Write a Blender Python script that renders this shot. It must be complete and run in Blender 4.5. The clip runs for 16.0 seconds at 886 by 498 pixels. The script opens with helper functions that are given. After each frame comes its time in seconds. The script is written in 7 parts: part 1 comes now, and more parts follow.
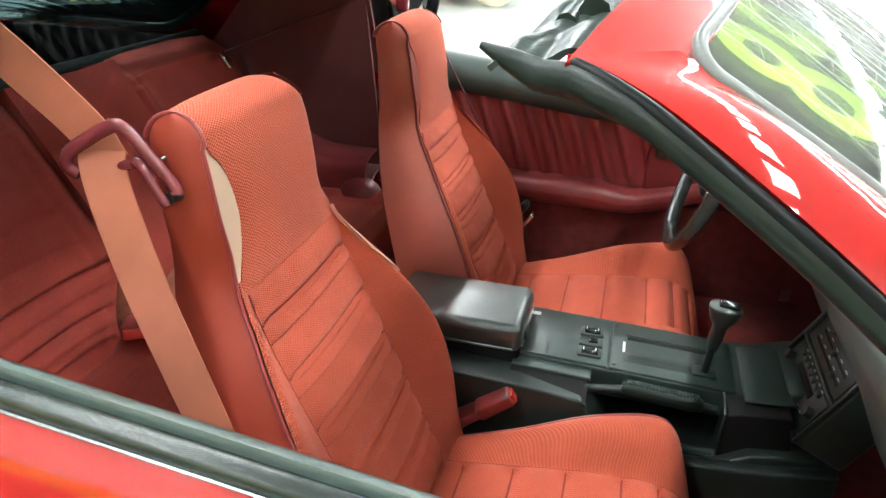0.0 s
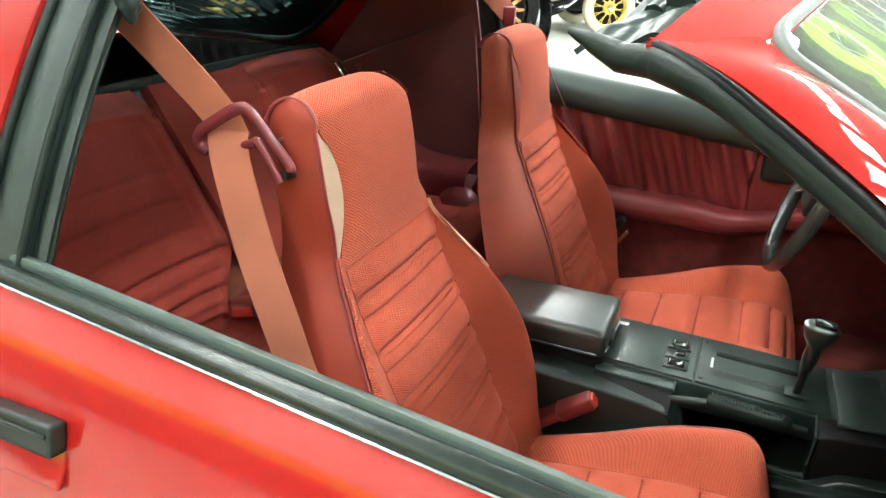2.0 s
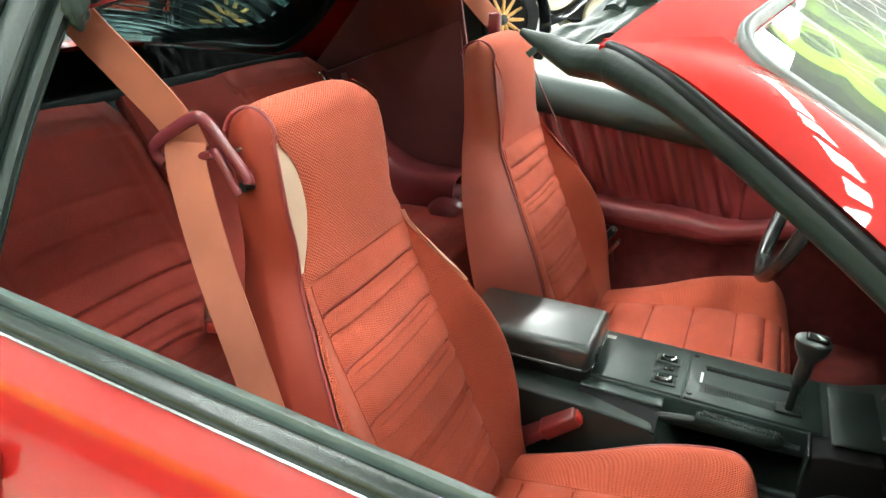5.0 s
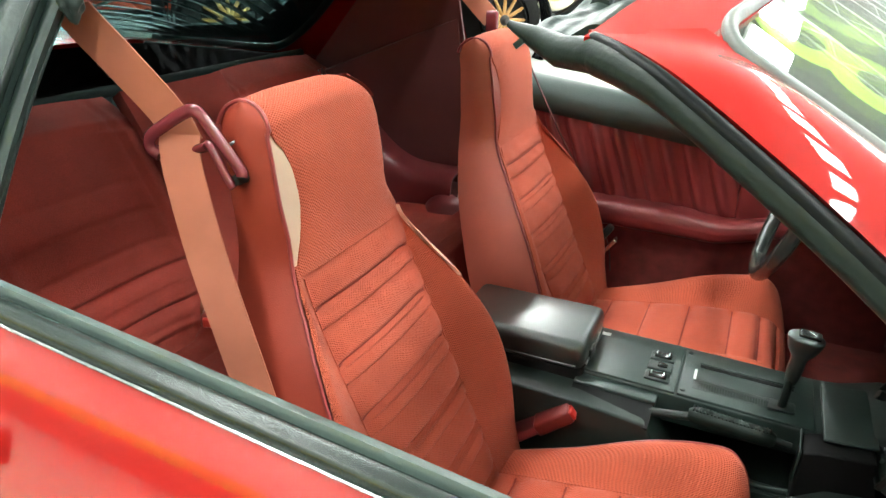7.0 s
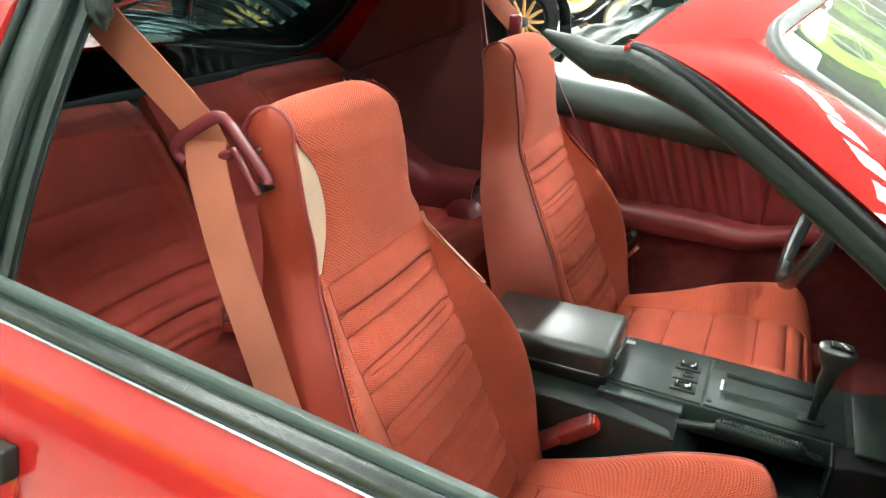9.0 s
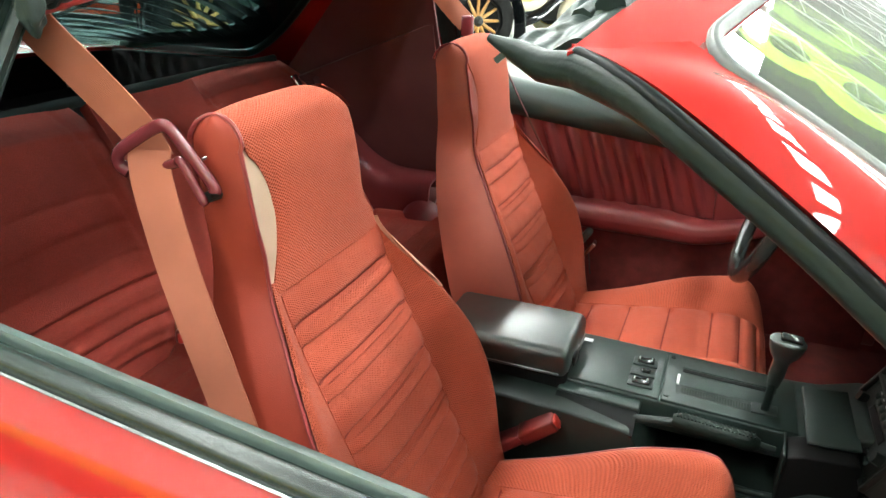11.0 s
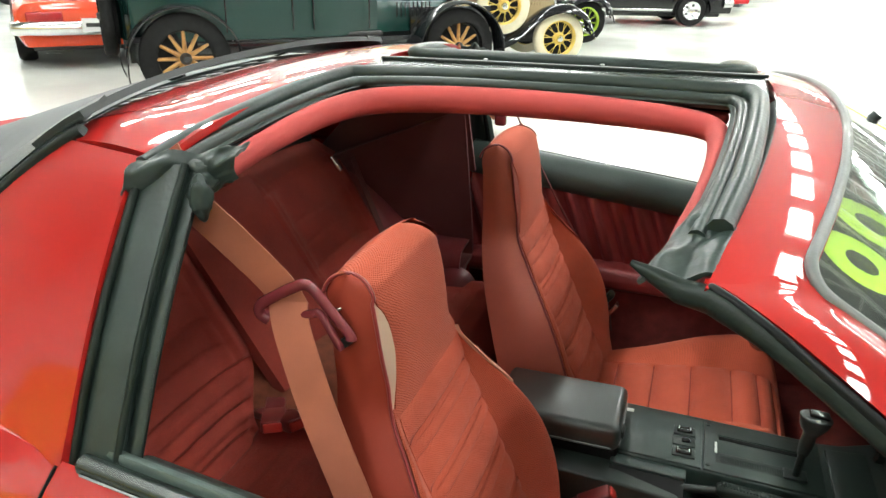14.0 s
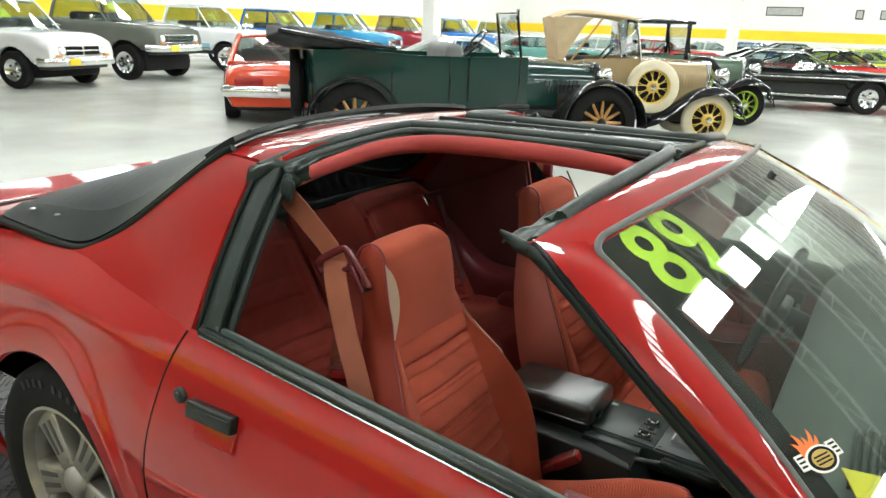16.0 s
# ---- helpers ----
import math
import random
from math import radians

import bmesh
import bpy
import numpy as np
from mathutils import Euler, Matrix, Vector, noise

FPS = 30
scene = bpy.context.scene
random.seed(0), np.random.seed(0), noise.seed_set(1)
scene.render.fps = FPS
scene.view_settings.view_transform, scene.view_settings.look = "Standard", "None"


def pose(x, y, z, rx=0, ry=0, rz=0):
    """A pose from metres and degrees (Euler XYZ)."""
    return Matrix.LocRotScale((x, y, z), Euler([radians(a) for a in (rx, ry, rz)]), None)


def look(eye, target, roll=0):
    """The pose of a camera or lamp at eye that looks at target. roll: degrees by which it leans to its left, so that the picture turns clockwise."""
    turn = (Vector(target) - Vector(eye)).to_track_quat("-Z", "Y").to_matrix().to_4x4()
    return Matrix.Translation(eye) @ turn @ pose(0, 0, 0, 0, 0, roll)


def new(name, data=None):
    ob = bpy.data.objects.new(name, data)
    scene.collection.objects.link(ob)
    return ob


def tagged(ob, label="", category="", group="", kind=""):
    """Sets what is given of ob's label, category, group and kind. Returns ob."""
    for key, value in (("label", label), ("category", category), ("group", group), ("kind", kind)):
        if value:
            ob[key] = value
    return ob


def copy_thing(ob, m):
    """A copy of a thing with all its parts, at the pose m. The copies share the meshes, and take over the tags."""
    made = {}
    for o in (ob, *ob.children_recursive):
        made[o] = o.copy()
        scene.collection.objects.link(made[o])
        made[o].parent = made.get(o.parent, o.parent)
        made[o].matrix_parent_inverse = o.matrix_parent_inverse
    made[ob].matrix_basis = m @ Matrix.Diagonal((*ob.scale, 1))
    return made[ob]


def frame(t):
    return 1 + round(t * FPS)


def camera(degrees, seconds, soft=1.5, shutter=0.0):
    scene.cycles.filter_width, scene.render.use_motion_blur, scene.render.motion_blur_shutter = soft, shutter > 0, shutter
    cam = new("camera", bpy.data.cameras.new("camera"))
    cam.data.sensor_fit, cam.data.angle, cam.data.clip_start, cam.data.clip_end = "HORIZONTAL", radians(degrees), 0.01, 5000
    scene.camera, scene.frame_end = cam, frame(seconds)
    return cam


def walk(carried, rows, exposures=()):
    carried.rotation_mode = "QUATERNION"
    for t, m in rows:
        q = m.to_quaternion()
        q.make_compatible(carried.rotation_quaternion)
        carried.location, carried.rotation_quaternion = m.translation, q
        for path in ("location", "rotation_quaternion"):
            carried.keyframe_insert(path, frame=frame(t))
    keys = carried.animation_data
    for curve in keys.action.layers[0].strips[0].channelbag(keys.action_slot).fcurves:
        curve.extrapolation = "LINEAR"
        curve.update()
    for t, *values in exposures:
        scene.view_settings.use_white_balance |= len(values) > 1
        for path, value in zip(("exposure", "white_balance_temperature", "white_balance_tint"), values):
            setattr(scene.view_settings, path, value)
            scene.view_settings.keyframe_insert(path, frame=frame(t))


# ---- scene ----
cam = camera(64.0, 16.0)
PATH = [
    (0, (0.4113, -1.199, 1.2994), (-0.0243, 0.543, 0.4186), 2.88),
    (0.5, (0.388, -1.218, 1.315), (-0.1287, 0.505, 0.4408), 3.07),
    (1, (0.4069, -1.235, 1.3213), (-0.1839, 0.464, 0.4479), 2.55),
    (1.5, (0.4316, -1.242, 1.2817), (-0.2063, 0.442, 0.4135), 2.74),
    (2, (0.4468, -1.257, 1.275), (-0.2619, 0.421, 0.4495), 2.61),
    (2.5, (0.4646, -1.3, 1.2833), (-0.2814, 0.373, 0.4801), 2.2),
    (3, (0.4516, -1.27, 1.2831), (-0.2814, 0.409, 0.4801), 2.3),
    (3.5, (0.4617, -1.219, 1.2763), (-0.2684, 0.462, 0.4754), 2.2),
    (4, (0.4508, -1.212, 1.2741), (-0.2744, 0.472, 0.4753), 2.2),
    (4.5, (0.4578, -1.211, 1.2722), (-0.2693, 0.472, 0.4734), 2.2),
    (5, (0.4749, -1.203, 1.2655), (-0.2512, 0.479, 0.4647), 2.1),
    (7.5, (0.489, -1.206, 1.2598), (-0.2451, 0.474, 0.4608), 2.5),
    (8, (0.488, -1.198, 1.2617), (-0.2892, 0.464, 0.465), 2.29),
    (10.5, (0.4449, -1.199, 1.265), (-0.2662, 0.491, 0.4664), 1.71),
    (11, (0.4759, -1.186, 1.2675), (-0.1963, 0.521, 0.4716), 2.01),
    (11.5, (0.489, -1.18, 1.2628), (-0.1883, 0.527, 0.4708), 2.21),
    (12, (0.4971, -1.18, 1.2559), (-0.2132, 0.514, 0.4643), 2.1),
    (12.5, (0.4981, -1.187, 1.2549), (-0.2342, 0.499, 0.466), 2.0),
    (13, (0.4646, -1.208, 1.2843), (-0.2597, 0.481, 0.4955), 2.0),
    (13.5, (0.3771, -1.266, 1.3688), (-0.3374, 0.433, 0.5932), 1.4),
    (14, (0.3292, -1.308, 1.479), (-0.2743, 0.434, 0.7033), 1.13),
    (14.5, (0.4033, -1.414, 1.5293), (-0.1452, 0.345, 0.7516), 1.74),
    (15, (0.5544, -1.531, 1.5269), (-0.0491, 0.234, 0.8063), 2.71),
    (15.5, (0.7065, -1.643, 1.5186), (-0.1596, 0.046, 0.8903), 2.34),
    (16, (0.8344, -1.665, 1.5268), (-0.1942, -0.059, 0.9257), 2.08),
]
walk(cam, [(t, look(eye, target, roll)) for t, eye, target, roll in PATH], [(0, 0.75, 6150, 10), (2.0, 0.79, 6300, 6), (13.1, 0.79, 6300, 6), (14.2, -0.1, 6500, 10), (16, -0.58, 6450, 10)])

# ---- world and light ----
world = bpy.data.worlds.new("showroom_air")
scene.world = world
world.use_nodes = True
world.node_tree.nodes["Background"].inputs[0].default_value = (0.9, 0.95, 1.0, 1)
world.node_tree.nodes["Background"].inputs[1].default_value = 0.06
scene.view_settings.exposure = 0.0
LAMP = 38.0


# ---- materials ----
def stitches(nt, vector, pitch):
    """Staggered stitches of a coarse knit, pitch in metres, slightly uneven: 0 in the holes, 1 on the yarn."""
    N, L = nt.nodes.new, nt.links.new
    wob = N("ShaderNodeTexNoise")
    wob.inputs["Scale"].default_value = 110
    L(vector, wob.inputs["Vector"])
    sep = N("ShaderNodeSeparateXYZ")
    L(vector, sep.inputs[0])
    def math_node(op, a, b):
        n = N("ShaderNodeMath")
        n.operation = op
        for k, q in enumerate((a, b)):
            if isinstance(q, (int, float)):
                n.inputs[k].default_value = q
            elif q is not None:
                L(q, n.inputs[k])
        if op == "MULTIPLY_ADD":
            n.inputs[2].default_value = 0.5
        return n.outputs[0]
    shift = math_node("MULTIPLY", wob.outputs["Fac"], 5.0)
    across = math_node("ADD", math_node("MULTIPLY", sep.outputs["Y"], 2 * math.pi / pitch), shift)
    along = math_node("ADD", math_node("MULTIPLY", math_node("SUBTRACT", sep.outputs["Z"], sep.outputs["X"]), 2 * math.pi / (pitch * 0.95)), shift)
    wave = math_node("MULTIPLY", math_node("SINE", across, None), math_node("SINE", along, None))
    return math_node("POWER", math_node("MULTIPLY_ADD", wave, 0.5), 0.75)


def material(name, color, rough=0.5, metal=0.0, vary=0.12, scale=6.0, bump=0.0, bscale=200.0, coat=0.0,
             sheen=0.0, kind="noise", fine=0.0, spec=0.5, rvary=0.0, coat_rough=0.015):
    """A principled material: base colour varied at two scales, with fine relief."""
    m = bpy.data.materials.new(name)
    m.use_nodes = True
    nt = m.node_tree
    b = nt.nodes["Principled BSDF"]
    N, L = nt.nodes.new, nt.links.new
    co = N("ShaderNodeTexCoord")
    big = N("ShaderNodeTexNoise")
    big.inputs["Scale"].default_value, big.inputs["Detail"].default_value = scale, 5
    L(co.outputs["Object"], big.inputs["Vector"])
    mix = N("ShaderNodeMix")
    mix.data_type = "RGBA"
    ramp = N("ShaderNodeMapRange")
    ramp.inputs["From Min"].default_value, ramp.inputs["From Max"].default_value = 0.3, 0.7
    L(big.outputs["Fac"], ramp.inputs["Value"])
    L(ramp.outputs["Result"], mix.inputs["Factor"])
    mix.inputs["A"].default_value = (*[c * (1 - vary) for c in color], 1)
    mix.inputs["B"].default_value = (*[min(1, c * (1 + vary)) for c in color], 1)
    out = mix.outputs["Result"]
    if bump or fine:
        if kind == "weave":
            tex = N("ShaderNodeTexVoronoi")
            tex.inputs["Scale"].default_value, tex.inputs["Randomness"].default_value = bscale, 0.8
            val = tex.outputs["Distance"]
        elif kind == "knit":
            val = stitches(nt, co.outputs["Object"], bscale)
        elif kind == "wave":
            tex = N("ShaderNodeTexWave")
            tex.bands_direction = "DIAGONAL"
            tex.inputs["Scale"].default_value = bscale
            tex.inputs["Distortion"].default_value = 1.5
            val = tex.outputs["Fac"]
        else:
            tex = N("ShaderNodeTexNoise")
            tex.inputs["Scale"].default_value, tex.inputs["Detail"].default_value = bscale, 4
            val = tex.outputs["Fac"]
        if kind != "knit":
            L(co.outputs["Object"], tex.inputs["Vector"])
        if bump:
            bn = N("ShaderNodeBump")
            bn.inputs["Strength"].default_value, bn.inputs["Distance"].default_value = bump, 0.002
            L(val, bn.inputs["Height"])
            L(bn.outputs["Normal"], b.inputs["Normal"])
        if fine:
            m2 = N("ShaderNodeMix")
            m2.data_type, m2.blend_type = "RGBA", "MULTIPLY"
            r2 = N("ShaderNodeMapRange")
            r2.inputs["To Min"].default_value, r2.inputs["To Max"].default_value = 1 - fine, 1.0
            L(val, r2.inputs["Value"])
            if kind == "weave":
                r2.inputs["From Min"].default_value, r2.inputs["From Max"].default_value = 0.7, 0.1
            cc = N("ShaderNodeCombineColor")
            for k in range(3):
                L(r2.outputs["Result"], cc.inputs[k])
            m2.inputs["Factor"].default_value = 1
            L(out, m2.inputs["A"])
            L(cc.outputs["Color"], m2.inputs["B"])
            out = m2.outputs["Result"]
    L(out, b.inputs["Base Color"])
    b.inputs["Roughness"].default_value, b.inputs["Metallic"].default_value = rough, metal
    b.inputs["Specular IOR Level"].default_value = spec
    if rvary:
        rr = N("ShaderNodeMapRange")
        rr.inputs["To Min"].default_value, rr.inputs["To Max"].default_value = rough * (1 - rvary), min(1, rough * (1 + rvary))
        L(big.outputs["Fac"], rr.inputs["Value"])
        L(rr.outputs["Result"], b.inputs["Roughness"])
    b.inputs["Coat Weight"].default_value, b.inputs["Coat Roughness"].default_value = coat, coat_rough
    b.inputs["Sheen Weight"].default_value, b.inputs["Sheen Roughness"].default_value = sheen, 0.4
    return m


def glow(name, color, strength):
    m = bpy.data.materials.new(name)
    m.use_nodes = True
    b = m.node_tree.nodes["Principled BSDF"]
    b.inputs["Base Color"].default_value = (*color, 1)
    b.inputs["Emission Color"].default_value = (*color, 1)
    b.inputs["Emission Strength"].default_value = strength
    return m


def glass(name, tint, gloss=1.0, rough=0.0):
    """Thin pane: clear with a mirror reflection that grows towards grazing."""
    m = bpy.data.materials.new(name)
    m.use_nodes = True
    nt = m.node_tree
    nt.nodes.remove(nt.nodes["Principled BSDF"])
    out = nt.nodes["Material Output"]
    a, g = nt.nodes.new("ShaderNodeBsdfTransparent"), nt.nodes.new("ShaderNodeBsdfGlossy")
    lw, mx = nt.nodes.new("ShaderNodeLayerWeight"), nt.nodes.new("ShaderNodeMixShader")
    pw, sc = nt.nodes.new("ShaderNodeMath"), nt.nodes.new("ShaderNodeMath")
    pw.operation = "POWER"
    pw.inputs[1].default_value = 4.2
    sc.operation, sc.use_clamp = "MULTIPLY_ADD", True
    sc.inputs[1].default_value, sc.inputs[2].default_value = 0.60 * gloss, 0.028 * gloss
    lw.inputs["Blend"].default_value = 0.5
    a.inputs[0].default_value, g.inputs[0].default_value = (*tint, 1), (1, 1, 1, 1)
    g.inputs["Roughness"].default_value = rough
    L = nt.links.new
    L(lw.outputs["Facing"], pw.inputs[0])
    L(pw.outputs[0], sc.inputs[0])
    L(sc.outputs[0], mx.inputs[0])
    L(a.outputs[0], mx.inputs[1])
    L(g.outputs[0], mx.inputs[2])
    L(mx.outputs[0], out.inputs["Surface"])
    return m


PAINT = material("red_paint", (0.335, 0.012, 0.010), 0.4, vary=0.04, scale=2.0, coat=1.0, coat_rough=0.04, spec=0.05)
PAINT.node_tree.nodes["Principled BSDF"].inputs["Coat IOR"].default_value = 1.52
KNIT = material("knit_red_cloth", (0.50, 0.084, 0.036), 0.9, vary=0.08, scale=9, kind="knit", bscale=0.0054, bump=0.9, fine=0.38, sheen=0.05)
CLOTH = material("woven_red_cloth", (0.48, 0.077, 0.034), 0.9, vary=0.1, scale=12, kind="knit", bscale=0.0050, bump=0.6, fine=0.36, sheen=0.05)
# red seat cloth darkened for the shade on the rear bench and in creases
SHADECLOTH = material("shaded_red_cloth", (0.27, 0.029, 0.016), 0.95, vary=0.14, scale=10, kind="weave", bscale=480, bump=0.5, fine=0.25, sheen=0.03)
# one red vinyl in two tones: paler for the lit driver's shell, darker for shade
LITVINYL = material("lit_red_vinyl", (0.43, 0.100, 0.066), 0.45, spec=0.5, vary=0.14, scale=7, bump=0.25, bscale=700)
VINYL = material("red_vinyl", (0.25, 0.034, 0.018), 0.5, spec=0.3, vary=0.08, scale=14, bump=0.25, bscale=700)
PIPING = material("maroon_piping", (0.22, 0.03, 0.03), 0.35, vary=0.1, scale=30)
ROSE = material("rose_vinyl", (0.50, 0.22, 0.15), 0.5, vary=0.06, scale=18, bump=0.15, bscale=500)
CARGO = material("dark_cargo_carpet", (0.016, 0.017, 0.018), 1.0, vary=0.25, scale=30, bump=0.6, bscale=900)
CREAM = material("cream_vinyl", (0.48, 0.34, 0.25), 0.55, vary=0.06, scale=18, bump=0.15, bscale=500)
MAROON = material("maroon_plastic", (0.155, 0.021, 0.022), 0.34, vary=0.12, scale=8, bump=0.2, bscale=600, rvary=0.25)
PADRED = material("red_headliner_pad", (0.34, 0.035, 0.03), 0.75, vary=0.08, scale=9, bump=0.3, bscale=800)
DUSK = material("dark_sail_trim", (0.10, 0.028, 0.028), 0.7, vary=0.12, scale=8, bump=0.2, bscale=600)
TEAL = material("dark_teal_cover", (0.010, 0.022, 0.021), 0.8, vary=0.15, scale=10)
BELTDARK = material("dark_belt_webbing", (0.07, 0.013, 0.012), 0.6, vary=0.1, scale=20)
GUIDE = material("plum_plastic", (0.15, 0.024, 0.030), 0.25, vary=0.1, scale=20)
STRAP = material("coral_webbing", (0.41, 0.120, 0.062), 0.6, vary=0.16, scale=9, kind="wave", bscale=240, bump=0.35, fine=0.12, sheen=0.1)
CARPET = material("maroon_carpet", (0.19, 0.024, 0.020), 1.0, vary=0.25, scale=30, bump=0.9, bscale=900, fine=0.4)
RUBBER = material("black_rubber", (0.008, 0.0135, 0.0105), 0.36, vary=0.25, scale=14, bump=0.3, bscale=120, rvary=0.3, spec=0.20)
BELTBLK = material("belt_moulding_black", (0.009, 0.016, 0.0125), 0.27, vary=0.15, scale=8, bump=0.1, bscale=500)
SEALM = material("weathered_seal_rubber", (0.020, 0.031, 0.027), 0.36, vary=0.25, scale=14, bump=0.3, bscale=120, rvary=0.2, spec=0.35)
BEAD = material("pillar_bead_black", (0.004, 0.005, 0.005), 0.35, vary=0.2, scale=14, spec=0.12)
DOORPAD = material("door_top_grey", (0.026, 0.039, 0.034), 0.40, spec=0.35, vary=0.1, scale=6, bump=0.15, bscale=600)
GASKET = material("grey_gasket_rubber", (0.085, 0.095, 0.088), 0.36, vary=0.2, scale=14, bump=0.2, bscale=160, spec=0.5)
BELTPAD = material("belt_pad_grey", (0.066, 0.090, 0.080), 0.34, vary=0.1, scale=6, bump=0.15, bscale=600)
BLACK = material("black_plastic", (0.010, 0.0160, 0.0135), 0.34, spec=0.42, vary=0.2, scale=12, bump=0.25, bscale=900, rvary=0.2)
SATIN = material("console_black", (0.017, 0.029, 0.0245), 0.36, vary=0.12, scale=10, bump=0.15, bscale=1200)
LEATHER = material("black_vinyl_lid", (0.013, 0.023, 0.019), 0.44, spec=0.8, vary=0.1, scale=6, bump=0.2, bscale=420, rvary=0.05, coat=1.0, coat_rough=0.27)
DASHM = material("grey_dash_pad", (0.075, 0.092, 0.082), 0.6, vary=0.12, scale=7, bump=0.3, bscale=700)
LOUVRE = material("louvre_black", (0.010, 0.016, 0.0155), 0.38, vary=0.15, scale=6, bump=0.1, bscale=500, spec=0.35)
CHROME = material("chrome", (0.75, 0.76, 0.76), 0.12, metal=1.0, vary=0.06, scale=20)
EDGELIGHT = material("moulding_highlight", (0.45, 0.45, 0.44), 0.25, metal=1.0, vary=0.3, scale=9)
STEEL = material("dull_steel", (0.35, 0.35, 0.34), 0.35, metal=1.0, vary=0.15, scale=30)
ALLOY = material("silver_alloy", (0.36, 0.35, 0.31), 0.42, metal=0.7, vary=0.12, scale=16)
TYRE = material("tyre_rubber", (0.011, 0.011, 0.011), 0.8, spec=0.2, vary=0.2, scale=20, bump=0.3, bscale=200)
WHITEINK = material("white_print", (0.6, 0.62, 0.6), 0.5, vary=0.05)
BUCKLERED = material("red_buckle_button", (0.42, 0.03, 0.022), 0.3, vary=0.05)
LIME = material("lime_print", (0.62, 0.86, 0.02), 0.5, vary=0.04)
INK = material("black_print", (0.006, 0.006, 0.006), 0.6, vary=0.1, spec=0.15)
CLEAR = glass("windscreen_glass", (0.84, 0.90, 0.86), 3.2)
TINT = glass("hatch_glass", (0.60, 0.78, 0.77), 1.2)
PANE = glass("car_window_glass", (0.80, 0.85, 0.84), 1.3)
CONCRETE = material("polished_concrete", (0.52, 0.535, 0.495), 0.22, vary=0.12, scale=0.5, bump=0.02, bscale=30, rvary=0.6, fine=0.06)
WALLM = material("white_wall_paint", (0.80, 0.81, 0.78), 0.7, vary=0.03, scale=1.2)
YELLOW = material("yellow_wall_paint", (0.90, 0.62, 0.02), 0.6, vary=0.04, scale=1.5)
CEILM = material("grey_ceiling_deck", (0.27, 0.275, 0.265), 0.8, vary=0.05, scale=1.0)
HOUSING = material("white_steel_paint", (0.7, 0.7, 0.7), 0.5)
MATM = material("black_floor_tile", (0.045, 0.046, 0.047), 0.45, vary=0.2, scale=8)


# ---- mesh helpers ----
def cr(table, x):
    """Smooth curve through a table of (x, value) pairs."""
    n = len(table)
    if x <= table[0][0]:
        return table[0][1]
    if x >= table[-1][0]:
        return table[-1][1]
    i = max(k for k in range(n - 1) if table[k][0] <= x)
    x0, x1 = table[i][0], table[i + 1][0]
    t = (x - x0) / (x1 - x0)
    def slope(k):
        if k <= 0 or k >= n - 1:
            a, b = (0, 1) if k <= 0 else (n - 2, n - 1)
        else:
            a, b = k - 1, k + 1
        return (table[b][1] - table[a][1]) / (table[b][0] - table[a][0])
    h = x1 - x0
    y0, y1, m0, m1 = table[i][1], table[i + 1][1], slope(i) * h, slope(i + 1) * h
    return (2 * t**3 - 3 * t * t + 1) * y0 + (t**3 - 2 * t * t + t) * m0 + (-2 * t**3 + 3 * t * t) * y1 + (t**3 - t * t) * m1


def lerp(a, b, t):
    return a + (b - a) * t


def grid(fn, nu, nv, thick=0.0, wrap=False, out=None):
    """A sheet of nu by nv faces through fn(u, v); wrap closes it in u. thick gives it depth behind the sheet; out: a point on its outer side."""
    bm = bmesh.new()
    cols = nu if wrap else nu + 1
    vs = [[bm.verts.new(fn(i / nu, j / nv)) for j in range(nv + 1)] for i in range(cols)]
    for i in range(nu):
        for j in range(nv):
            a, b = vs[i], vs[(i + 1) % cols]
            bm.faces.new((a[j], b[j], b[j + 1], a[j + 1]))
    if thick:
        bm.normal_update()
        c = vs[cols // 2][nv // 2]
        o = Vector(out) if out is not None else c.co * 3 - Vector((0, 0, 1.2)) if c.co.length > 0.2 else c.co + c.normal
        sgn = 1 if c.normal.dot(o - c.co) >= 0 else -1
        back = [[bm.verts.new(v.co - v.normal * thick * sgn) for v in col] for col in vs]
        for i in range(nu):
            for j in range(nv):
                a, b = back[i], back[(i + 1) % cols]
                bm.faces.new((a[j], a[j + 1], b[j + 1], b[j]))
        for i in range(nu):
            for j in (0, nv):
                k = (i + 1) % cols
                bm.faces.new((vs[i][j], vs[k][j], back[k][j], back[i][j]))
        if not wrap:
            for i in (0, nu):
                for j in range(nv):
                    bm.faces.new((vs[i][j], vs[i][j + 1], back[i][j + 1], back[i][j]))
    return bm


def path(ctrl, n):
    """n + 1 points on a smooth curve through the control points."""
    tabs = [[(k, c[a]) for k, c in enumerate(ctrl)] for a in range(3)]
    m = len(ctrl) - 1
    return [Vector([cr(tabs[a], m * k / n) for a in range(3)]) for k in range(n + 1)]


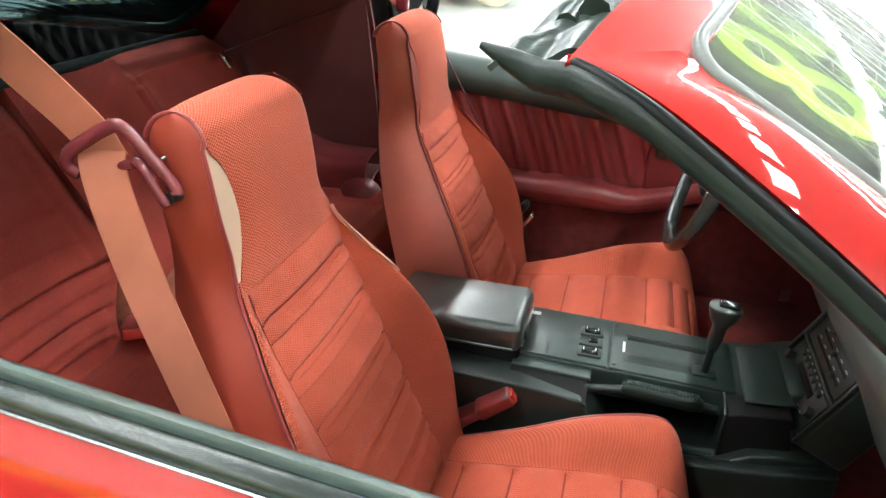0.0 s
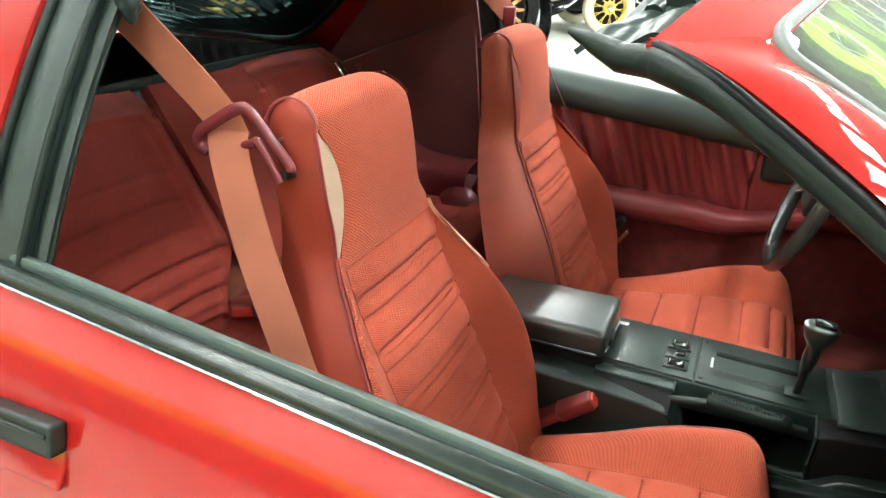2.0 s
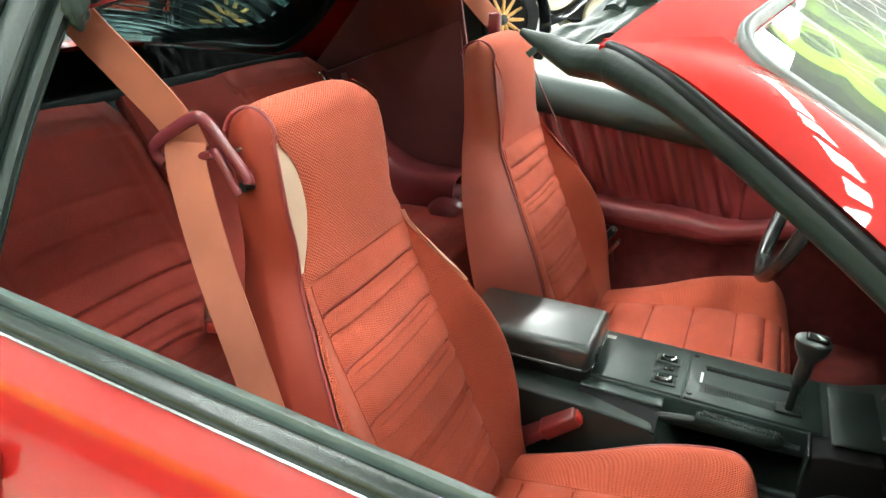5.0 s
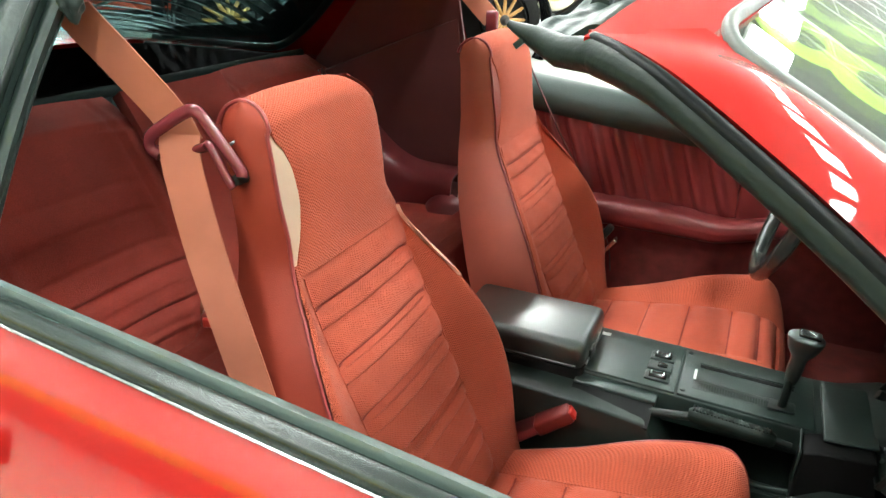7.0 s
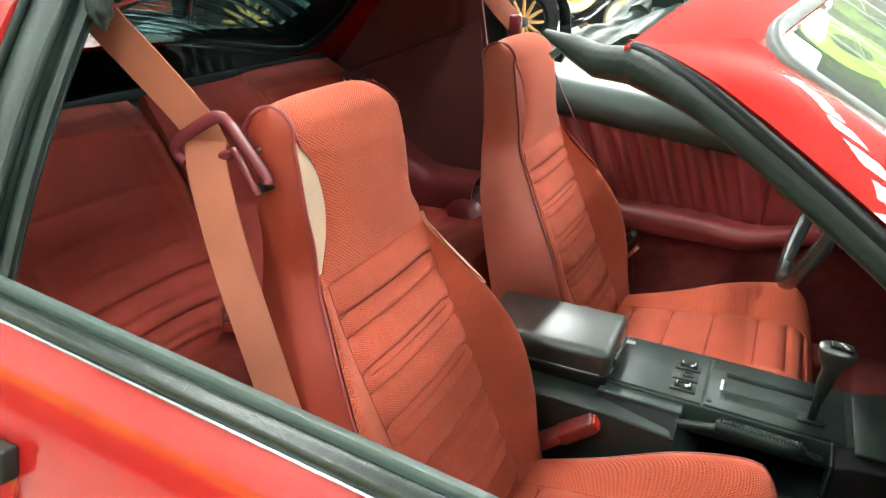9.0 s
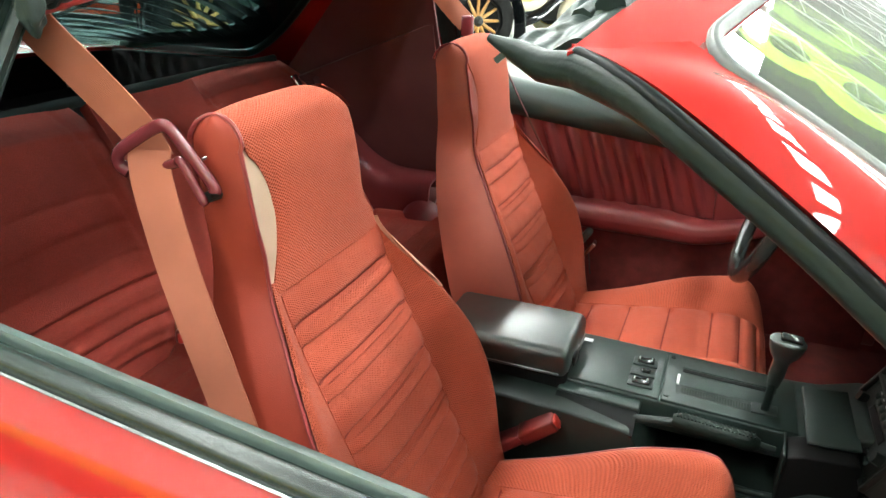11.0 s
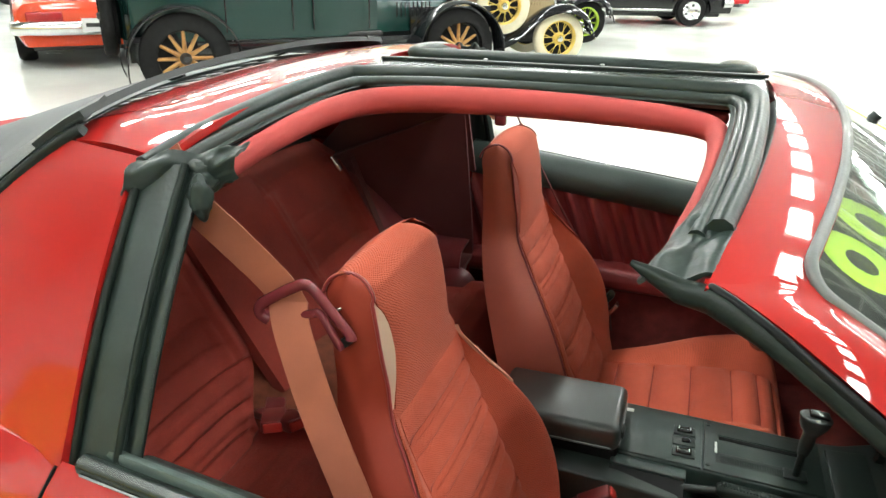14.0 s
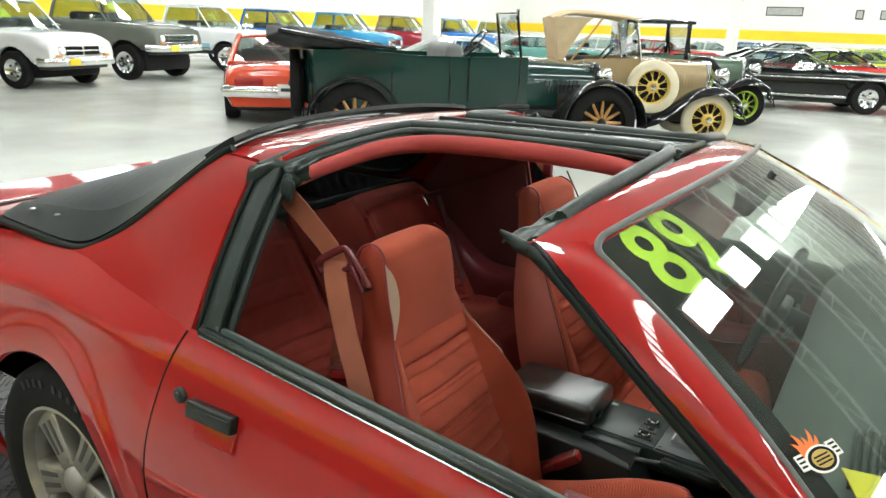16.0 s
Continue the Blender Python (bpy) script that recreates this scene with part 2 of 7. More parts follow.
def tube(pts, r, seg=8, closed=False, flat=1.0, up=None):
    """A round (or flattened) bar along points. r: a radius, or one for each point."""
    bm = bmesh.new()
    pts = [Vector(p) for p in pts]
    n = len(pts)
    rs = r if isinstance(r, (list, tuple)) else [r] * n
    rings = []
    nrm = Vector(up) if up else None
    for k, p in enumerate(pts):
        a, b = (pts[(k - 1) % n], pts[(k + 1) % n]) if closed else (pts[max(k - 1, 0)], pts[min(k + 1, n - 1)])
        t = (b - a).normalized()
        if nrm is None:
            nrm = t.orthogonal().normalized()
        nn = nrm - t * nrm.dot(t)
        nn = nn.normalized() if nn.length > 1e-6 else t.orthogonal().normalized()
        if not up:
            nrm = nn
        bi = t.cross(nn)
        rings.append([bm.verts.new(p + (nn * math.cos(2 * math.pi * s / seg) * flat + bi * math.sin(2 * math.pi * s / seg)) * rs[k]) for s in range(seg)])
    for k in range(n if closed else n - 1):
        a, b = rings[k], rings[(k + 1) % n]
        for s in range(seg):
            bm.faces.new((a[s], a[(s + 1) % seg], b[(s + 1) % seg], b[s]))
    if not closed:
        bm.faces.new(rings[0][::-1])
        bm.faces.new(rings[-1])
    return bm


def box(c, size, bev=0.0, seg=2, m=None):
    bm = bmesh.new()
    bmesh.ops.create_cube(bm, size=1)
    bmesh.ops.scale(bm, vec=size, verts=bm.verts)
    if bev:
        bmesh.ops.bevel(bm, geom=bm.edges[:], offset=bev, segments=seg, affect="EDGES", profile=0.5)
    if m is not None:
        bmesh.ops.transform(bm, matrix=m, verts=bm.verts)
    bmesh.ops.translate(bm, vec=c, verts=bm.verts)
    return bm


def prism(poly, axis, a, b, bev=0.0, seg=2, inset=0.0):
    """A polygon pushed along an axis from a to b; poly lists the two other coordinates. inset narrows it at the polygon's high end."""
    bm = bmesh.new()
    def at(p, d):
        return {"x": (d, p[0], p[1]), "y": (p[0], d, p[1]), "z": (p[0], p[1], d)}[axis]
    lo = [bm.verts.new(at(p, a)) for p in poly]
    hi = [bm.verts.new(at(p, b)) for p in poly]
    n = len(poly)
    bm.faces.new(lo)
    bm.faces.new(hi[::-1])
    for k in range(n):
        bm.faces.new((lo[k], hi[k], hi[(k + 1) % n], lo[(k + 1) % n]))
    bmesh.ops.recalc_face_normals(bm, faces=bm.faces[:])
    if bev:
        bmesh.ops.bevel(bm, geom=bm.edges[:], offset=bev, segments=seg, affect="EDGES", profile=0.5)
    return bm


def lathe(profile, seg=32, axis="y"):
    """A turned body: profile of (radius, height along the axis)."""
    bm = bmesh.new()
    rings = []
    for r, h in profile:
        ring = []
        for s in range(seg):
            c, d = r * math.cos(2 * math.pi * s / seg), r * math.sin(2 * math.pi * s / seg)
            ring.append(bm.verts.new({"y": (c, h, d), "z": (c, d, h), "x": (h, c, d)}[axis]))
        rings.append(ring)
    for a, b in zip(rings, rings[1:]):
        for s in range(seg):
            bm.faces.new((a[s], a[(s + 1) % seg], b[(s + 1) % seg], b[s]))
    bmesh.ops.remove_doubles(bm, verts=bm.verts, dist=1e-5)
    bmesh.ops.recalc_face_normals(bm, faces=bm.faces[:])
    return bm


def join(*bms):
    out = bms[0]
    for b in bms[1:]:
        me = bpy.data.meshes.new("tmp")
        b.to_mesh(me)
        b.free()
        out.from_mesh(me)
        bpy.data.meshes.remove(me)
    return out


def mirror(bm):
    bmesh.ops.scale(bm, vec=(1, -1, 1), verts=bm.verts)
    bmesh.ops.reverse_faces(bm, faces=bm.faces[:])
    return bm


def moved(bm, m):
    bmesh.ops.transform(bm, matrix=m, verts=bm.verts)
    return bm


def thing(name, at, label, category, group="", kind="", m=None):
    ob = new(name)
    ob.matrix_basis = m if m is not None else Matrix.Translation(at)
    return tagged(ob, label, category, group, kind)


def base_of(ob):
    v = Vector((0, 0, 0))
    while ob:
        v += ob.location
        ob = ob.parent
    return v


def part(name, bm, mat, parent=None, label="", local=False, flat=False):
    """Links a bmesh as one mesh object, under its thing or part. Coordinates are the world's unless local."""
    if parent is not None and not local:
        bmesh.ops.translate(bm, vec=-base_of(parent), verts=bm.verts)
    bmesh.ops.recalc_face_normals(bm, faces=bm.faces[:])
    me = bpy.data.meshes.new(name)
    if not flat:
        for f in bm.faces:
            f.smooth = True
        for e in bm.edges:
            if len(e.link_faces) == 2 and e.calc_face_angle(0) > 0.83:
                e.smooth = False
    bm.to_mesh(me)
    bm.free()
    me.materials.append(mat)
    ob = new(name, me)
    ob.parent = parent
    if label:
        ob["label"] = label
    return ob


def setting(name, bm, mat, label, category, kind="structure"):
    ob = part(name, bm, mat)
    return tagged(ob, label, category, kind=kind)


# ---- showroom ----
X0, X1, Y0, Y1, ZC = -24.0, 22.0, -6.2, 46.0, 6.2
floor = setting("floor", box(((X0 + X1) / 2, (Y0 + Y1) / 2, -0.1), (X1 - X0, Y1 - Y0, 0.2)), CONCRETE, "polished light grey concrete showroom floor", "floor")
setting("ceiling", box(((X0 + X1) / 2, (Y0 + Y1) / 2, ZC + 0.1), (X1 - X0, Y1 - Y0, 0.2)), CEILM, "grey metal deck ceiling", "ceiling")
for k in range(16):
    yj = Y0 + 0.8 + 3.1 * k
    truss = thing("roof_truss", ((X0 + X1) / 2, yj, ZC), "white painted open steel roof truss", "truss", "roof trusses")
    for dz in (0.05, 0.62):
        part("chord", box(((X0 + X1) / 2, yj, ZC - dz), (X1 - X0 - 0.02, 0.07, 0.07)), HOUSING, truss)
    web = bmesh.new()
    for q in range(int(X1 - X0) - 1):
        xj = X0 + 0.25 + q
        web = join(web, tube([(xj, yj, ZC - 0.6), (xj + 0.5, yj, ZC - 0.07), (xj + 1.0, yj, ZC - 0.6)], 0.02, 4))
    part("web", web, HOUSING, truss)
for nm, c, sz in (("wall_north", ((X0 + X1) / 2, Y1 + 0.1, ZC / 2), (X1 - X0 + 0.4, 0.2, ZC)), ("wall_south", ((X0 + X1) / 2, Y0 - 0.1, ZC / 2), (X1 - X0 + 0.4, 0.2, ZC)),
                  ("wall_west", (X0 - 0.1, (Y0 + Y1) / 2, ZC / 2), (0.2, Y1 - Y0, ZC)), ("wall_east", (X1 + 0.1, (Y0 + Y1) / 2, ZC / 2), (0.2, Y1 - Y0, ZC))):
    setting(nm, box(c, sz), WALLM, "white painted showroom wall", "wall")

# rows of panel lights under the ceiling
LAMPM = glow("lamp_diffuser", (0.97, 1.0, 0.96), LAMP)


def panel_light(x, y):
    t = thing("ceiling_light", (x, y, ZC - 0.5), "white panel light hanging under the ceiling", "ceiling light", "rows of panel lights")
    part("housing", box((x, y, ZC - 0.44), (0.62, 1.28, 0.06), 0.01), HOUSING, t)
    part("diffuser", box((x, y, ZC - 0.485), (0.54, 1.18, 0.025)), LAMPM, t)
    for d in (-0.5, 0.5):
        part("hanger", tube([(x, y + d, ZC - 0.41), (x, y + d, ZC)], 0.006, 6), STEEL, t)
    return t


first = panel_light(2.6, -4.85)
for ix in range(-3, 6):
    for iy in range(27):
        # none in the south-west corner
        if (ix or iy) and not (ix >= 3 and iy < 5) and not (ix < 0 and iy < 3):
            copy_thing(first, Matrix.Translation((2.6 - 4.8 * ix, -4.85 + 1.9 * iy, ZC - 0.5)))

# ---- the red sports car ----
car = thing("sports_car", (0, 0, 0), "glossy red two-door sports car with removed roof panels", "car")


def belt(x):
    return 0.895 - 0.115 * x


def side_point(x, t, top_y, top_z, low):
    """A point of the body side at x; t runs from the shoulder (0) to the lower edge (1)."""
    z = lerp(top_z, low, t)
    d = top_z - z
    y = cr([(0, top_y), (0.008, top_y + 0.012), (0.02, top_y + 0.0205), (0.045, top_y + 0.034), (0.08, top_y + 0.0475), (0.126, 0.8865), (0.19, 0.904), (0.26, 0.916), (0.34, 0.919), (0.48, 0.903), (0.62, 0.87), (0.72, 0.82)], d)
    return y, z


def door_rear(z):
    return cr([(0.2, -0.36), (0.5, -0.365), (0.64, -0.355), (0.8, -0.325), (0.88, -0.30), (0.93, -0.285)], z)


def build_door(s):
    def skin(u, v):
        z0 = belt(lerp(-0.29, 1.0, u))
        z = lerp(z0, 0.22, v)
        x = lerp(door_rear(z), 1.0, u)
        y, z = side_point(x, v, 0.826, belt(x), 0.22)
        return (x, s * y, z)
    d = part("door", grid(skin, 40, 30, 0.02, out=(0.3, s * 3, 0.6)), PAINT, car, "red door with black belt moulding")
    # belt moulding: outer strip, groove and inner pad
    def strip(u, v, prof):
        x = lerp(-0.262, 0.96, u)
        y, dz = prof[min(int(v * (len(prof) - 1) + 0.5), len(prof) - 1)]
        return (x, s * y, belt(x) + dz)
    outer = [(0.830, -0.012), (0.831, 0.004), (0.826, 0.010), (0.816, 0.012), (0.809, 0.008), (0.807, -0.012)]
    inner = [(0.805, -0.012), (0.804, 0.008), (0.801, 0.013), (0.792, 0.012), (0.786, 0.004), (0.783, -0.035)]
    part("belt_moulding", grid(lambda u, v: strip(u, v, outer), 24, 5), BELTBLK, d, "black belt weatherstrip")
    part("inner_belt_seal", grid(lambda u, v: strip(u, v, inner), 24, 5), BELTPAD, d, "dark grey-green inner belt seal")
    # thin metal tube that stands in for the highlight on the moulding's lower edge
    part("highlight_edge", tube([(lerp(-0.255, 0.95, k / 20), s * 0.8325, belt(lerp(-0.255, 0.95, k / 20)) - 0.003) for k in range(21)], 0.0022, 6), EDGELIGHT, d, "thin highlight line modelled under the belt moulding")
    shut = []
    for k in range(25):
        z = lerp(0.925, 0.24, k / 24)
        y, _ = side_point(0, (belt(-0.3) - z) / (belt(-0.3) - 0.22), 0.826, belt(-0.3), 0.22)
        shut.append((door_rear(z) - 0.003, s * (y - 0.0005), z))
    part("shut_line", tube(shut, 0.0022, 6), INK, d)
    # moulding along the side
    def rub(u, v):
        x = lerp(-0.352, 1.0, u)
        a = math.pi * v
        return (x, s * (0.914 + 0.010 * math.sin(a)), 0.612 - 0.018 * math.cos(a))
    part("side_moulding", grid(rub, 12, 8), PAINT, d)
    if s < 0:
        # recessed handle and lock
        hz = 0.80
        part("handle_recess", box((-0.152, -0.8925, hz - 0.036), (0.112, 0.007, 0.046), 0.003, 3, m=pose(0, 0, 0, -26, 0, 0)), PAINT, d, "red finger recess plate")
        h = part("door_handle", box((-0.160, -0.892, hz), (0.130, 0.022, 0.036), 0.005, 3, m=pose(0, 0, 0, -12, 0, 0)), BLACK, d, "black pull-up door handle")
        part("handle_ridge", box((-0.160, -0.9028, hz + 0.009), (0.122, 0.004, 0.005), 0.0015, m=pose(0, 0, 0, -12, 0, 0)), BLACK, h)
        part("lock_cylinder", moved(lathe([(0.0, -0.004), (0.014, -0.004), (0.017, -0.001), (0.017, 0.006)], 20), Matrix.Translation((-0.258, -0.888, 0.812))), BLACK, d, "black key lock")
        part("lock_face", moved(lathe([(0.0, -0.0022), (0.008, -0.0022), (0.009, 0.0)], 16), Matrix.Translation((-0.258, -0.8925, 0.812))), SATIN, d)
    return d


for s in (-1, 1):
    build_door(s)

# quarter panels with the wheel arch, and the sail panels that carry the roof
HX, HZ, ARCH = -0.808, 0.372, 0.372


def build_quarter(s):
    def top(x):
        return (cr([(-1.95, 0.66), (-1.4, 0.665), (-0.95, 0.685), (-0.7, 0.745), (-0.5, 0.79), (-0.29, 0.822)], x),
                cr([(-1.95, 0.865), (-1.4, 0.922), (-0.95, 0.943), (-0.6, 0.935), (-0.29, 0.926)], x))
    def low(x):
        if abs(x - HX) < ARCH:
            return HZ + math.sqrt(ARCH**2 - (x - HX)**2)
        return max(0.24, HZ - (abs(x - HX) - ARCH) * 3)
    def skin(u, v):
        z_guess = lerp(0.93, 0.3, v)
        x = lerp(door_rear(z_guess) - 0.006, -1.95, u)
        ty, tz = top(x)
        lo = low(x)
        z = lerp(tz, lo, v)
        d = tz - z
        y = cr([(0, ty), (0.02, ty + 0.021 + (0.82 - ty) * 0.35), (0.05, lerp(ty, 0.864, 0.93)), (0.09, 0.8745), (0.13, 0.8875), (0.2, 0.906), (0.29, 0.918), (0.38, 0.916), (0.5, 0.90), (0.7, 0.84)], d)
        r = math.hypot(x - HX, z - HZ)
        k = max(0.0, min(1.0, (-0.36 - x) / 0.55))
        y += 0.016 * math.exp(-(max(0.0, r - ARCH - 0.012 - 0.055 * max(0.0, (z - HZ) / r)) / 0.018)**2) - 0.045 * k * k * (3 - 2 * k) * min(1, d / 0.12)
        tail = max(0, (-1.5 - x) / 0.45)
        return (x, s * (y - 0.12 * tail**2), z)
    q = part("rear_quarter_panel", grid(skin, 110, 26, 0.012, out=(-1, s * 3, 0.6)), PAINT, car)
    lip = [(HX + ARCH * math.cos(a), s * 0.872, HZ + ARCH * math.sin(a)) for a in [math.pi * k / 30 for k in range(31)]]
    part("arch_lip", tube(lip, 0.007, 8), PAINT, q)
    part("wheel_well", grid(lambda u, v: (HX + 0.39 * math.cos(2.2 * u), s * lerp(0.86, 0.55, v), HZ + 0.39 * math.sin(2.2 * u)), 20, 2, 0.004), BLACK, q)
    # moulding behind the door, pointed
    def rear_rub(u, v):
        a = math.pi * v
        x = lerp(-0.366, -0.47, u)
        return (x, s * (0.908 - 0.02 * u + 0.014 * math.sin(a) * (1 - u)), 0.612 + 0.03 * u - 0.018 * math.cos(a) * (1 - u))
    part("rear_moulding", grid(rear_rub, 8, 8), PAINT, q)
    # sail panel from the door pillar up to the roof
    edge = [(0.0, -0.50, 0.535, 1.226), (0.3, -0.572, 0.565, 1.175), (0.55, -0.66, 0.602, 1.103), (0.8, -0.80, 0.650, 1.003), (1.0, -0.955, 0.688, 0.942)]
    def sail(u, v):
        e = [cr([(k[0], k[a]) for k in edge], v) for a in (1, 2, 3)]
        f = (cr([(0, -0.300), (0.5, -0.298), (1, -0.287)], v), cr([(0, 0.605), (0.15, 0.645), (0.5, 0.728), (1, 0.835)], v), cr([(0, 1.234), (0.15, 1.202), (0.5, 1.085), (1, 0.912)], v))
        bulge = 0.006 * math.sin(math.pi * u) * math.sin(math.pi * min(1, v * 1.05))
        return (lerp(f[0], e[0], u), s * (lerp(f[1], e[1], u) + bulge), lerp(f[2], e[2], u) + 0.25 * bulge)
    part("sail_panel", grid(sail, 30, 30, 0.01, out=(-0.6, s * 3, 2)), PAINT, car)


for s in (-1, 1):
    build_quarter(s)


# roof: rear beam, centre bar, header
def crown(y):
    return 1.278 - 0.032 * (y / 0.62)**2 - 0.006 * (abs(y) / 0.62)**6


def roof_rear(u, v):
    y = lerp(-0.605, 0.605, u) * lerp(1.0, 0.875, v)
    x = lerp(-0.285 - 0.02 * (y / 0.6)**2 + 0.035, -0.53 + 0.03 * (y / 0.6)**2, v)
    edge = max(0, (abs(2 * u - 1) - 0.80) / 0.20)
    return (x, y, crown(y) + 0.006 - 0.05 * ((x + 0.28) / 0.25)**2 * 0.5 - 0.014 * edge**2)


part("roof_rear_panel", grid(roof_rear, 36, 8, 0.012), PAINT, car)


def header_x(y):
    return 0.475 - 0.085 * (abs(y) / 0.66)**2


def header_z(y):
    return 1.268 - 0.06 * (y / 0.66)**2 - 0.012 * (abs(y) / 0.66)**6


def header(u, v):
    y = lerp(-1, 1, u) * lerp(0.678, 0.645, v)
    w = lerp(0.098, 0.078, (abs(y) / 0.66)**2)
    x = header_x(y) + w * v
    return (x, y, header_z(y) + 0.005 * math.sin(math.pi * (0.3 + 0.6 * v)) - 0.010 * v - 0.002)


part("windshield_header", grid(header, 40, 8, 0.006, out=(0.5, 0, 5)), PAINT, car)


# windscreen
def screen(u, v):
    a = 2 * u - 1
    y0, y1 = 0.634 * a, 0.80 * a
    top = Vector((header_x(y0) + lerp(0.098, 0.078, (abs(a))**2) - 0.006, y0, header_z(y0) - 0.008))
    bot = Vector((1.18 - 0.25 * abs(a)**2.2, y1, 0.905 - 0.03 * abs(a)**2))
    p = top.lerp(bot, v)
    b = math.sin(math.pi * v) * 0.022
    return (p.x + b * 0.6, p.y, p.z + b * 0.8)


def on_screen(u, v, lift):
    p = Vector(screen(u, v))
    n = (Vector(screen(u + 0.01, v)) - p).cross(Vector(screen(u, v + 0.01)) - p).normalized()
    if n.z < 0:
        n = -n
    return p + n * lift


ws = part("windscreen", grid(screen, 32, 20, 0.004, out=(1, 0, 4)), CLEAR, car, "curved windscreen glass")
ws.visible_shadow = False
FRIT = [((0.0, 0.028), (0.0, 1.0)), ((0.972, 1.0), (0.0, 1.0)), ((0.028, 0.972), (0.0, 0.022)), ((0.028, 0.972), (0.93, 1.0))]
for (ua, ub), (va, vb) in FRIT:
    part("glass_border", grid(lambda u, v: on_screen(lerp(ua, ub, u), lerp(va, vb, v), -0.007), 14, 14, 0.001), INK, ws, "black printed glass edge")
RU, RV = 0.032, 0.055


def corner(k):
    """The rounded upper corner of the opening: k 0 at the side, 1 at the header."""
    a = k * math.pi / 2
    return RU * (1 - math.cos(a)), RV * (1 - math.sin(a))


left = [on_screen(0.0, lerp(1.0, RV, k / 18), 0.002) for k in range(18)]
turn_l = [on_screen(*corner(k / 12), 0.002) for k in range(13)]
turn_r = [on_screen(1 - corner(1 - k / 12)[0], corner(1 - k / 12)[1], 0.002) for k in range(13)]
topl = [on_screen(lerp(RU, 1 - RU, k / 30), 0.0, 0.002) for k in range(1, 30)]
right = [on_screen(1.0, lerp(RV, 1.0, k / 18), 0.002) for k in range(1, 19)]
part("glass_gasket", tube(left + turn_l + topl + turn_r + right, 0.0062, 12), GASKET, ws, "soft grey glass gasket")
for side in (0, 1):
    def fillet(u, v):
        a, b = corner(u)
        ca, cb = lerp(a, -0.002, v), lerp(b, -0.004, v)
        return on_screen(ca if side == 0 else 1 - ca, cb, lerp(0.002, -0.005, v))
    part("corner_fillet", grid(fillet, 14, 8, 0.003, out=(0.5, 0, 5)), PAINT, car)

# windscreen pillars: from the door seal's edge up to the glass
PEDGE = [(0.385, 0.664, 1.1965), (0.400, 0.672, 1.194), (0.430, 0.696, 1.186), (0.470, 0.721, 1.168), (0.564, 0.757, 1.110), (0.66, 0.774, 1.038), (0.80, 0.792, 0.935), (0.93, 0.806, 0.838)]


def ramp01(k):
    k = min(1, max(0, k))
    return k * k * (3 - 2 * k)


def pillar(s):
    edge = path(PEDGE, 40)
    run = path(PEDGE, 240)
    far = [0.0]
    for a, b in zip(run, run[1:]):
        far.append(far[-1] + (b - a).length)
    def along(u):
        """The point of the edge at a share u of its length."""
        k = next((i for i, d in enumerate(far) if d >= u * far[-1]), 240)
        return run[k]
    gu = 0.0 if s < 0 else 1.0
    def red(u, v):
        c = along(u)
        g = on_screen(gu, lerp(-0.01, 1.0, u), 0.002)
        g.y = abs(g.y)
        b = math.sin(math.pi * (0.06 + 0.9 * v))
        p = c.lerp(g, v) + Vector((0.10, 0.6, 0.75)) * (0.021 * b * ramp01(5 * u))
        return (p.x, s * p.y, p.z)
    p = part("windshield_pillar", grid(red, 40, 12, 0.006, out=(0.6, s * 3, 3)), PAINT, car)
    off = Vector((-0.0058, -0.0008, -0.0112))
    rub = [Vector((0.316, 0.645, 1.195)), Vector((0.340, 0.651, 1.187)), Vector((0.364, 0.659, 1.1785))] + [edge[k] + off * (1.3 - 0.3 * ramp01((k - 6) / 12)) for k in range(6, 41)]
    part("pillar_seal", tube([(q.x, s * q.y, q.z) for q in rub], [0.003, 0.009, 0.0125] + [0.0138 - 0.0026 * ramp01(k / 12) for k in range(35)], 14), RUBBER, p, "thick black rubber door seal")
    rub = [edge[k] + Vector((-0.0015, 0.004, -0.005)) for k in range(1, 41)]
    part("pillar_bead", tube([(q.x, s * q.y, q.z) for q in rub], [0.002, 0.004] + [0.0058] * 38, 10), BEAD, p)


for s in (-1, 1):
    pillar(s)

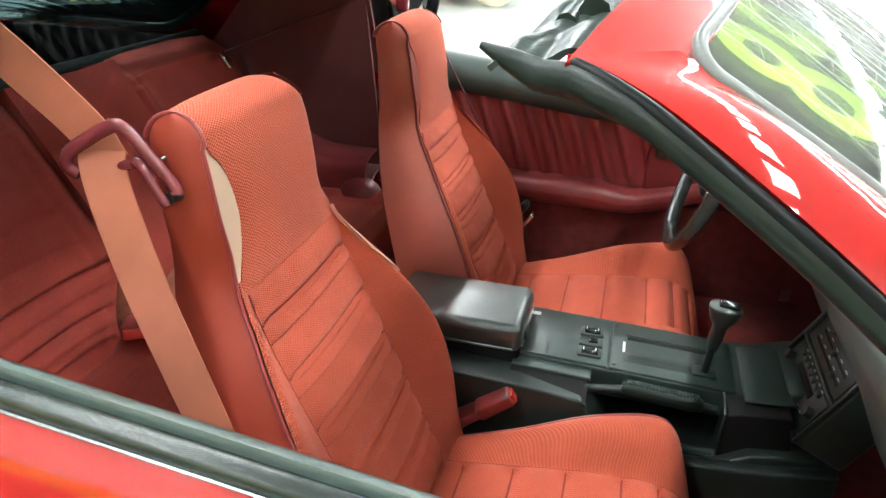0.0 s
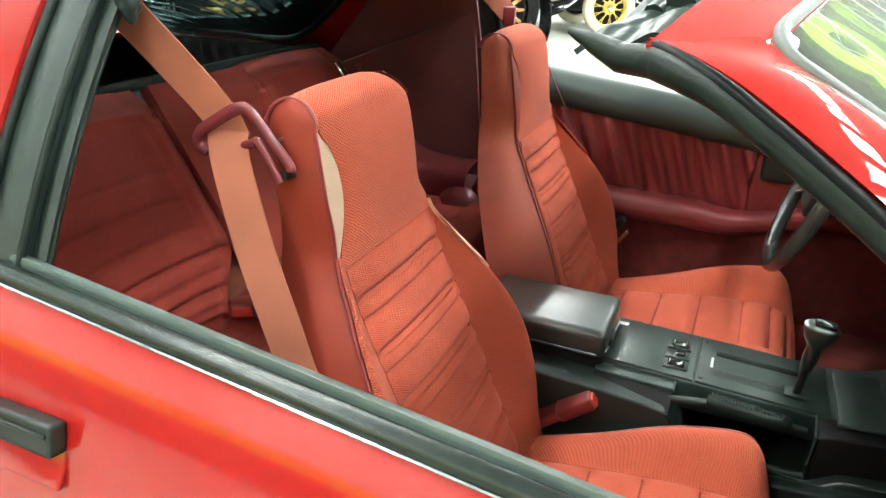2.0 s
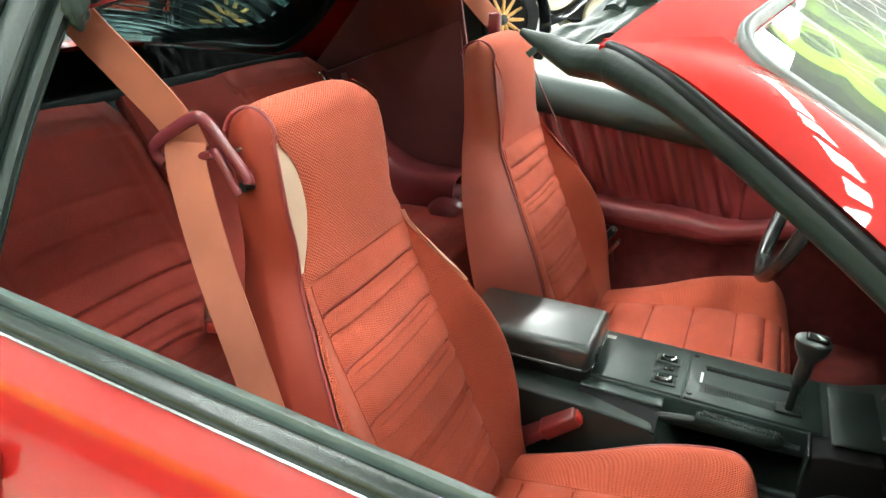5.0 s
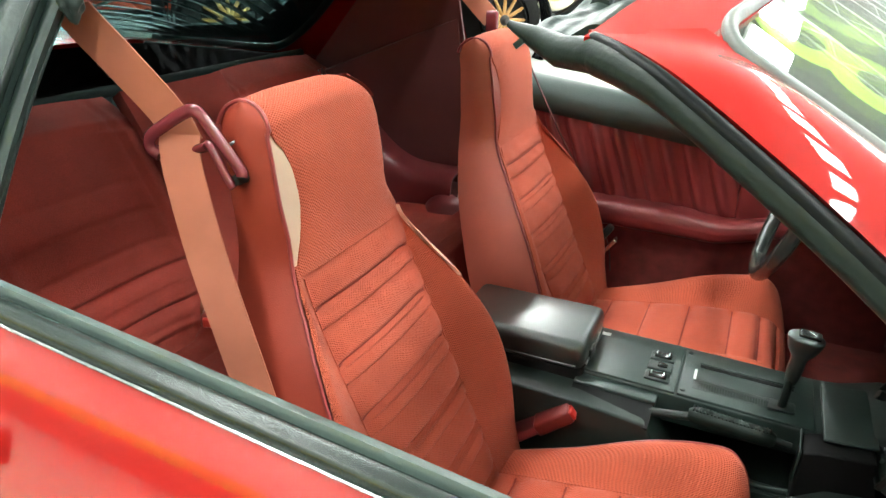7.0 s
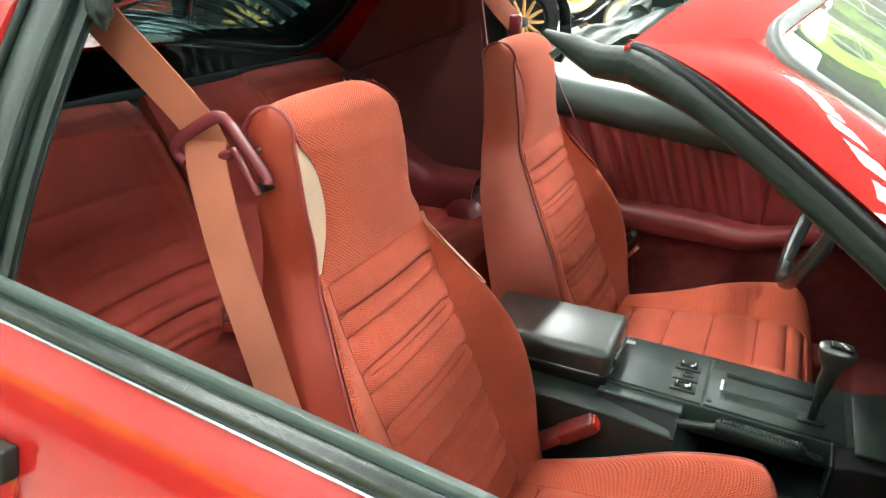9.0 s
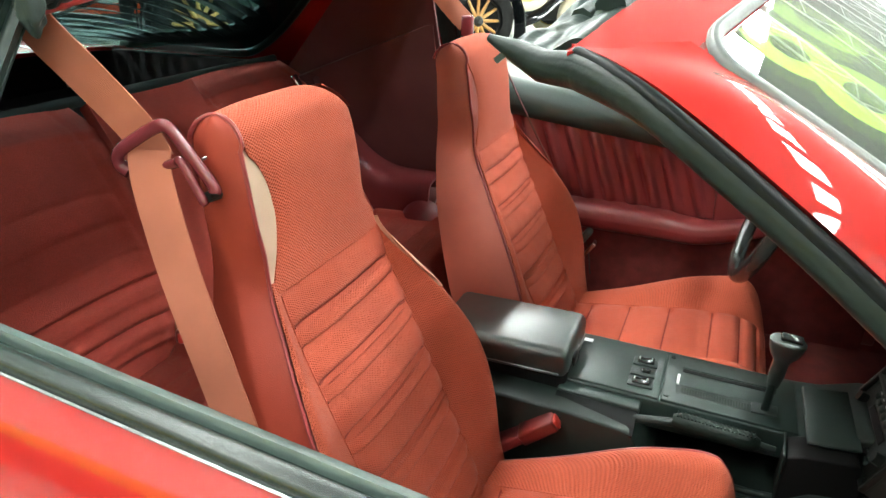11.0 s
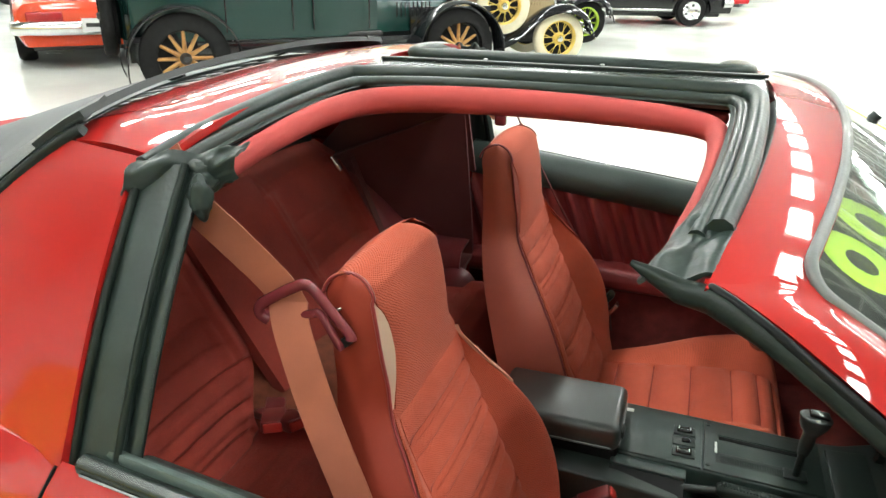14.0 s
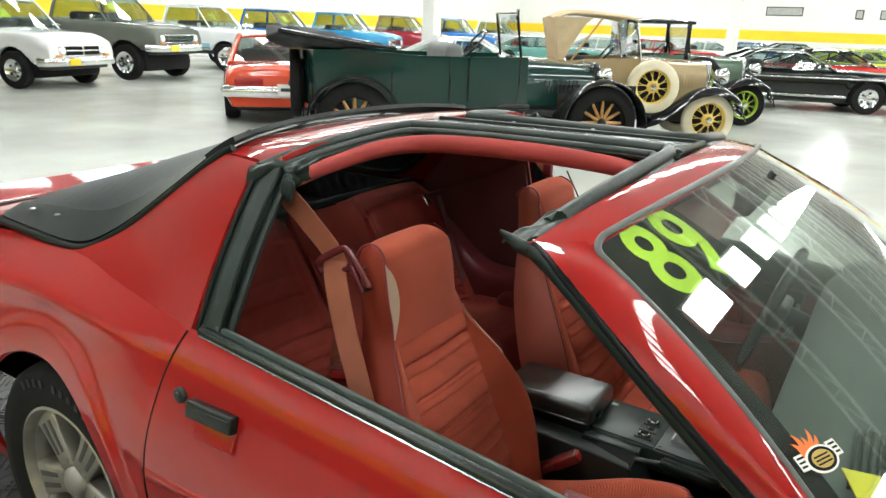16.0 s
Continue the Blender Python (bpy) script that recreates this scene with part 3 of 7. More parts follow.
# ---- roof seals and trim pads ----
for s in (-1, 1):
    loop = [(-0.292, -0.615, 1.232), (-0.278, -0.50, 1.256), (-0.262, -0.34, 1.274), (-0.238, -0.185, 1.285), (-0.20, -0.14, 1.286), (0.0, -0.118, 1.288), (0.25, -0.108, 1.286), (0.395, -0.105, 1.284),
            (0.440, -0.13, 1.284), (0.440, -0.25, 1.275), (0.420, -0.45, 1.251), (0.396, -0.58, 1.222)]
    pts = path(loop, 90)
    seal = part("roof_opening_seal", tube([(p.x, -s * p.y, p.z - 0.006) for p in pts], 0.014, 8), SEALM, car, "ridged black rubber roof seal")
    pts2 = [Vector((p.x, p.y, p.z)) for p in path([(a + (0.024 if a < 0 else -0.022), b - (0.026 if -0.3 < b else 0.004), c - 0.010) for a, b, c in loop], 90)]
    part("seal_lip", tube([(p.x, -s * p.y, p.z - 0.006) for p in pts2], 0.010, 8), SEALM, seal)
    flange = path([(a + (0.012 if a < 0 else -0.012), b - (0.012 if -0.3 < b else 0), c - 0.022) for a, b, c in loop], 90)
    part("seal_flange", tube([(p.x, -s * p.y, p.z) for p in flange], 0.026, 8, flat=0.4, up=(0, 0, 1)), SEALM, seal)
    pad = path([(-0.240, -0.60, 1.192), (-0.220, -0.46, 1.222), (-0.200, -0.32, 1.240), (-0.165, -0.205, 1.243), (-0.06, -0.165, 1.246), (0.10, -0.155, 1.247), (0.28, -0.16, 1.242), (0.375, -0.175, 1.234), (0.395, -0.24, 1.224), (0.385, -0.40, 1.207), (0.36, -0.55, 1.182)], 70)
    part("headliner_pad", tube([(p.x, -s * p.y, p.z) for p in pad], [0.015 + 0.008 * math.sin(math.pi * min(1, k / 60)) for k in range(71)], 12), PADRED, car, "red padded roof trim")
for s in (-1, 1):
    part("sun_visor", grid(lambda u, v: (lerp(0.470, 0.590, v) + 0.01 * u, s * lerp(0.13, 0.53, u), lerp(1.222, 1.150, v) - 0.045 * u * u), 12, 8, 0.018, out=(0.5, 0, 0)), MAROON, car, "maroon folded sun visor")
part("roof_centre_bar", prism([(-0.115, 1.262), (-0.10, 1.279), (-0.012, 1.286), (0.012, 1.286), (0.10, 1.279), (0.115, 1.262), (0.08, 1.238), (-0.08, 1.238)], "x", -0.245, 0.46, 0.003), BELTBLK, car, "black centre roof bar")
part("bar_trim_strip", box((0.115, 0, 1.2885), (0.70, 0.012, 0.006), 0.002), BLACK, car)
part("bar_underside", box((0.1, 0, 1.232), (0.62, 0.20, 0.02), 0.008), PADRED, car)
for k, x in enumerate((-0.05, 0.18)):
    for s in (-1, 1):
        part("trim_screw", moved(lathe([(0.0, 0.002), (0.004, 0.002), (0.005, 0.0)], 10, "z"), Matrix.Translation((x, s * 0.088, 1.2815))), STEEL, car)
part("dome_lamp", box((0.02, 0.02, 1.218), (0.085, 0.05, 0.012), 0.004), material("lamp_lens", (0.75, 0.7, 0.6), 0.3), car, "cream dome lamp lens")

# door pillars with their rubber channels
for s in (-1, 1):
    lo, hi = Vector((-0.262, 0.812, 0.915)), Vector((-0.268, 0.612, 1.232))
    def col(u, v, xa, xb, dy):
        c = lo.lerp(hi, v) + Vector((0, 0.012 * math.sin(math.pi * v), 0))
        return (c.x + lerp(xa, xb, u), s * (c.y - dy + 0.006 * math.sin(math.pi * u)), c.z)
    p = part("door_pillar", grid(lambda u, v: col(u, v, -0.026, 0.036, 0.004), 6, 20, 0.03), SEALM, car, "black rubber-lined door pillar")
    part("pillar_channel", grid(lambda u, v: col(u, v, 0.030, 0.050, 0.024), 6, 20, 0.02), SEALM, p)
    part("pillar_rib", tube([(lambda c: (c.x + 0.034, s * (c.y - 0.004 + 0.012 * math.sin(math.pi * k / 16)), c.z))(lo.lerp(hi, k / 16)) for k in range(17)], 0.005, 8), RUBBER, p)
    part("pillar_edge", tube([(lambda c: (c.x - 0.024, s * (c.y + 0.002 + 0.012 * math.sin(math.pi * k / 16)), c.z))(lo.lerp(hi, k / 16)) for k in range(17)], 0.006, 8), RUBBER, p)
    # torn and folded seal ends at the roof corner and the header
    def flap(cx, cy, cz, rx, ry, rz, seed):
        bm = bmesh.new()
        bmesh.ops.create_icosphere(bm, subdivisions=4, radius=1)
        for v in bm.verts:
            n = noise.noise(v.co * 1.5 + Vector((seed, 0, 0))) * 0.4 + noise.noise(v.co * 3.2 + Vector((seed, 3, 0))) * 0.10
            v.co = Vector((v.co.x * rx, v.co.y * ry, v.co.z * rz)) * (1 + n)
        return moved(bm, Matrix.Translation((cx, s * cy, cz)))
    def torn(u, v):
        p = Vector((u * 2.6 + s, v * 2.0, 7.0))
        f = noise.noise(p) + 0.5 * noise.noise(p * 2.2)
        ragged = 0.02 * noise.noise(Vector((u * 7, 3.0, s))) * v
        x = -0.292 + 0.115 * u - 0.012 * v + 0.020 * f * v
        y = 0.622 - 0.075 * u + 0.030 * math.sin(2.4 * v) + 0.014 * f
        z = 1.240 + 0.010 * u - (0.070 + ragged) * v**1.3 * (1 - 0.35 * u) + 0.016 * f
        return (x, s * y, z)
    part("torn_seal_end", grid(torn, 40, 28, 0.004, out=(-0.2, s * 3, 2)), SEALM, car, "crumpled torn black rubber seal end")
    part("torn_seal_fold", flap(-0.235, 0.578, 1.212, 0.036, 0.032, 0.020, 1.0 + s), SEALM, car)
    part("torn_seal_end", flap(-0.215, 0.612, 1.192, 0.014, 0.016, 0.026, 5.0 + s), SEALM, car)
    # rubber sheet along the header, crumpled where it ends at the pillar
    def sheet(u, v):
        y = lerp(0.10, 0.655, u)
        w = lerp(0.046, 0.074, u**2)
        c = max(0, (u - 0.55) / 0.45)**1.5 * min(1, 0.1 + 5 * (1 - u))
        p = Vector((u * 14, v * 2.6 + u * 3, 4.0 + s))
        n = 0.45 + noise.noise(p) + 0.4 * noise.noise(p * 2.1)
        x = header_x(y) + 0.006 - w * (1 - v)
        z = header_z(y) - 0.003 + 0.030 * c * max(0, n) * math.sin(math.pi * min(1, 0.1 + 0.85 * v)) + 0.005 * math.sin(v * 9) * (1 - c) - 0.014 * (1 - v)**2
        return (x, s * y, z)
    part("header_seal_sheet", grid(sheet, 110, 26, 0.005, out=(0.4, 0, 5)), SEALM, car, "crumpled black rubber header seal")

# ---- rear louvre over the hatch glass ----
LEDGE = [(-0.47, 0.525, 1.248), (-0.515, 0.540, 1.222), (-0.58, 0.565, 1.172), (-0.655, 0.597, 1.11), (-0.735, 0.627, 1.047), (-0.82, 0.652, 0.993), (-0.90, 0.676, 0.957), (-1.0, 0.682, 0.948), (-1.15, 0.676, 0.950), (-1.36, 0.66, 0.952)]


def hatch(x, w, lift=0.0):
    """A point of the curved hatch: w from -1 to 1 across."""
    ye = cr([(-e[0], e[1]) for e in LEDGE], -x)
    ze = cr([(-e[0], e[2]) for e in LEDGE], -x)
    zc = cr([(0.47, 1.272), (0.8, 1.180), (1.1, 1.088), (1.42, 0.985)], -x)
    return Vector((x - 0.05 * (1 - w * w), ye * w, lerp(zc, ze, abs(w)**2.6) + lift))


louvre = part("rear_louvre", grid(lambda u, v: hatch(lerp(-0.475, -0.55, v), 2 * u - 1, 0.022), 36, 3, 0.012, out=(-1, 0, 5)), LOUVRE, car, "black slatted rear window louvre")
NS = 15
for k in range(NS):
    xa = lerp(-0.54, -1.37, k / NS)
    xb = lerp(-0.54, -1.37, (k + 0.88) / NS)
    part("slat", grid(lambda u, v: hatch(lerp(xa, xb, v), 1.78 * u - 0.89, lerp(0.003, 0.021, v)), 28, 2, 0.003, out=(-1, 0, 5)), LOUVRE, louvre)
for s in (-1, 1):
    part("louvre_side", grid(lambda u, v: hatch(lerp(-0.475, -1.37, u), s * lerp(0.88, 1.0, v), lerp(0.026, 0.012, v)), 40, 6, 0.008, out=(-1, s * 2, 4)), LOUVRE, louvre)
    for x in (-1.10, -1.25):
        c = hatch(x, s * 0.93, 0.026)
        part("bolt", moved(lathe([(0.0, 0.004), (0.007, 0.003), (0.009, 0.0)], 12, "z"), Matrix.Translation(c)), STEEL, louvre)
    for w in (0.33,):
        part("louvre_strap", grid(lambda u, v: hatch(lerp(-0.52, -1.36, u), s * (w + 0.02 * v), 0.008), 30, 2, 0.004), LOUVRE, louvre)
hg = part("hatch_glass", grid(lambda u, v: hatch(lerp(-0.475, -1.42, v), (2 * u - 1) * 0.985, -0.022), 24, 24, 0.004), TINT, car, "tinted rear hatch glass")
hg.visible_shadow = False
part("hatch_gasket", tube([hatch(lerp(-0.475, -1.40, k / 30), 1.0, -0.006) for k in range(31)], 0.012, 8), RUBBER, car)
part("hatch_gasket", tube([hatch(lerp(-0.475, -1.40, k / 30), -1.0, -0.006) for k in range(31)], 0.012, 8), RUBBER, car)


# rear deck and tail, front clip
def deck(u, v):
    w = 2 * u - 1
    x = lerp(-1.38, -1.95, v)
    return (x, w * 0.68, lerp(0.965 - 0.025 * abs(w)**2.6, 0.885, v) + 0.012 * math.sin(math.pi * v))


part("rear_deck", grid(deck, 24, 10, 0.012), PAINT, car)
part("rear_spoiler", grid(lambda u, v: (lerp(-1.72, -1.98, v), (2 * u - 1) * 0.80, 0.895 + 0.035 * v - 0.03 * abs(2 * u - 1)**4), 24, 6, 0.03), PAINT, car)
part("tail_panel", box((-1.96, 0, 0.58), (0.08, 1.5, 0.56), 0.03), PAINT, car)


def bonnet(u, v):
    w = 2 * u - 1
    x = lerp(1.15 - 0.2 * abs(w)**2.2, 2.45 - 0.18 * w * w, v)
    return (x, 0.80 * w, lerp(0.885, 0.68, v) - 0.04 * abs(w)**4)


part("bonnet", grid(bonnet, 20, 20, 0.012), PAINT, car)
for s in (-1, 1):
    def fender(u, v):
        x = lerp(1.0, 2.4, u)
        top = lerp(belt(1.0), 0.64, u)
        y, z = side_point(x, v, 0.80, top, 0.25)
        if abs(x - 1.67) < 0.37:
            z = lerp(top, 0.335 + math.sqrt(0.37**2 - (x - 1.67)**2), v)
        return (x, s * (y - 0.1 * max(0, u - 0.6)**2), z)
    part("front_fender", grid(fender, 50, 16, 0.012), PAINT, car)
part("nose", box((2.42, 0, 0.45), (0.12, 1.5, 0.4), 0.05), PAINT, car)
part("underbody", box((0.75, 0, 0.235), (2.4, 1.5, 0.06), 0.01), BLACK, car)


# wheels: tyre, five-spoke alloy rim, centre cap
SPOKEGREY = material("spoke_grey", (0.07, 0.07, 0.065), 0.5)
SIDEMARK = material("sidewall_grey", (0.022, 0.022, 0.022), 0.7)


def build_wheel(x, s):
    w = part("wheel", moved(lathe([(0.215, -0.10), (0.222, -0.115), (0.26, -0.123), (0.30, -0.12), (0.325, -0.10), (0.333, -0.06), (0.333, 0.06), (0.325, 0.10), (0.28, 0.12), (0.215, 0.10)], 48), Matrix.Translation((x, s * 0.745, 0.362)) @ Matrix.Scale(-s, 4, (0, 1, 0))), TYRE, car, "black tyre on a silver alloy rim")
    M = Matrix.Translation((x, s * 0.745, 0.362)) @ Matrix.Scale(-s, 4, (0, 1, 0))
    part("rim", moved(lathe([(0.222, -0.112), (0.214, -0.116), (0.205, -0.105), (0.198, -0.07), (0.195, 0.06), (0.205, 0.1)], 48), M), ALLOY, w)
    part("rim_barrel", moved(lathe([(0.0, -0.02), (0.196, -0.02), (0.196, 0.0), (0.0, 0.0)], 40), M), BLACK, w)
    part("rim_step", moved(lathe([(0.205, -0.090), (0.192, -0.092), (0.186, -0.080), (0.186, -0.05), (0.205, -0.05)], 48), M), ALLOY, w)
    for k in range(5):
        r = pose(0, 0, 0, 0, 72 * k + 18, 0)
        bm = prism([(0.040, -0.034), (0.120, -0.040), (0.190, -0.052), (0.196, 0.0), (0.190, 0.052), (0.120, 0.040), (0.040, 0.034)], "y", -0.096, -0.05, 0.007, 3)
        sp = part("spoke", moved(bm, M @ r), ALLOY, w)
        for q in (-1, 1):
            bm = prism([(0.085, q * 0.008), (0.178, q * 0.010), (0.178, q * 0.027), (0.085, q * 0.021)], "y", -0.0975, -0.09, 0.001)
            part("spoke_groove", moved(bm, M @ r), SPOKEGREY, sp)
    for k in range(9):
        a = math.radians(62 + 6.5 * k + (5 if k > 3 else 0))
        mk = moved(box((0, -0.1225, 0.288), (0.016, 0.003, 0.022), 0.001), M @ pose(0, 0, 0, 0, math.degrees(a) - 90, 0))
        part("sidewall_mark", mk, SIDEMARK, w, "faint raised grey sidewall lettering")
    part("centre_cap", moved(lathe([(0.0, -0.112), (0.03, -0.110), (0.042, -0.10), (0.046, -0.07)], 28), M), ALLOY, w)
    for k in range(5):
        a = math.radians(72 * k + 36)
        part("lug_nut", moved(lathe([(0.0, -0.10), (0.009, -0.098), (0.011, -0.07)], 8), M @ Matrix.Translation((0.062 * math.cos(a), 0, 0.062 * math.sin(a)))), STEEL, w)


for x in (HX, 1.665):
    for s in (-1, 1):
        build_wheel(x, s)

# ---- inside panels ----
part("cabin_floor", box((0.35, 0, 0.275), (1.7, 1.56, 0.03), 0.005), CARPET, car, "maroon carpet")
part("rear_floor", box((-1.2, 0, 0.45), (1.4, 1.4, 0.03), 0.005), CARGO, car)
part("tunnel", prism([(-0.13, 0.28), (-0.10, 0.37), (0.10, 0.37), (0.13, 0.28)], "x", -0.5, 1.0, 0.02), CARPET, car)
for s in (-1, 1):
    part("kick_panel", box((0.99, s * 0.765, 0.55), (0.30, 0.03, 0.56), 0.008), CARPET, car)
part("firewall", box((1.12, 0, 0.58), (0.03, 1.5, 0.6), 0.01), CARPET, car)
for s in (-1, 1):
    # door trim: fluted upper, armrest, lower carpet
    def flutes(u, v):
        x = lerp(-0.27, 0.50, u)
        z = lerp(0.60, belt(x) - (0.055 if s > 0 else 0.10), v)
        k = ((x + 0.34 * (z - 0.82) - 0.036) / 0.061 + 0.5) % 1 - 0.5
        rib = 0.017 * math.exp(-(k / 0.17)**2) * min(1, 8 * v, 8 * (1 - v))
        return (x, s * (0.742 - rib - 0.012 * v), z)
    d = part("door_trim", grid(flutes, 240, 20, 0.006), MAROON, car, "maroon fluted door trim panel")
    def pad(u, v):
        x = lerp(-0.27, 0.92, u)
        a = lerp(-0.2, math.pi * 0.75, v)
        return (x, s * (0.755 - 0.05 * math.sin(a) - 0.0), belt(x) - (0.03 if s > 0 else 0.11) + 0.045 * math.cos(a))
    part("door_top_pad", grid(pad, 20, 16, 0.01), DOORPAD, d, "grey-green padded door top")
    def arm(u, v):
        x = lerp(-0.26, 0.86, u)
        a = 2 * math.pi * v
        lift = cr([(0, 0), (0.55, 0.0), (0.66, -0.008), (0.8, 0.03), (1, 0.09)], u)
        wd = cr([(0, 0.055), (0.55, 0.062), (0.68, 0.05), (0.8, 0.034), (1, 0.03)], u)
        ht = cr([(0, 0.035), (0.55, 0.038), (0.68, 0.03), (1, 0.025)], u)
        def sq(c):
            return math.copysign(abs(c)**0.6, c)
        return (x, s * (0.705 - wd * sq(math.cos(a)) * 0.9 + 0.02), 0.574 + lift + ht * sq(math.sin(a)))
    part("armrest", grid(arm, 40, 20), MAROON, d, "glossy maroon moulded armrest")
    part("door_front_trim", box((0.71, s * 0.745, 0.70), (0.42, 0.03, 0.24), 0.01), MAROON, d)
    part("mirror_switch_panel", box((0.60, s * 0.735, 0.74), (0.16, 0.035, 0.10), 0.012), BLACK, d, "black door switch panel")
    part("lower_door_trim", box((0.32, s * 0.755, 0.42), (1.2, 0.03, 0.28), 0.01), CARPET, d)
    # rear side trim with ledge and speaker swell
    def rear(u, v):
        x = lerp(-0.25 if s > 0 else -0.42, -0.95, u)
        z = cr([(0, 0.30), (0.35, 0.50), (0.42, 0.565), (0.48, 0.585), (0.56, 0.60), (1.0, lerp(1.08, 0.80, u))], v)
        y = cr([(0, 0.62), (0.2, 0.61), (0.36, 0.60), (0.44, 0.62), (0.50, 0.675), (0.6, 0.69), (1, 0.585)], v)
        y -= 0.05 * math.exp(-((u - 0.28) / 0.14)**2 - ((v - 0.22) / 0.12)**2)
        return (x, s * y if s > 0 else -(y + 0.05), z)
    part("rear_side_trim", grid(rear, 30, 40, 0.012), DUSK, car, "dark maroon moulded rear side trim")
    def inner_sail(u, v):
        x = lerp(-0.24 if s > 0 else -0.40, lerp(-0.78, -0.44, v), u)
        return (x, s * (lerp(0.668, 0.535, v) - 0.03 * u) - (0.05 if s < 0 else 0), lerp(0.88, 1.20, v))
    part("inner_sail_trim", grid(inner_sail, 12, 12, 0.01), DUSK, car, "dark maroon sail trim")
def wheel_swell(u, v):
    x = lerp(-0.74, -0.26, u)
    top = cr([(0, 0.915), (0.2, 0.875), (0.4, 0.775), (0.55, 0.690), (0.7, 0.652), (1, 0.645)], u)
    return (x, cr([(0, 0.575), (0.5, 0.575), (0.7, 0.585), (0.85, 0.615), (1, 0.70)], v), cr([(0, 0.42), (0.5, top - 0.07), (0.7, top - 0.022), (0.85, top - 0.004), (1, top + 0.004)], v))


SWELLM = material("glossy_maroon_trim", (0.13, 0.022, 0.024), 0.28, vary=0.12, scale=8, bump=0.15, bscale=600)
part("wheel_arch_trim", grid(wheel_swell, 40, 30, 0.008, out=(-0.4, 0, 3)), SWELLM, car, "glossy maroon moulded wheel arch trim")
part("speaker_pod", moved(lathe([(0.0, -0.035), (0.045, -0.030), (0.065, -0.012), (0.072, 0.01)], 24), Matrix.Translation((-0.275, 0.575, 0.52))), SWELLM, car, "round maroon speaker pod")
for c, sz in (((-1.20, -0.60, 0.69), (0.84, 0.02, 0.50)), ((-1.20, 0.60, 0.69), (0.84, 0.02, 0.50)), ((-1.62, 0, 0.69), (0.02, 1.22, 0.50))):
    part("cargo_liner", box(c, sz, 0.004), CARGO, car, "black cargo area liner")
part("parcel_shelf", box((-1.15, 0, 0.80), (0.8, 1.25, 0.02), 0.006), CARGO, car)
for s in (-1, 1):
    part("sill_trim", box((0.3, s * 0.775, 0.33), (1.3, 0.06, 0.05), 0.01), MAROON, car)


# dashboard
def dash(u, v):
    y = lerp(-0.755, 0.755, u)
    a = abs(y) / 0.755
    front = 1.15 - 0.24 * a**2.2
    rear = 0.738 + 0.03 * a**4
    hood = 0.030 * math.exp(-((y - 0.38) / 0.17)**4)
    if v < 0.5:
        k = v / 0.5
        return (lerp(front, rear + 0.03, k), y, 0.874 - 0.006 * k + hood * min(1, 2.5 * k))
    k = (v - 0.5) / 0.5
    px = cr([(0, 0.03), (0.12, 0.006), (0.25, 0.0), (0.4, 0.02), (0.7, 0.09), (1, 0.16)], k)
    pz = cr([(0, 0.868), (0.12, 0.855), (0.25, 0.825), (0.4, 0.78), (0.7, 0.66), (1, 0.52)], k)
    return (rear + px, y, pz + hood * (1 - k)**2)


d = part("dashboard", grid(dash, 50, 48, 0.012, out=(0.4, 0, 3)), DASHM, car, "grey-black padded dashboard")
for k in range(16):
    part("vent_slat", box((0.88 + 0.012 * k, -0.47, 0.8765), (0.005, 0.20, 0.008), 0.002, m=pose(0, 0, 0, 0, 25, 0)), BLACK, d)
# centre stack with radio and heater controls
M = Matrix.Translation((0.825, -0.008, 0.564)) @ pose(0, 0, 0, 0, -63, 0)
stack = part("radio_panel", moved(box((0, 0, -0.046), (0.178, 0.250, 0.090), 0.006), M), SATIN, d, "black angled radio and heater panel")
part("stack_hood", moved(box((0.115, 0, -0.03), (0.07, 0.262, 0.10), 0.012), M), DASHM, stack)
for y in (-0.121, 0.121):
    part("panel_edge", moved(box((0, y, 0.003), (0.176, 0.007, 0.010), 0.002), M), BLACK, stack)
for x in (-0.084, 0.004, 0.084):
    part("panel_edge", moved(box((x, 0, 0.003), (0.007, 0.236, 0.008), 0.002), M), BLACK, stack)
part("radio_face", moved(box((-0.040, 0, 0.0005), (0.072, 0.21, 0.004), 0.001), M), BLACK, stack, "black cassette radio face")
part("heater_face", moved(box((0.044, 0, 0.0005), (0.066, 0.21, 0.004), 0.001), M), BLACK, stack, "black heater control face")
part("cassette_slot", moved(box((-0.030, 0.0, 0.003), (0.014, 0.105, 0.003), 0.001), M), INK, stack)
part("radio_display", moved(box((-0.050, 0.0, 0.003), (0.010, 0.06, 0.002), 0.0005), M), STEEL, stack)
for r, x in enumerate((-0.066, -0.012)):
    for k in range(7):
        part("control_button", moved(box((x, -0.066 + 0.022 * k, 0.005), (0.009, 0.015, 0.006), 0.0015), M), SATIN, stack)
        part("printed_mark", moved(box((x + 0.0075, -0.066 + 0.022 * k, 0.0032), (0.002, 0.008, 0.0008)), M), WHITEINK, stack)
for y in (-0.090, 0.090):
    part("radio_knob", moved(lathe([(0.0, 0.016), (0.009, 0.016), (0.011, 0.002)], 16, "z"), M @ Matrix.Translation((-0.040, y, 0))), BLACK, stack)
for k in range(3):
    x = 0.024 + 0.019 * k
    part("slider_slot", moved(box((x, 0.0, 0.003), (0.004, 0.16, 0.002), 0.0005), M), INK, stack)
    part("control_slider", moved(box((x, -0.05 + 0.045 * k, 0.006), (0.010, 0.010, 0.008), 0.002), M), SATIN, stack)
    for q in range(5):
        part("printed_mark", moved(box((x + 0.007, -0.07 + 0.035 * q, 0.0032), (0.002, 0.012, 0.0008)), M), WHITEINK, stack)

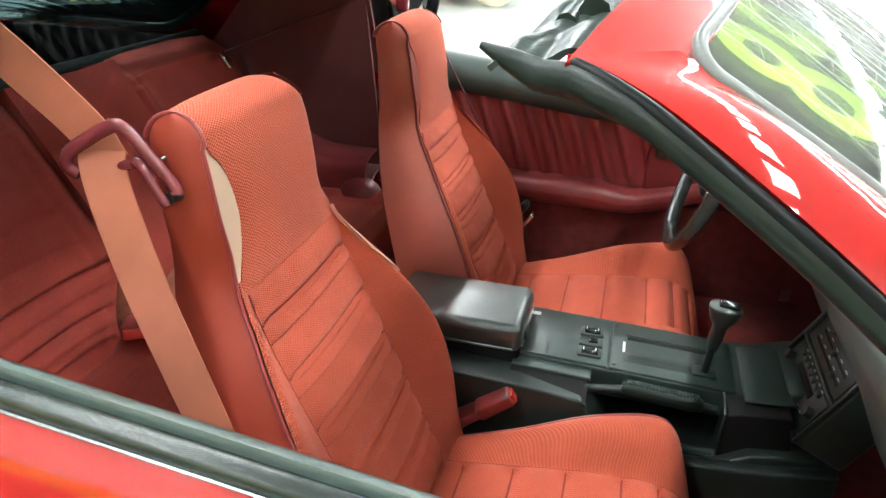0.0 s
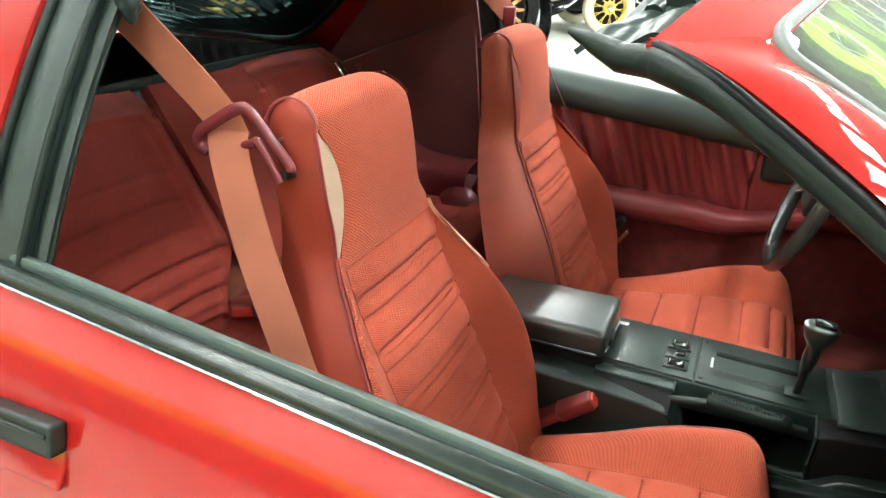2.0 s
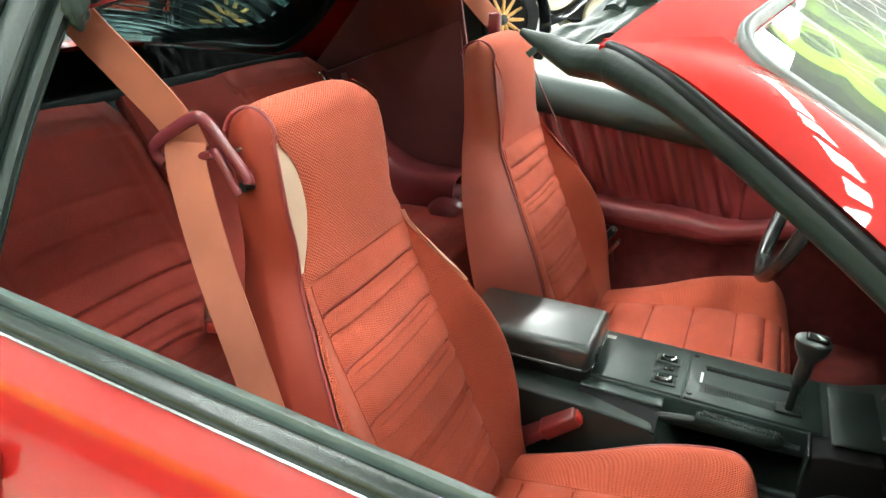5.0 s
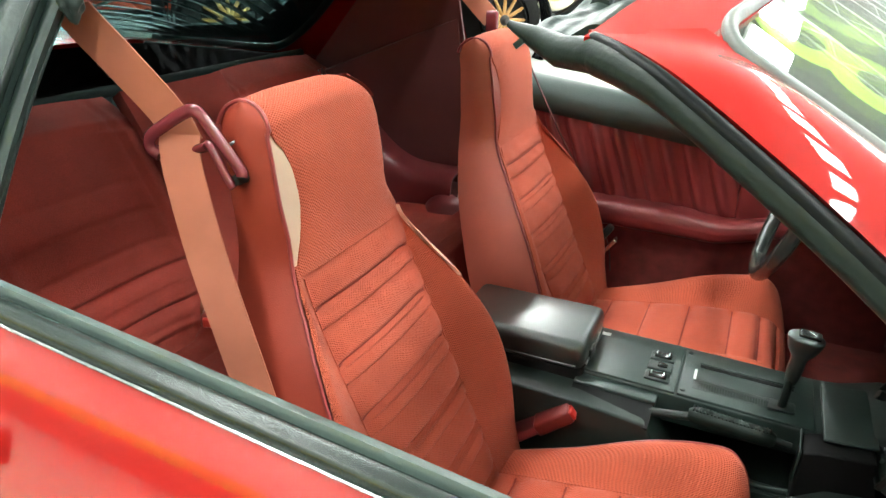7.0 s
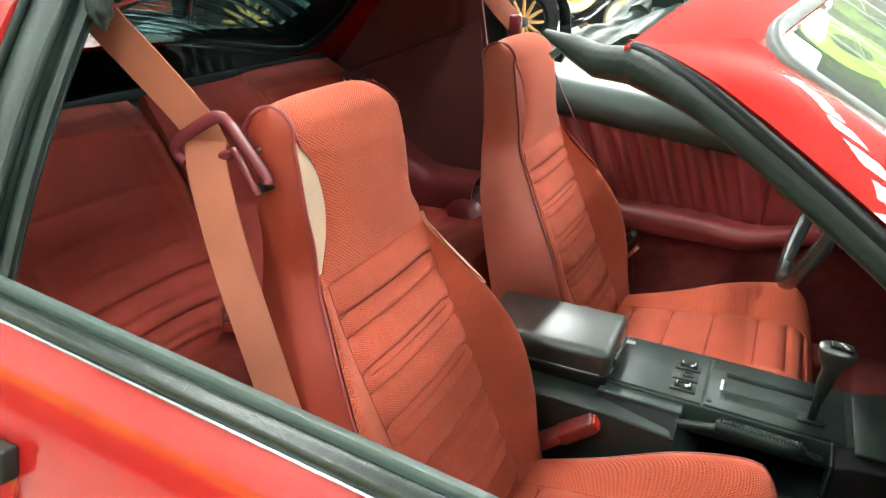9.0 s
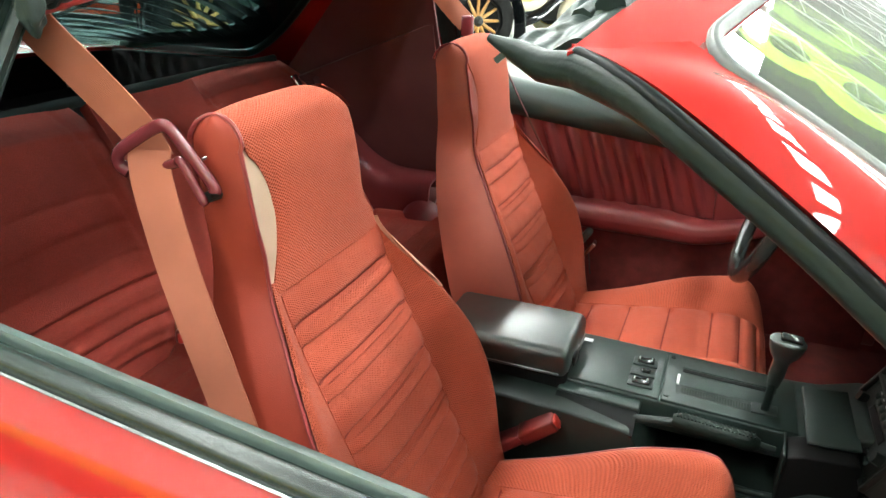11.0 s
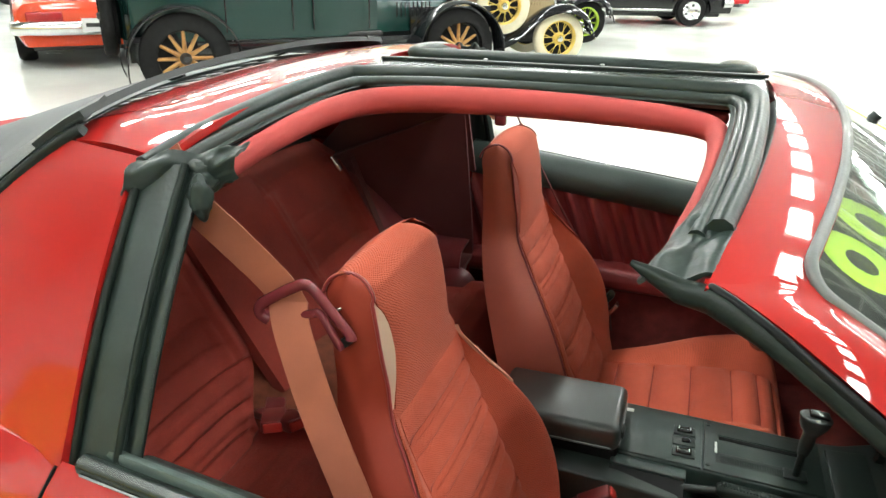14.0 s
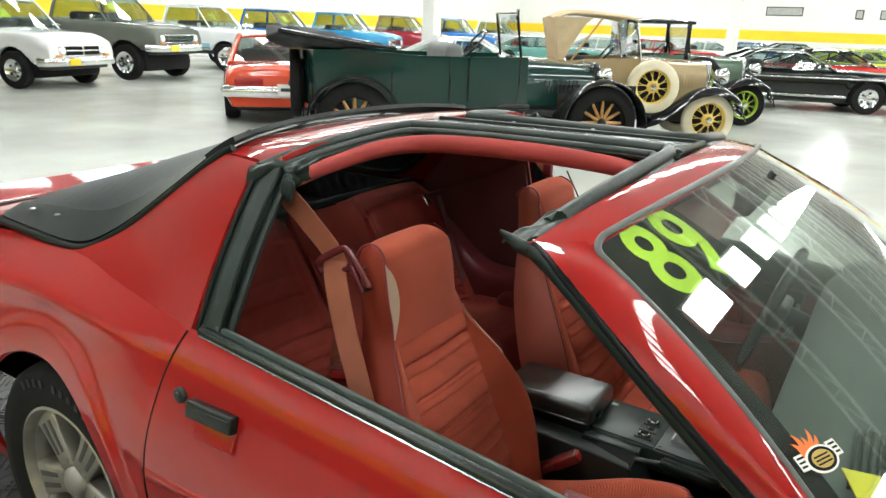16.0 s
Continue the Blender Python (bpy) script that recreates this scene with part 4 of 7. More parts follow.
# steering wheel
GRIPM = material("dark_grey_wheel_leather", (0.03, 0.035, 0.032), 0.2, vary=0.2, scale=30, spec=0.7, bump=0.15, bscale=500)
SC, ST = Vector((0.6225, 0.40, 0.782)), pose(0, 0, 0, 0, -72, 0)
SM = Matrix.Translation(SC) @ ST
sw = part("steering_wheel", moved(tube([(0.183 * math.cos(2 * math.pi * k / 48), 0.183 * math.sin(2 * math.pi * k / 48), 0) for k in range(48)], 0.0165, 12, closed=True), SM), GRIPM, car, "dark grey leather-wrapped steering wheel")
part("hub_pad", moved(box((0, 0, -0.02), (0.10, 0.13, 0.05), 0.015), SM), BLACK, sw)
for a in (20, 160, 200, 340):
    q = math.radians(a)
    part("steering_spoke", moved(tube([(0.04 * math.sin(q), 0.05 * math.cos(q), -0.015), (0.18 * math.sin(q), 0.18 * math.cos(q), 0)], 0.010, 8, flat=0.5), SM), CHROME, sw)
part("steering_column", moved(tube([(0, 0, -0.02), (0, 0, -0.28)], 0.04, 16), SM), BLACK, sw)
for s in (1, -1):
    part("column_stalk", moved(tube([(0, 0.03 * s, -0.07), (0.0, 0.15 * s, -0.06)], 0.006, 8), SM), BLACK, sw)

# ---- bucket seats ----
XC = [(0.38, 0.215), (0.45, 0.182), (0.53, 0.142), (0.62, 0.102), (0.70, 0.066), (0.78, 0.030), (0.85, 0.006), (0.92, -0.002), (1.0, -0.013), (1.035, -0.019)]
WD = [(0.38, 0.224), (0.45, 0.232), (0.53, 0.230), (0.62, 0.222), (0.70, 0.204), (0.76, 0.181), (0.81, 0.157), (0.86, 0.139), (0.90, 0.138), (0.95, 0.143), (1.02, 0.142), (1.05, 0.140), (1.078, 0.134)]
WI = [(0.38, 0.122), (0.5, 0.130), (0.7, 0.136), (0.85, 0.134)]
TH = [(0.38, 0.17), (0.5, 0.165), (0.7, 0.13), (0.85, 0.10), (1.0, 0.080), (1.035, 0.078)]
BU = [(0.38, 0.010), (0.45, 0.028), (0.54, 0.064), (0.65, 0.082), (0.74, 0.064), (0.80, 0.036), (0.85, 0.006), (0.87, 0.0)]
ZTOP, RTOP = 1.035, 0.039
PAD = [(0.85, 0.138), (0.875, 0.128), (0.90, 0.119), (0.93, 0.112), (0.96, 0.109), (0.99, 0.112), (1.015, 0.122), (1.03, 0.134), (1.06, 0.142)]


def inset(s, z):
    """Half the width of the ribbed centre, on either side."""
    return cr(WI, z) * (1.07 if s > 0 else 0.95)


def bolster_lift(s, z, u):
    """How far the side bolster stands forward: u from the insert (0) to the piping (1)."""
    b = cr(BU, z)
    if s > 0:
        return b * cr([(0, 0), (0.2, 0.27), (0.45, 0.60), (0.7, 0.86), (0.88, 0.86), (1, 0.58)], u)
    return b * cr([(0, 0), (0.3, 0.16), (0.7, 0.42), (0.9, 0.50), (1, 0.42)], u)


def edge_x(s, z):
    back = lerp(0.006, 0.003 if s < 0 else 0.034, min(1, max(0, (z - 0.83) / 0.07)))
    return cr(XC, z) + bolster_lift(s, z, 1.0) - back


def head_profile(h):
    """The head's side outline: h 0 to 0.6 up the front, 0.6 to 1 over the top and down behind."""
    if h <= 0.6:
        z = lerp(0.85, ZTOP, h / 0.6)
        return cr(XC, z), z, 1.0
    a = (h - 0.6) / 0.4 * math.pi
    return cr(XC, ZTOP) - RTOP + RTOP * math.cos(a), ZTOP + RTOP * math.sin(a), 1.0


def bucket_seat(yc, label, wing_mat, reach):
    t = thing("bucket_seat", (0.2, yc, 0.29), label, "car seat", "front bucket seats")
    # ribbed centre of the backrest
    def insert(u, v):
        z = lerp(0.385, 0.852, v)
        w = (2 * u - 1)
        f = ((z - 0.848) / 0.0765) % 1
        f = f / 0.333 if f < 0.333 else (f - 0.333) / 0.667
        q = 1 - abs(2 * f - 1)
        rib = (0.0150 + 0.007 * ramp01((0.76 - z) / 0.22)) * (1 - (1 - q)**2.4) * (1 - math.exp(-q / 0.10)) - 0.0095
        fade = min(1, 4 * (1 - abs(w)) + 0.25)
        wrinkle = 0.0012 * noise.noise(Vector((w * 4, z * 30, yc * 9)))
        x = cr(XC, z) + rib * fade + 0.006 * (1 - w * w) + wrinkle
        return (x, yc + w * inset(1 if w > 0 else -1, z), z - 0.25 * rib + wrinkle)
    back = part("backrest_insert", grid(insert, 24, 240, 0.02, out=(3, yc, 1)), CLOTH, t, "ribbed red cloth backrest centre")
    # stitched seams between the ribs; their dark colour carries the creases' shade
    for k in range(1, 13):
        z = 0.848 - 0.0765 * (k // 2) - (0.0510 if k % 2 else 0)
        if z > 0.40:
            part("crease_shade_seam", tube([Vector(insert(lerp(0.02, 0.98, j / 20), (z - 0.385) / 0.467)) + Vector((0.0004, 0, 0)) for j in range(21)], 0.0019, 6), SHADECLOTH, back)
    for s in (-1, 1):
        def bol(u, v):
            z = lerp(0.385, 0.862 if s > 0 else 0.866, v)
            wi, w = inset(s, z), cr(WD, z)
            y = lerp(wi - 0.002, max(w, wi + 0.003), u)
            return (cr(XC, z) - 0.001 + bolster_lift(s, z, u), yc + s * y, z)
        part("backrest_bolster", grid(bol, 16, 50, 0.004, out=(3, yc, 1)), KNIT, back)
        # smooth strip between the shoulder's piping and the bolster
        def shoulder(u, v):
            z = lerp(0.735, 0.866, v)
            uu = lerp(1 - 0.34 * math.sin(math.pi * v)**0.7, 1.02, u)
            wi, w = cr(WI, z), cr(WD, z)
            return (cr(XC, z) + bolster_lift(s, z, min(1, uu)) + 0.005, yc + s * (lerp(min(wi, w - 0.014), w, uu)), z + 0.001)
        if s > 0:
            part("shoulder_wing", grid(shoulder, 6, 20, 0.006, out=(3, yc, 1)), ROSE if wing_mat is CREAM else VINYL, back, "vinyl shoulder strip")
        # wing between the head pad and the piping
        def wing(u, v):
            z = lerp(0.850, 1.035, v)
            w = cr(WD, z)
            return (cr(XC, z) - 0.003 + 0.004 * (1 - u) * math.sin(math.pi * v), yc + s * lerp(min(cr(PAD, z), w) - 0.008, w - 0.001, u), z)
        if s < 0:
            part("head_wing", grid(wing, 8, 24, 0.006, out=(3, yc, 1)), wing_mat, back, "vinyl wing beside the headrest")
        # piping along the side edge, up and over the head
        pts = []
        for k in range(46):
            z = lerp(0.385, ZTOP if s < 0 else 0.862, k / 45)
            pts.append((edge_x(s, z), yc + s * (cr(WD, z) + 0.002), z))
        for k in range(1, 15 if s < 0 else 0):
            x, z, _ = head_profile(0.6 + 0.4 * k / 15)
            pts.append((x, yc + s * (cr(WD, z) + 0.001), z))
        part("piping", tube(pts, 0.0030, 7), PIPING, back, "maroon piping")
    # head pad, rolled over the top
    def head(u, v):
        w = 2 * u - 1
        x, z, _ = head_profile(v * 0.93)
        half = min(cr(PAD, z), cr(WD, z) - 0.003)
        if v * 0.93 > 0.75:
            half = cr(WD, z) - 0.004
        puff = 0.011 * (1 - abs(w)**4) * math.sin(math.pi * min(1, 0.03 + v * 0.97))**0.5
        cx, cz = cr(XC, ZTOP) - 0.05, 0.97
        d = Vector((x - cx, 0, max(0, z - cz))).normalized()
        turn = max(0, w)**7 * min(1, max(0, (z - 0.875) / 0.05))
        return (x + d.x * puff - 0.030 * turn * lerp(1, 0.35, min(1, max(0, (v - 0.5) / 0.25))), yc + (w * half if w < 0 else w * (cr(WD, z) - 0.002 - 0.022 * max(0, (z - 1.01) / 0.065)**2)), z + d.z * puff - (0.012 * turn if v > 0.5 else 0) - 0.018 * max(0, w)**3 * max(0, (z - 1.0) / 0.075))
    part("headrest", grid(head, 24, 60, 0.012, out=(3, yc, 1)), KNIT, t, "integral knit cloth headrest")
    # vinyl shell: sides and back
    def shell(u, v):
        z = lerp(0.33, ZTOP + RTOP, 1 - (1 - v)**1.25)
        if z <= ZTOP:
            xf = edge_x(1 if u > 0.5 else -1, z)
            xb = cr(XC, z) - cr(TH, z)
        else:
            cx, r = cr(XC, ZTOP) - RTOP, RTOP * math.sqrt(max(0, 1 - ((z - ZTOP) / (RTOP * 1.01))**2))
            xf, xb = cx + r, cx - r
        a = 2 * u - 1
        side = 1 if a > 0 else -1
        w = cr(WD, z) - (0.020 * min(1, max(0, (z - 0.85) / 0.05)) + 0.026 * max(0, (z - 1.0) / 0.075)**2 if side > 0 else 0)
        q = 1 - abs(a)
        if q < 0.45:
            k = q / 0.45
            return (lerp(xf, xb, k * 0.93), yc + side * (w + 0.010 * math.sin(math.pi * k)), z)
        k = (q - 0.45) / 0.55
        return (xb - 0.01 * math.sin(math.pi * k / 2) + (xf - xb) * 0.07 * (1 - k), yc + side * w * (1 - k)**0.8, z)
    # the driver's shell carries its light in the paler vinyl tone
    part("seat_shell", grid(shell, 40, 50), VINYL if wing_mat is CREAM else LITVINYL, t, "smooth red vinyl seat sides and back")
    # cushion
    CP = [(0.16, 0.395), (0.25, 0.410), (0.35, 0.426), (0.45, 0.442), (0.55, 0.450), (0.605, 0.444), (0.64, 0.422), (0.657, 0.385), (0.655, 0.33)]
    CW = [(0, 0.205), (0.2, 0.220), (0.45, 0.240), (0.65, 0.246), (0.8, 0.232), (0.9, 0.212), (1, 0.20)]
    CB = [(0, 0.0), (0.2, 0.022), (0.42, 0.058), (0.58, 0.066), (0.70, 0.050), (0.80, 0.024), (0.88, 0.006), (1, 0)]
    cpx, cpz = [(k / 8, p[0] + reach * (p[0] - 0.16) / 0.5) for k, p in enumerate(CP)], [(k / 8, p[1]) for k, p in enumerate(CP)]
    def cush(w, v):
        """w from -1 to 1 across the whole cushion."""
        half, inn = cr(CW, v), 0.138
        y = w * half
        x, z = cr(cpx, v), cr(cpz, v)
        a = abs(y)
        if a < inn:
            f = (v * 8.5) % 1
            q = 1 - abs(2 * f - 1)
            rib = (0.015 * (1 - (1 - q)**2.6) * (1 - math.exp(-q / 0.10)) - 0.010) * min(1, (inn - a) * 60) * min(1, max(0.15, (0.80 - v) * 12))
            return (x, yc + y, z + rib - 0.006 * (a / inn)**2)
        k = (a - inn) / (half - inn)
        z += cr(CB, v) * math.sin(math.pi / 2 * min(1, k * 1.35))**1.3 - 0.02 * max(0, k - 0.75)**2 * 16 - 0.006
        return (x - 0.035 * k * k * max(0, v - 0.6) * 2.5, yc + y, z)
    part("cushion_insert", grid(lambda u, v: cush((2 * u - 1) * 0.138 / cr(CW, v), v), 22, 210, 0.02, out=(0.4, yc, 4)), CLOTH, t, "ribbed red cloth seat cushion centre")
    # cushion seams, coloured dark for the shade in the creases
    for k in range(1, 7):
        part("crease_shade_seam", tube([Vector(cush(lerp(-0.132, 0.132, j / 20) / cr(CW, k / 8.5), k / 8.5)) + Vector((0, 0, 0.0004)) for j in range(21)], 0.0019, 6), SHADECLOTH, t)
    for s in (-1, 1):
        part("cushion_seam", tube([Vector(cush(s * 0.1385 / cr(CW, k / 40), k / 40)) + Vector((0, 0, 0.0005)) for k in range(1, 38)], 0.0013, 6), CLOTH, t)
        part("backrest_seam", tube([(cr(XC, z) + 0.0005, yc + s * (inset(s, z) - 0.001), z) for z in [lerp(0.40, 0.846, k / 30) for k in range(31)]], 0.0013, 6), CLOTH, back)
        part("cushion_bolster", grid(lambda u, v: cush(s * lerp(0.138 / cr(CW, v), 1, u), v), 18, 50, 0.01, out=(0.4, yc, 4)), KNIT, t)
        part("cushion_piping", tube([Vector(cush(s * 1.0, k / 40)) + Vector((0, s * 0.002, 0.003)) for k in range(41)], 0.0045, 7), PIPING, t)
        part("cushion_side", grid(lambda u, v: (lambda p: (p[0], p[1] + s * 0.012 * math.sin(math.pi * v), lerp(p[2], min(0.30, p[2]), v)))(cush(s, u)), 40, 6, 0.01), VINYL, t)
    part("cushion_front", grid(lambda u, v: (0.655 + reach - 0.035 * abs(2 * u - 1)**4 * 0.4 - 0.03 * v, yc + (2 * u - 1) * 0.20, lerp(0.335, 0.28, v)), 16, 3, 0.01), VINYL, t)
    part("seat_track", box((0.38, yc, 0.30), (0.40, 0.36, 0.03), 0.005), BLACK, t)
    return t


bucket_seat(-0.387, "red cloth bucket seat with cream wings and belt guide", CREAM, -0.028)
bucket_seat(0.363, "red cloth bucket seat behind the steering wheel", VINYL, 0.012)


# ---- seat belts with their guides ----
def strap(name, ctrl, w, mat, parent, n=40, across=(1, 0, 0), label=""):
    """A flat band along control points; across: the way its width lies, one for all or one for each control point."""
    pts = path(ctrl, n)
    acr = across if isinstance(across, list) else [across] * len(ctrl)
    wid = path(acr, n)
    def fn(u, v):
        k = min(int(v * n + 0.5), n)
        d = wid[k].normalized()
        return pts[k] + d * (w * (u - 0.5))
    return part(name, grid(fn, 6, n, 0.0022), mat, parent, label)


sb = thing("seat_belt", (-0.05, -0.60, 0.60), "coral shoulder belt threaded through a plum plastic guide", "seat belt")
A = (0.55, 0.25, 0.45)
strap("upper_webbing", [(-0.285, -0.585, 1.235), (-0.262, -0.578, 1.175), (-0.215, -0.560, 1.115), (-0.165, -0.545, 1.055), (-0.142, -0.543, 1.020)], 0.052, STRAP, sb, 40,
      [(0.75, 0.15, 0.55), (0.75, 0.15, 0.55), (0.78, 0.2, 0.50), (0.80, 0.2, 0.36), (0.86, 0.2, 0.1)])
strap("lower_webbing", [(-0.142, -0.548, 1.028), (-0.138, -0.556, 1.012), (-0.125, -0.566, 0.975), (-0.085, -0.585, 0.88), (-0.03, -0.605, 0.77), (0.03, -0.625, 0.64), (0.07, -0.635, 0.50), (0.08, -0.64, 0.36)], 0.054, STRAP, sb, 50,
      [(0.92, 0.25, 0.0), (0.92, 0.25, 0.02), (0.92, 0.28, 0.12), (0.9, 0.28, 0.2), (0.9, 0.25, 0.25), (0.95, 0.15, 0.3), (1, 0, 0.2), (1, 0, 0)])
guide_pts = [(-0.170, -0.558, 0.999), (-0.182, -0.560, 1.008), (-0.178, -0.561, 1.024), (-0.150, -0.559, 1.043), (-0.122, -0.557, 1.059), (-0.108, -0.556, 1.063), (-0.096, -0.555, 1.056), (-0.072, -0.555, 1.029), (-0.046, -0.555, 0.998), (-0.044, -0.556, 0.990)]
gd = part("belt_guide", tube(path(guide_pts, 60), 0.0082, 12, flat=0.72, up=(0, 1, 0)), GUIDE, sb, "open plum plastic belt guide")
part("guide_bar", tube(path([(-0.180, -0.556, 1.006), (-0.165, -0.548, 1.002), (-0.144, -0.544, 1.003), (-0.120, -0.546, 1.011), (-0.097, -0.551, 1.019)], 16), 0.0062, 10), GUIDE, gd)
part("guide_arm", tube(path([(-0.118, -0.548, 1.013), (-0.100, -0.551, 1.020), (-0.089, -0.554, 1.020), (-0.078, -0.556, 1.006), (-0.064, -0.558, 0.984), (-0.056, -0.559, 0.974)], 24), [0.0045] * 6 + [0.0065] * 17 + [0.005] * 2, 10, flat=0.75, up=(0, 1, 0)), GUIDE, gd)
part("guide_pin", tube([(-0.055, -0.556, 0.983), (-0.05, -0.52, 0.983)], 0.007, 8), BLACK, gd)
part("guide_hook", tube(path([(-0.072, -0.540, 1.022), (-0.064, -0.535, 1.026), (-0.06, -0.53, 1.018)], 6), 0.002, 6), STEEL, gd)
fb = thing("seat_belt", (-0.05, 0.60, 0.60), "dark red shoulder belt at the driver's pillar", "seat belt")
strap("upper_webbing", [(-0.285, 0.585, 1.235), (-0.262, 0.57, 1.19), (-0.19, 0.525, 1.135), (-0.125, 0.49, 1.09)], 0.047, STRAP, fb, 30, [(0.6, 0.1, 0.7)] * 4)
part("belt_guide", box((-0.12, 0.485, 1.085), (0.03, 0.022, 0.05), 0.006), GUIDE, fb)
strap("lower_webbing", [(-0.11, 0.62, 1.06), (0.006, 0.66, 0.822), (0.083, 0.69, 0.675), (0.178, 0.69, 0.497), (0.20, 0.69, 0.40)], 0.005, BELTDARK, fb, 30, [(0.35, 0.9, 0.1)] * 5)
part("latch_plate", box((0.20, 0.63, 0.50), (0.012, 0.03, 0.06), 0.003, m=pose(0, 0, 0, 0, 35, 0)), CHROME, fb)
part("latch_grip", box((0.185, 0.635, 0.535), (0.02, 0.036, 0.05), 0.006, m=pose(0, 0, 0, 0, 35, 0)), BLACK, fb)


BUCKLEBODY = material("dark_red_buckle", (0.14, 0.016, 0.014), 0.35, vary=0.1, scale=30)


def buckle(name, c, m, parent_label):
    t = thing(name, c, parent_label, "seat belt buckle")
    c = Vector(c)
    R = m
    part("buckle_body", moved(box((0, 0, -0.03), (0.027, 0.050, 0.075), 0.005), Matrix.Translation(c) @ R), BUCKLEBODY, t)
    part("release_button", moved(box((0.002, 0, 0.004), (0.020, 0.040, 0.016), 0.003), Matrix.Translation(c) @ R), BUCKLERED, t, "bright red release button")
    part("sleeve", moved(box((0, 0, -0.12), (0.02, 0.042, 0.12), 0.004), Matrix.Translation(c) @ R), MAROON, t)
    return t


buckle("belt_buckle", (0.292, -0.132, 0.480), pose(0, 0, 0, 8, 52, 18), "maroon buckle with red button beside the console")

# ---- rear bench ----
# the shade behind the front seats is put into the bench's cloth colour
rb = thing("rear_bench_seat", (-0.4, 0, 0.45), "red ribbed cloth rear bench with two shaped seats, darkened for shade", "rear seat")
for s in (-1, 1):
    def rback(u, v):
        w = 2 * u - 1
        z = lerp(0.44, 0.945, v)
        x = lerp(-0.395, -0.70, v) - 0.05 * max(0, v - 0.93) / 0.07
        rib = sum(-deep * math.exp(-((z - seam) / 0.0065)**2) for seam, deep in ((0.546, 0.005), (0.573, 0.013), (0.604, 0.005), (0.637, 0.012), (0.69, 0.004), (0.745, 0.004), (0.80, 0.003)))
        low = ramp01((0.665 - z) / 0.03) if w < 0 else 0.0
        rib -= 0.016 * math.exp(-((z - 0.524) / 0.010)**2)
        rib *= min(1, max(0, (lerp(0.72, 0.95, low) - abs(w)) * 14))
        rib -= 0.010 * (1 - low) * math.exp(-((abs(w) - 0.72) / 0.018)**2)
        bol = 0.022 * (1 - 0.8 * low) * math.exp(-((abs(w) - 0.80) / 0.16)**2) * (1 if v < 0.9 else 0.5)
        inner = 0.238 - 0.105 * ramp01((0.655 - z) / 0.13)
        return (x + rib + bol - 0.012 * (abs(w) > 0.97), s * (0.372 + w * (0.238 if w > 0 else inner)), z + 0.01 * (1 - w * w))
    part("seatback", grid(rback, 60, 170, 0.03, out=(3, 0, 2)), SHADECLOTH, rb, "ribbed red cloth rear seatback, darkened for shade")
    def rcush(u, v):
        w = 2 * u - 1
        x = lerp(-0.47, -0.08, v)
        f = (v * 7) % 1
        rib = 0.004 * (1 - abs(2 * f - 1)**6) * (1 if abs(w) < 0.72 else 0)
        drop = 0.10 * max(0, v - 0.86) / 0.14
        return (x, s * (0.372 + w * (0.232 if w > 0 else lerp(0.12, 0.20, v))), 0.520 + 0.018 * v - 0.030 * math.exp(-((x + 0.45) / 0.016)**2) + rib + 0.025 * math.exp(-((abs(w) - 0.85) / 0.12)**2) - drop - 0.02 * (abs(w) > 0.97))
    part("seat_cushion", grid(rcush, 40, 60, 0.03, out=(0, 0, 5)), SHADECLOTH, rb)
    part("cushion_base", box((-0.27, s * 0.372, 0.375), (0.34, 0.45, 0.20), 0.02), SHADECLOTH, rb)
def hump(u, v):
    a = math.pi * u
    x = lerp(-0.54, -0.08, v)
    return (x, -0.215 * math.cos(a), 0.36 + lerp(0.27, 0.14, v) * math.sin(a)**0.55)
part("tunnel_hump", grid(hump, 16, 12, 0.01, out=(0, 0, 4)), material("rust_carpet", (0.26, 0.07, 0.035), 1.0, vary=0.25, scale=40, bump=0.9, bscale=900, fine=0.4), rb, "worn rust-red carpet hump")
part("seatback_centre", grid(lambda u, v: (lerp(-0.455, -0.708, v) + 0.010 * math.sin(math.pi * u), lerp(-0.150, 0.150, u), lerp(0.55, 0.948, v)), 12, 20, 0.03), SHADECLOTH, rb)
part("cargo_shade_roll", tube([(-0.765, lerp(-0.60, 0.60, k / 30), 0.950) for k in range(31)], 0.012, 10), TEAL, rb, "dark teal cargo shade roll")
part("rear_belt_webbing", grid(lambda u, v: (lerp(-0.60, -0.44, v) + 0.012, 0.52 + 0.03 * u - 0.06 * v, lerp(0.92, 0.62, v)), 3, 8, 0.003), BELTDARK, rb)
part("rear_belt_latch", box((-0.62, 0.50, 0.905), (0.012, 0.03, 0.05), 0.004, m=pose(0, 0, 0, 0, -30, 15)), CHROME, rb, "chrome belt latch")
buckle("rear_belt_buckle", (-0.335, -0.262, 0.580), pose(0, 0, 0, 0, 70, -30), "maroon buckle lying on the rear seat")
buckle("rear_belt_buckle", (-0.385, -0.275, 0.570), pose(0, 0, 0, 0, 78, -60), "maroon buckle lying on the rear seat")

# ---- centre console ----
cn = thing("center_console", (0.4, 0.02, 0.30), "black plastic centre console with padded armrest lid", "console")
CY = 0.022
part("console_body", prism([(0.02, 0.30), (0.02, 0.50), (0.10, 0.508), (0.30, 0.503), (0.425, 0.490), (0.455, 0.44), (0.47, 0.40), (0.66, 0.40), (0.72, 0.44), (0.86, 0.46), (0.86, 0.30)], "y", CY - 0.152, CY + 0.118, 0.006), BLACK, cn)
part("console_flank", prism([(0.44, 0.28), (0.44, 0.425), (0.60, 0.415), (0.68, 0.42), (0.76, 0.43), (0.86, 0.45), (0.86, 0.28)], "y", CY - 0.176, CY - 0.146, 0.006), BLACK, cn)
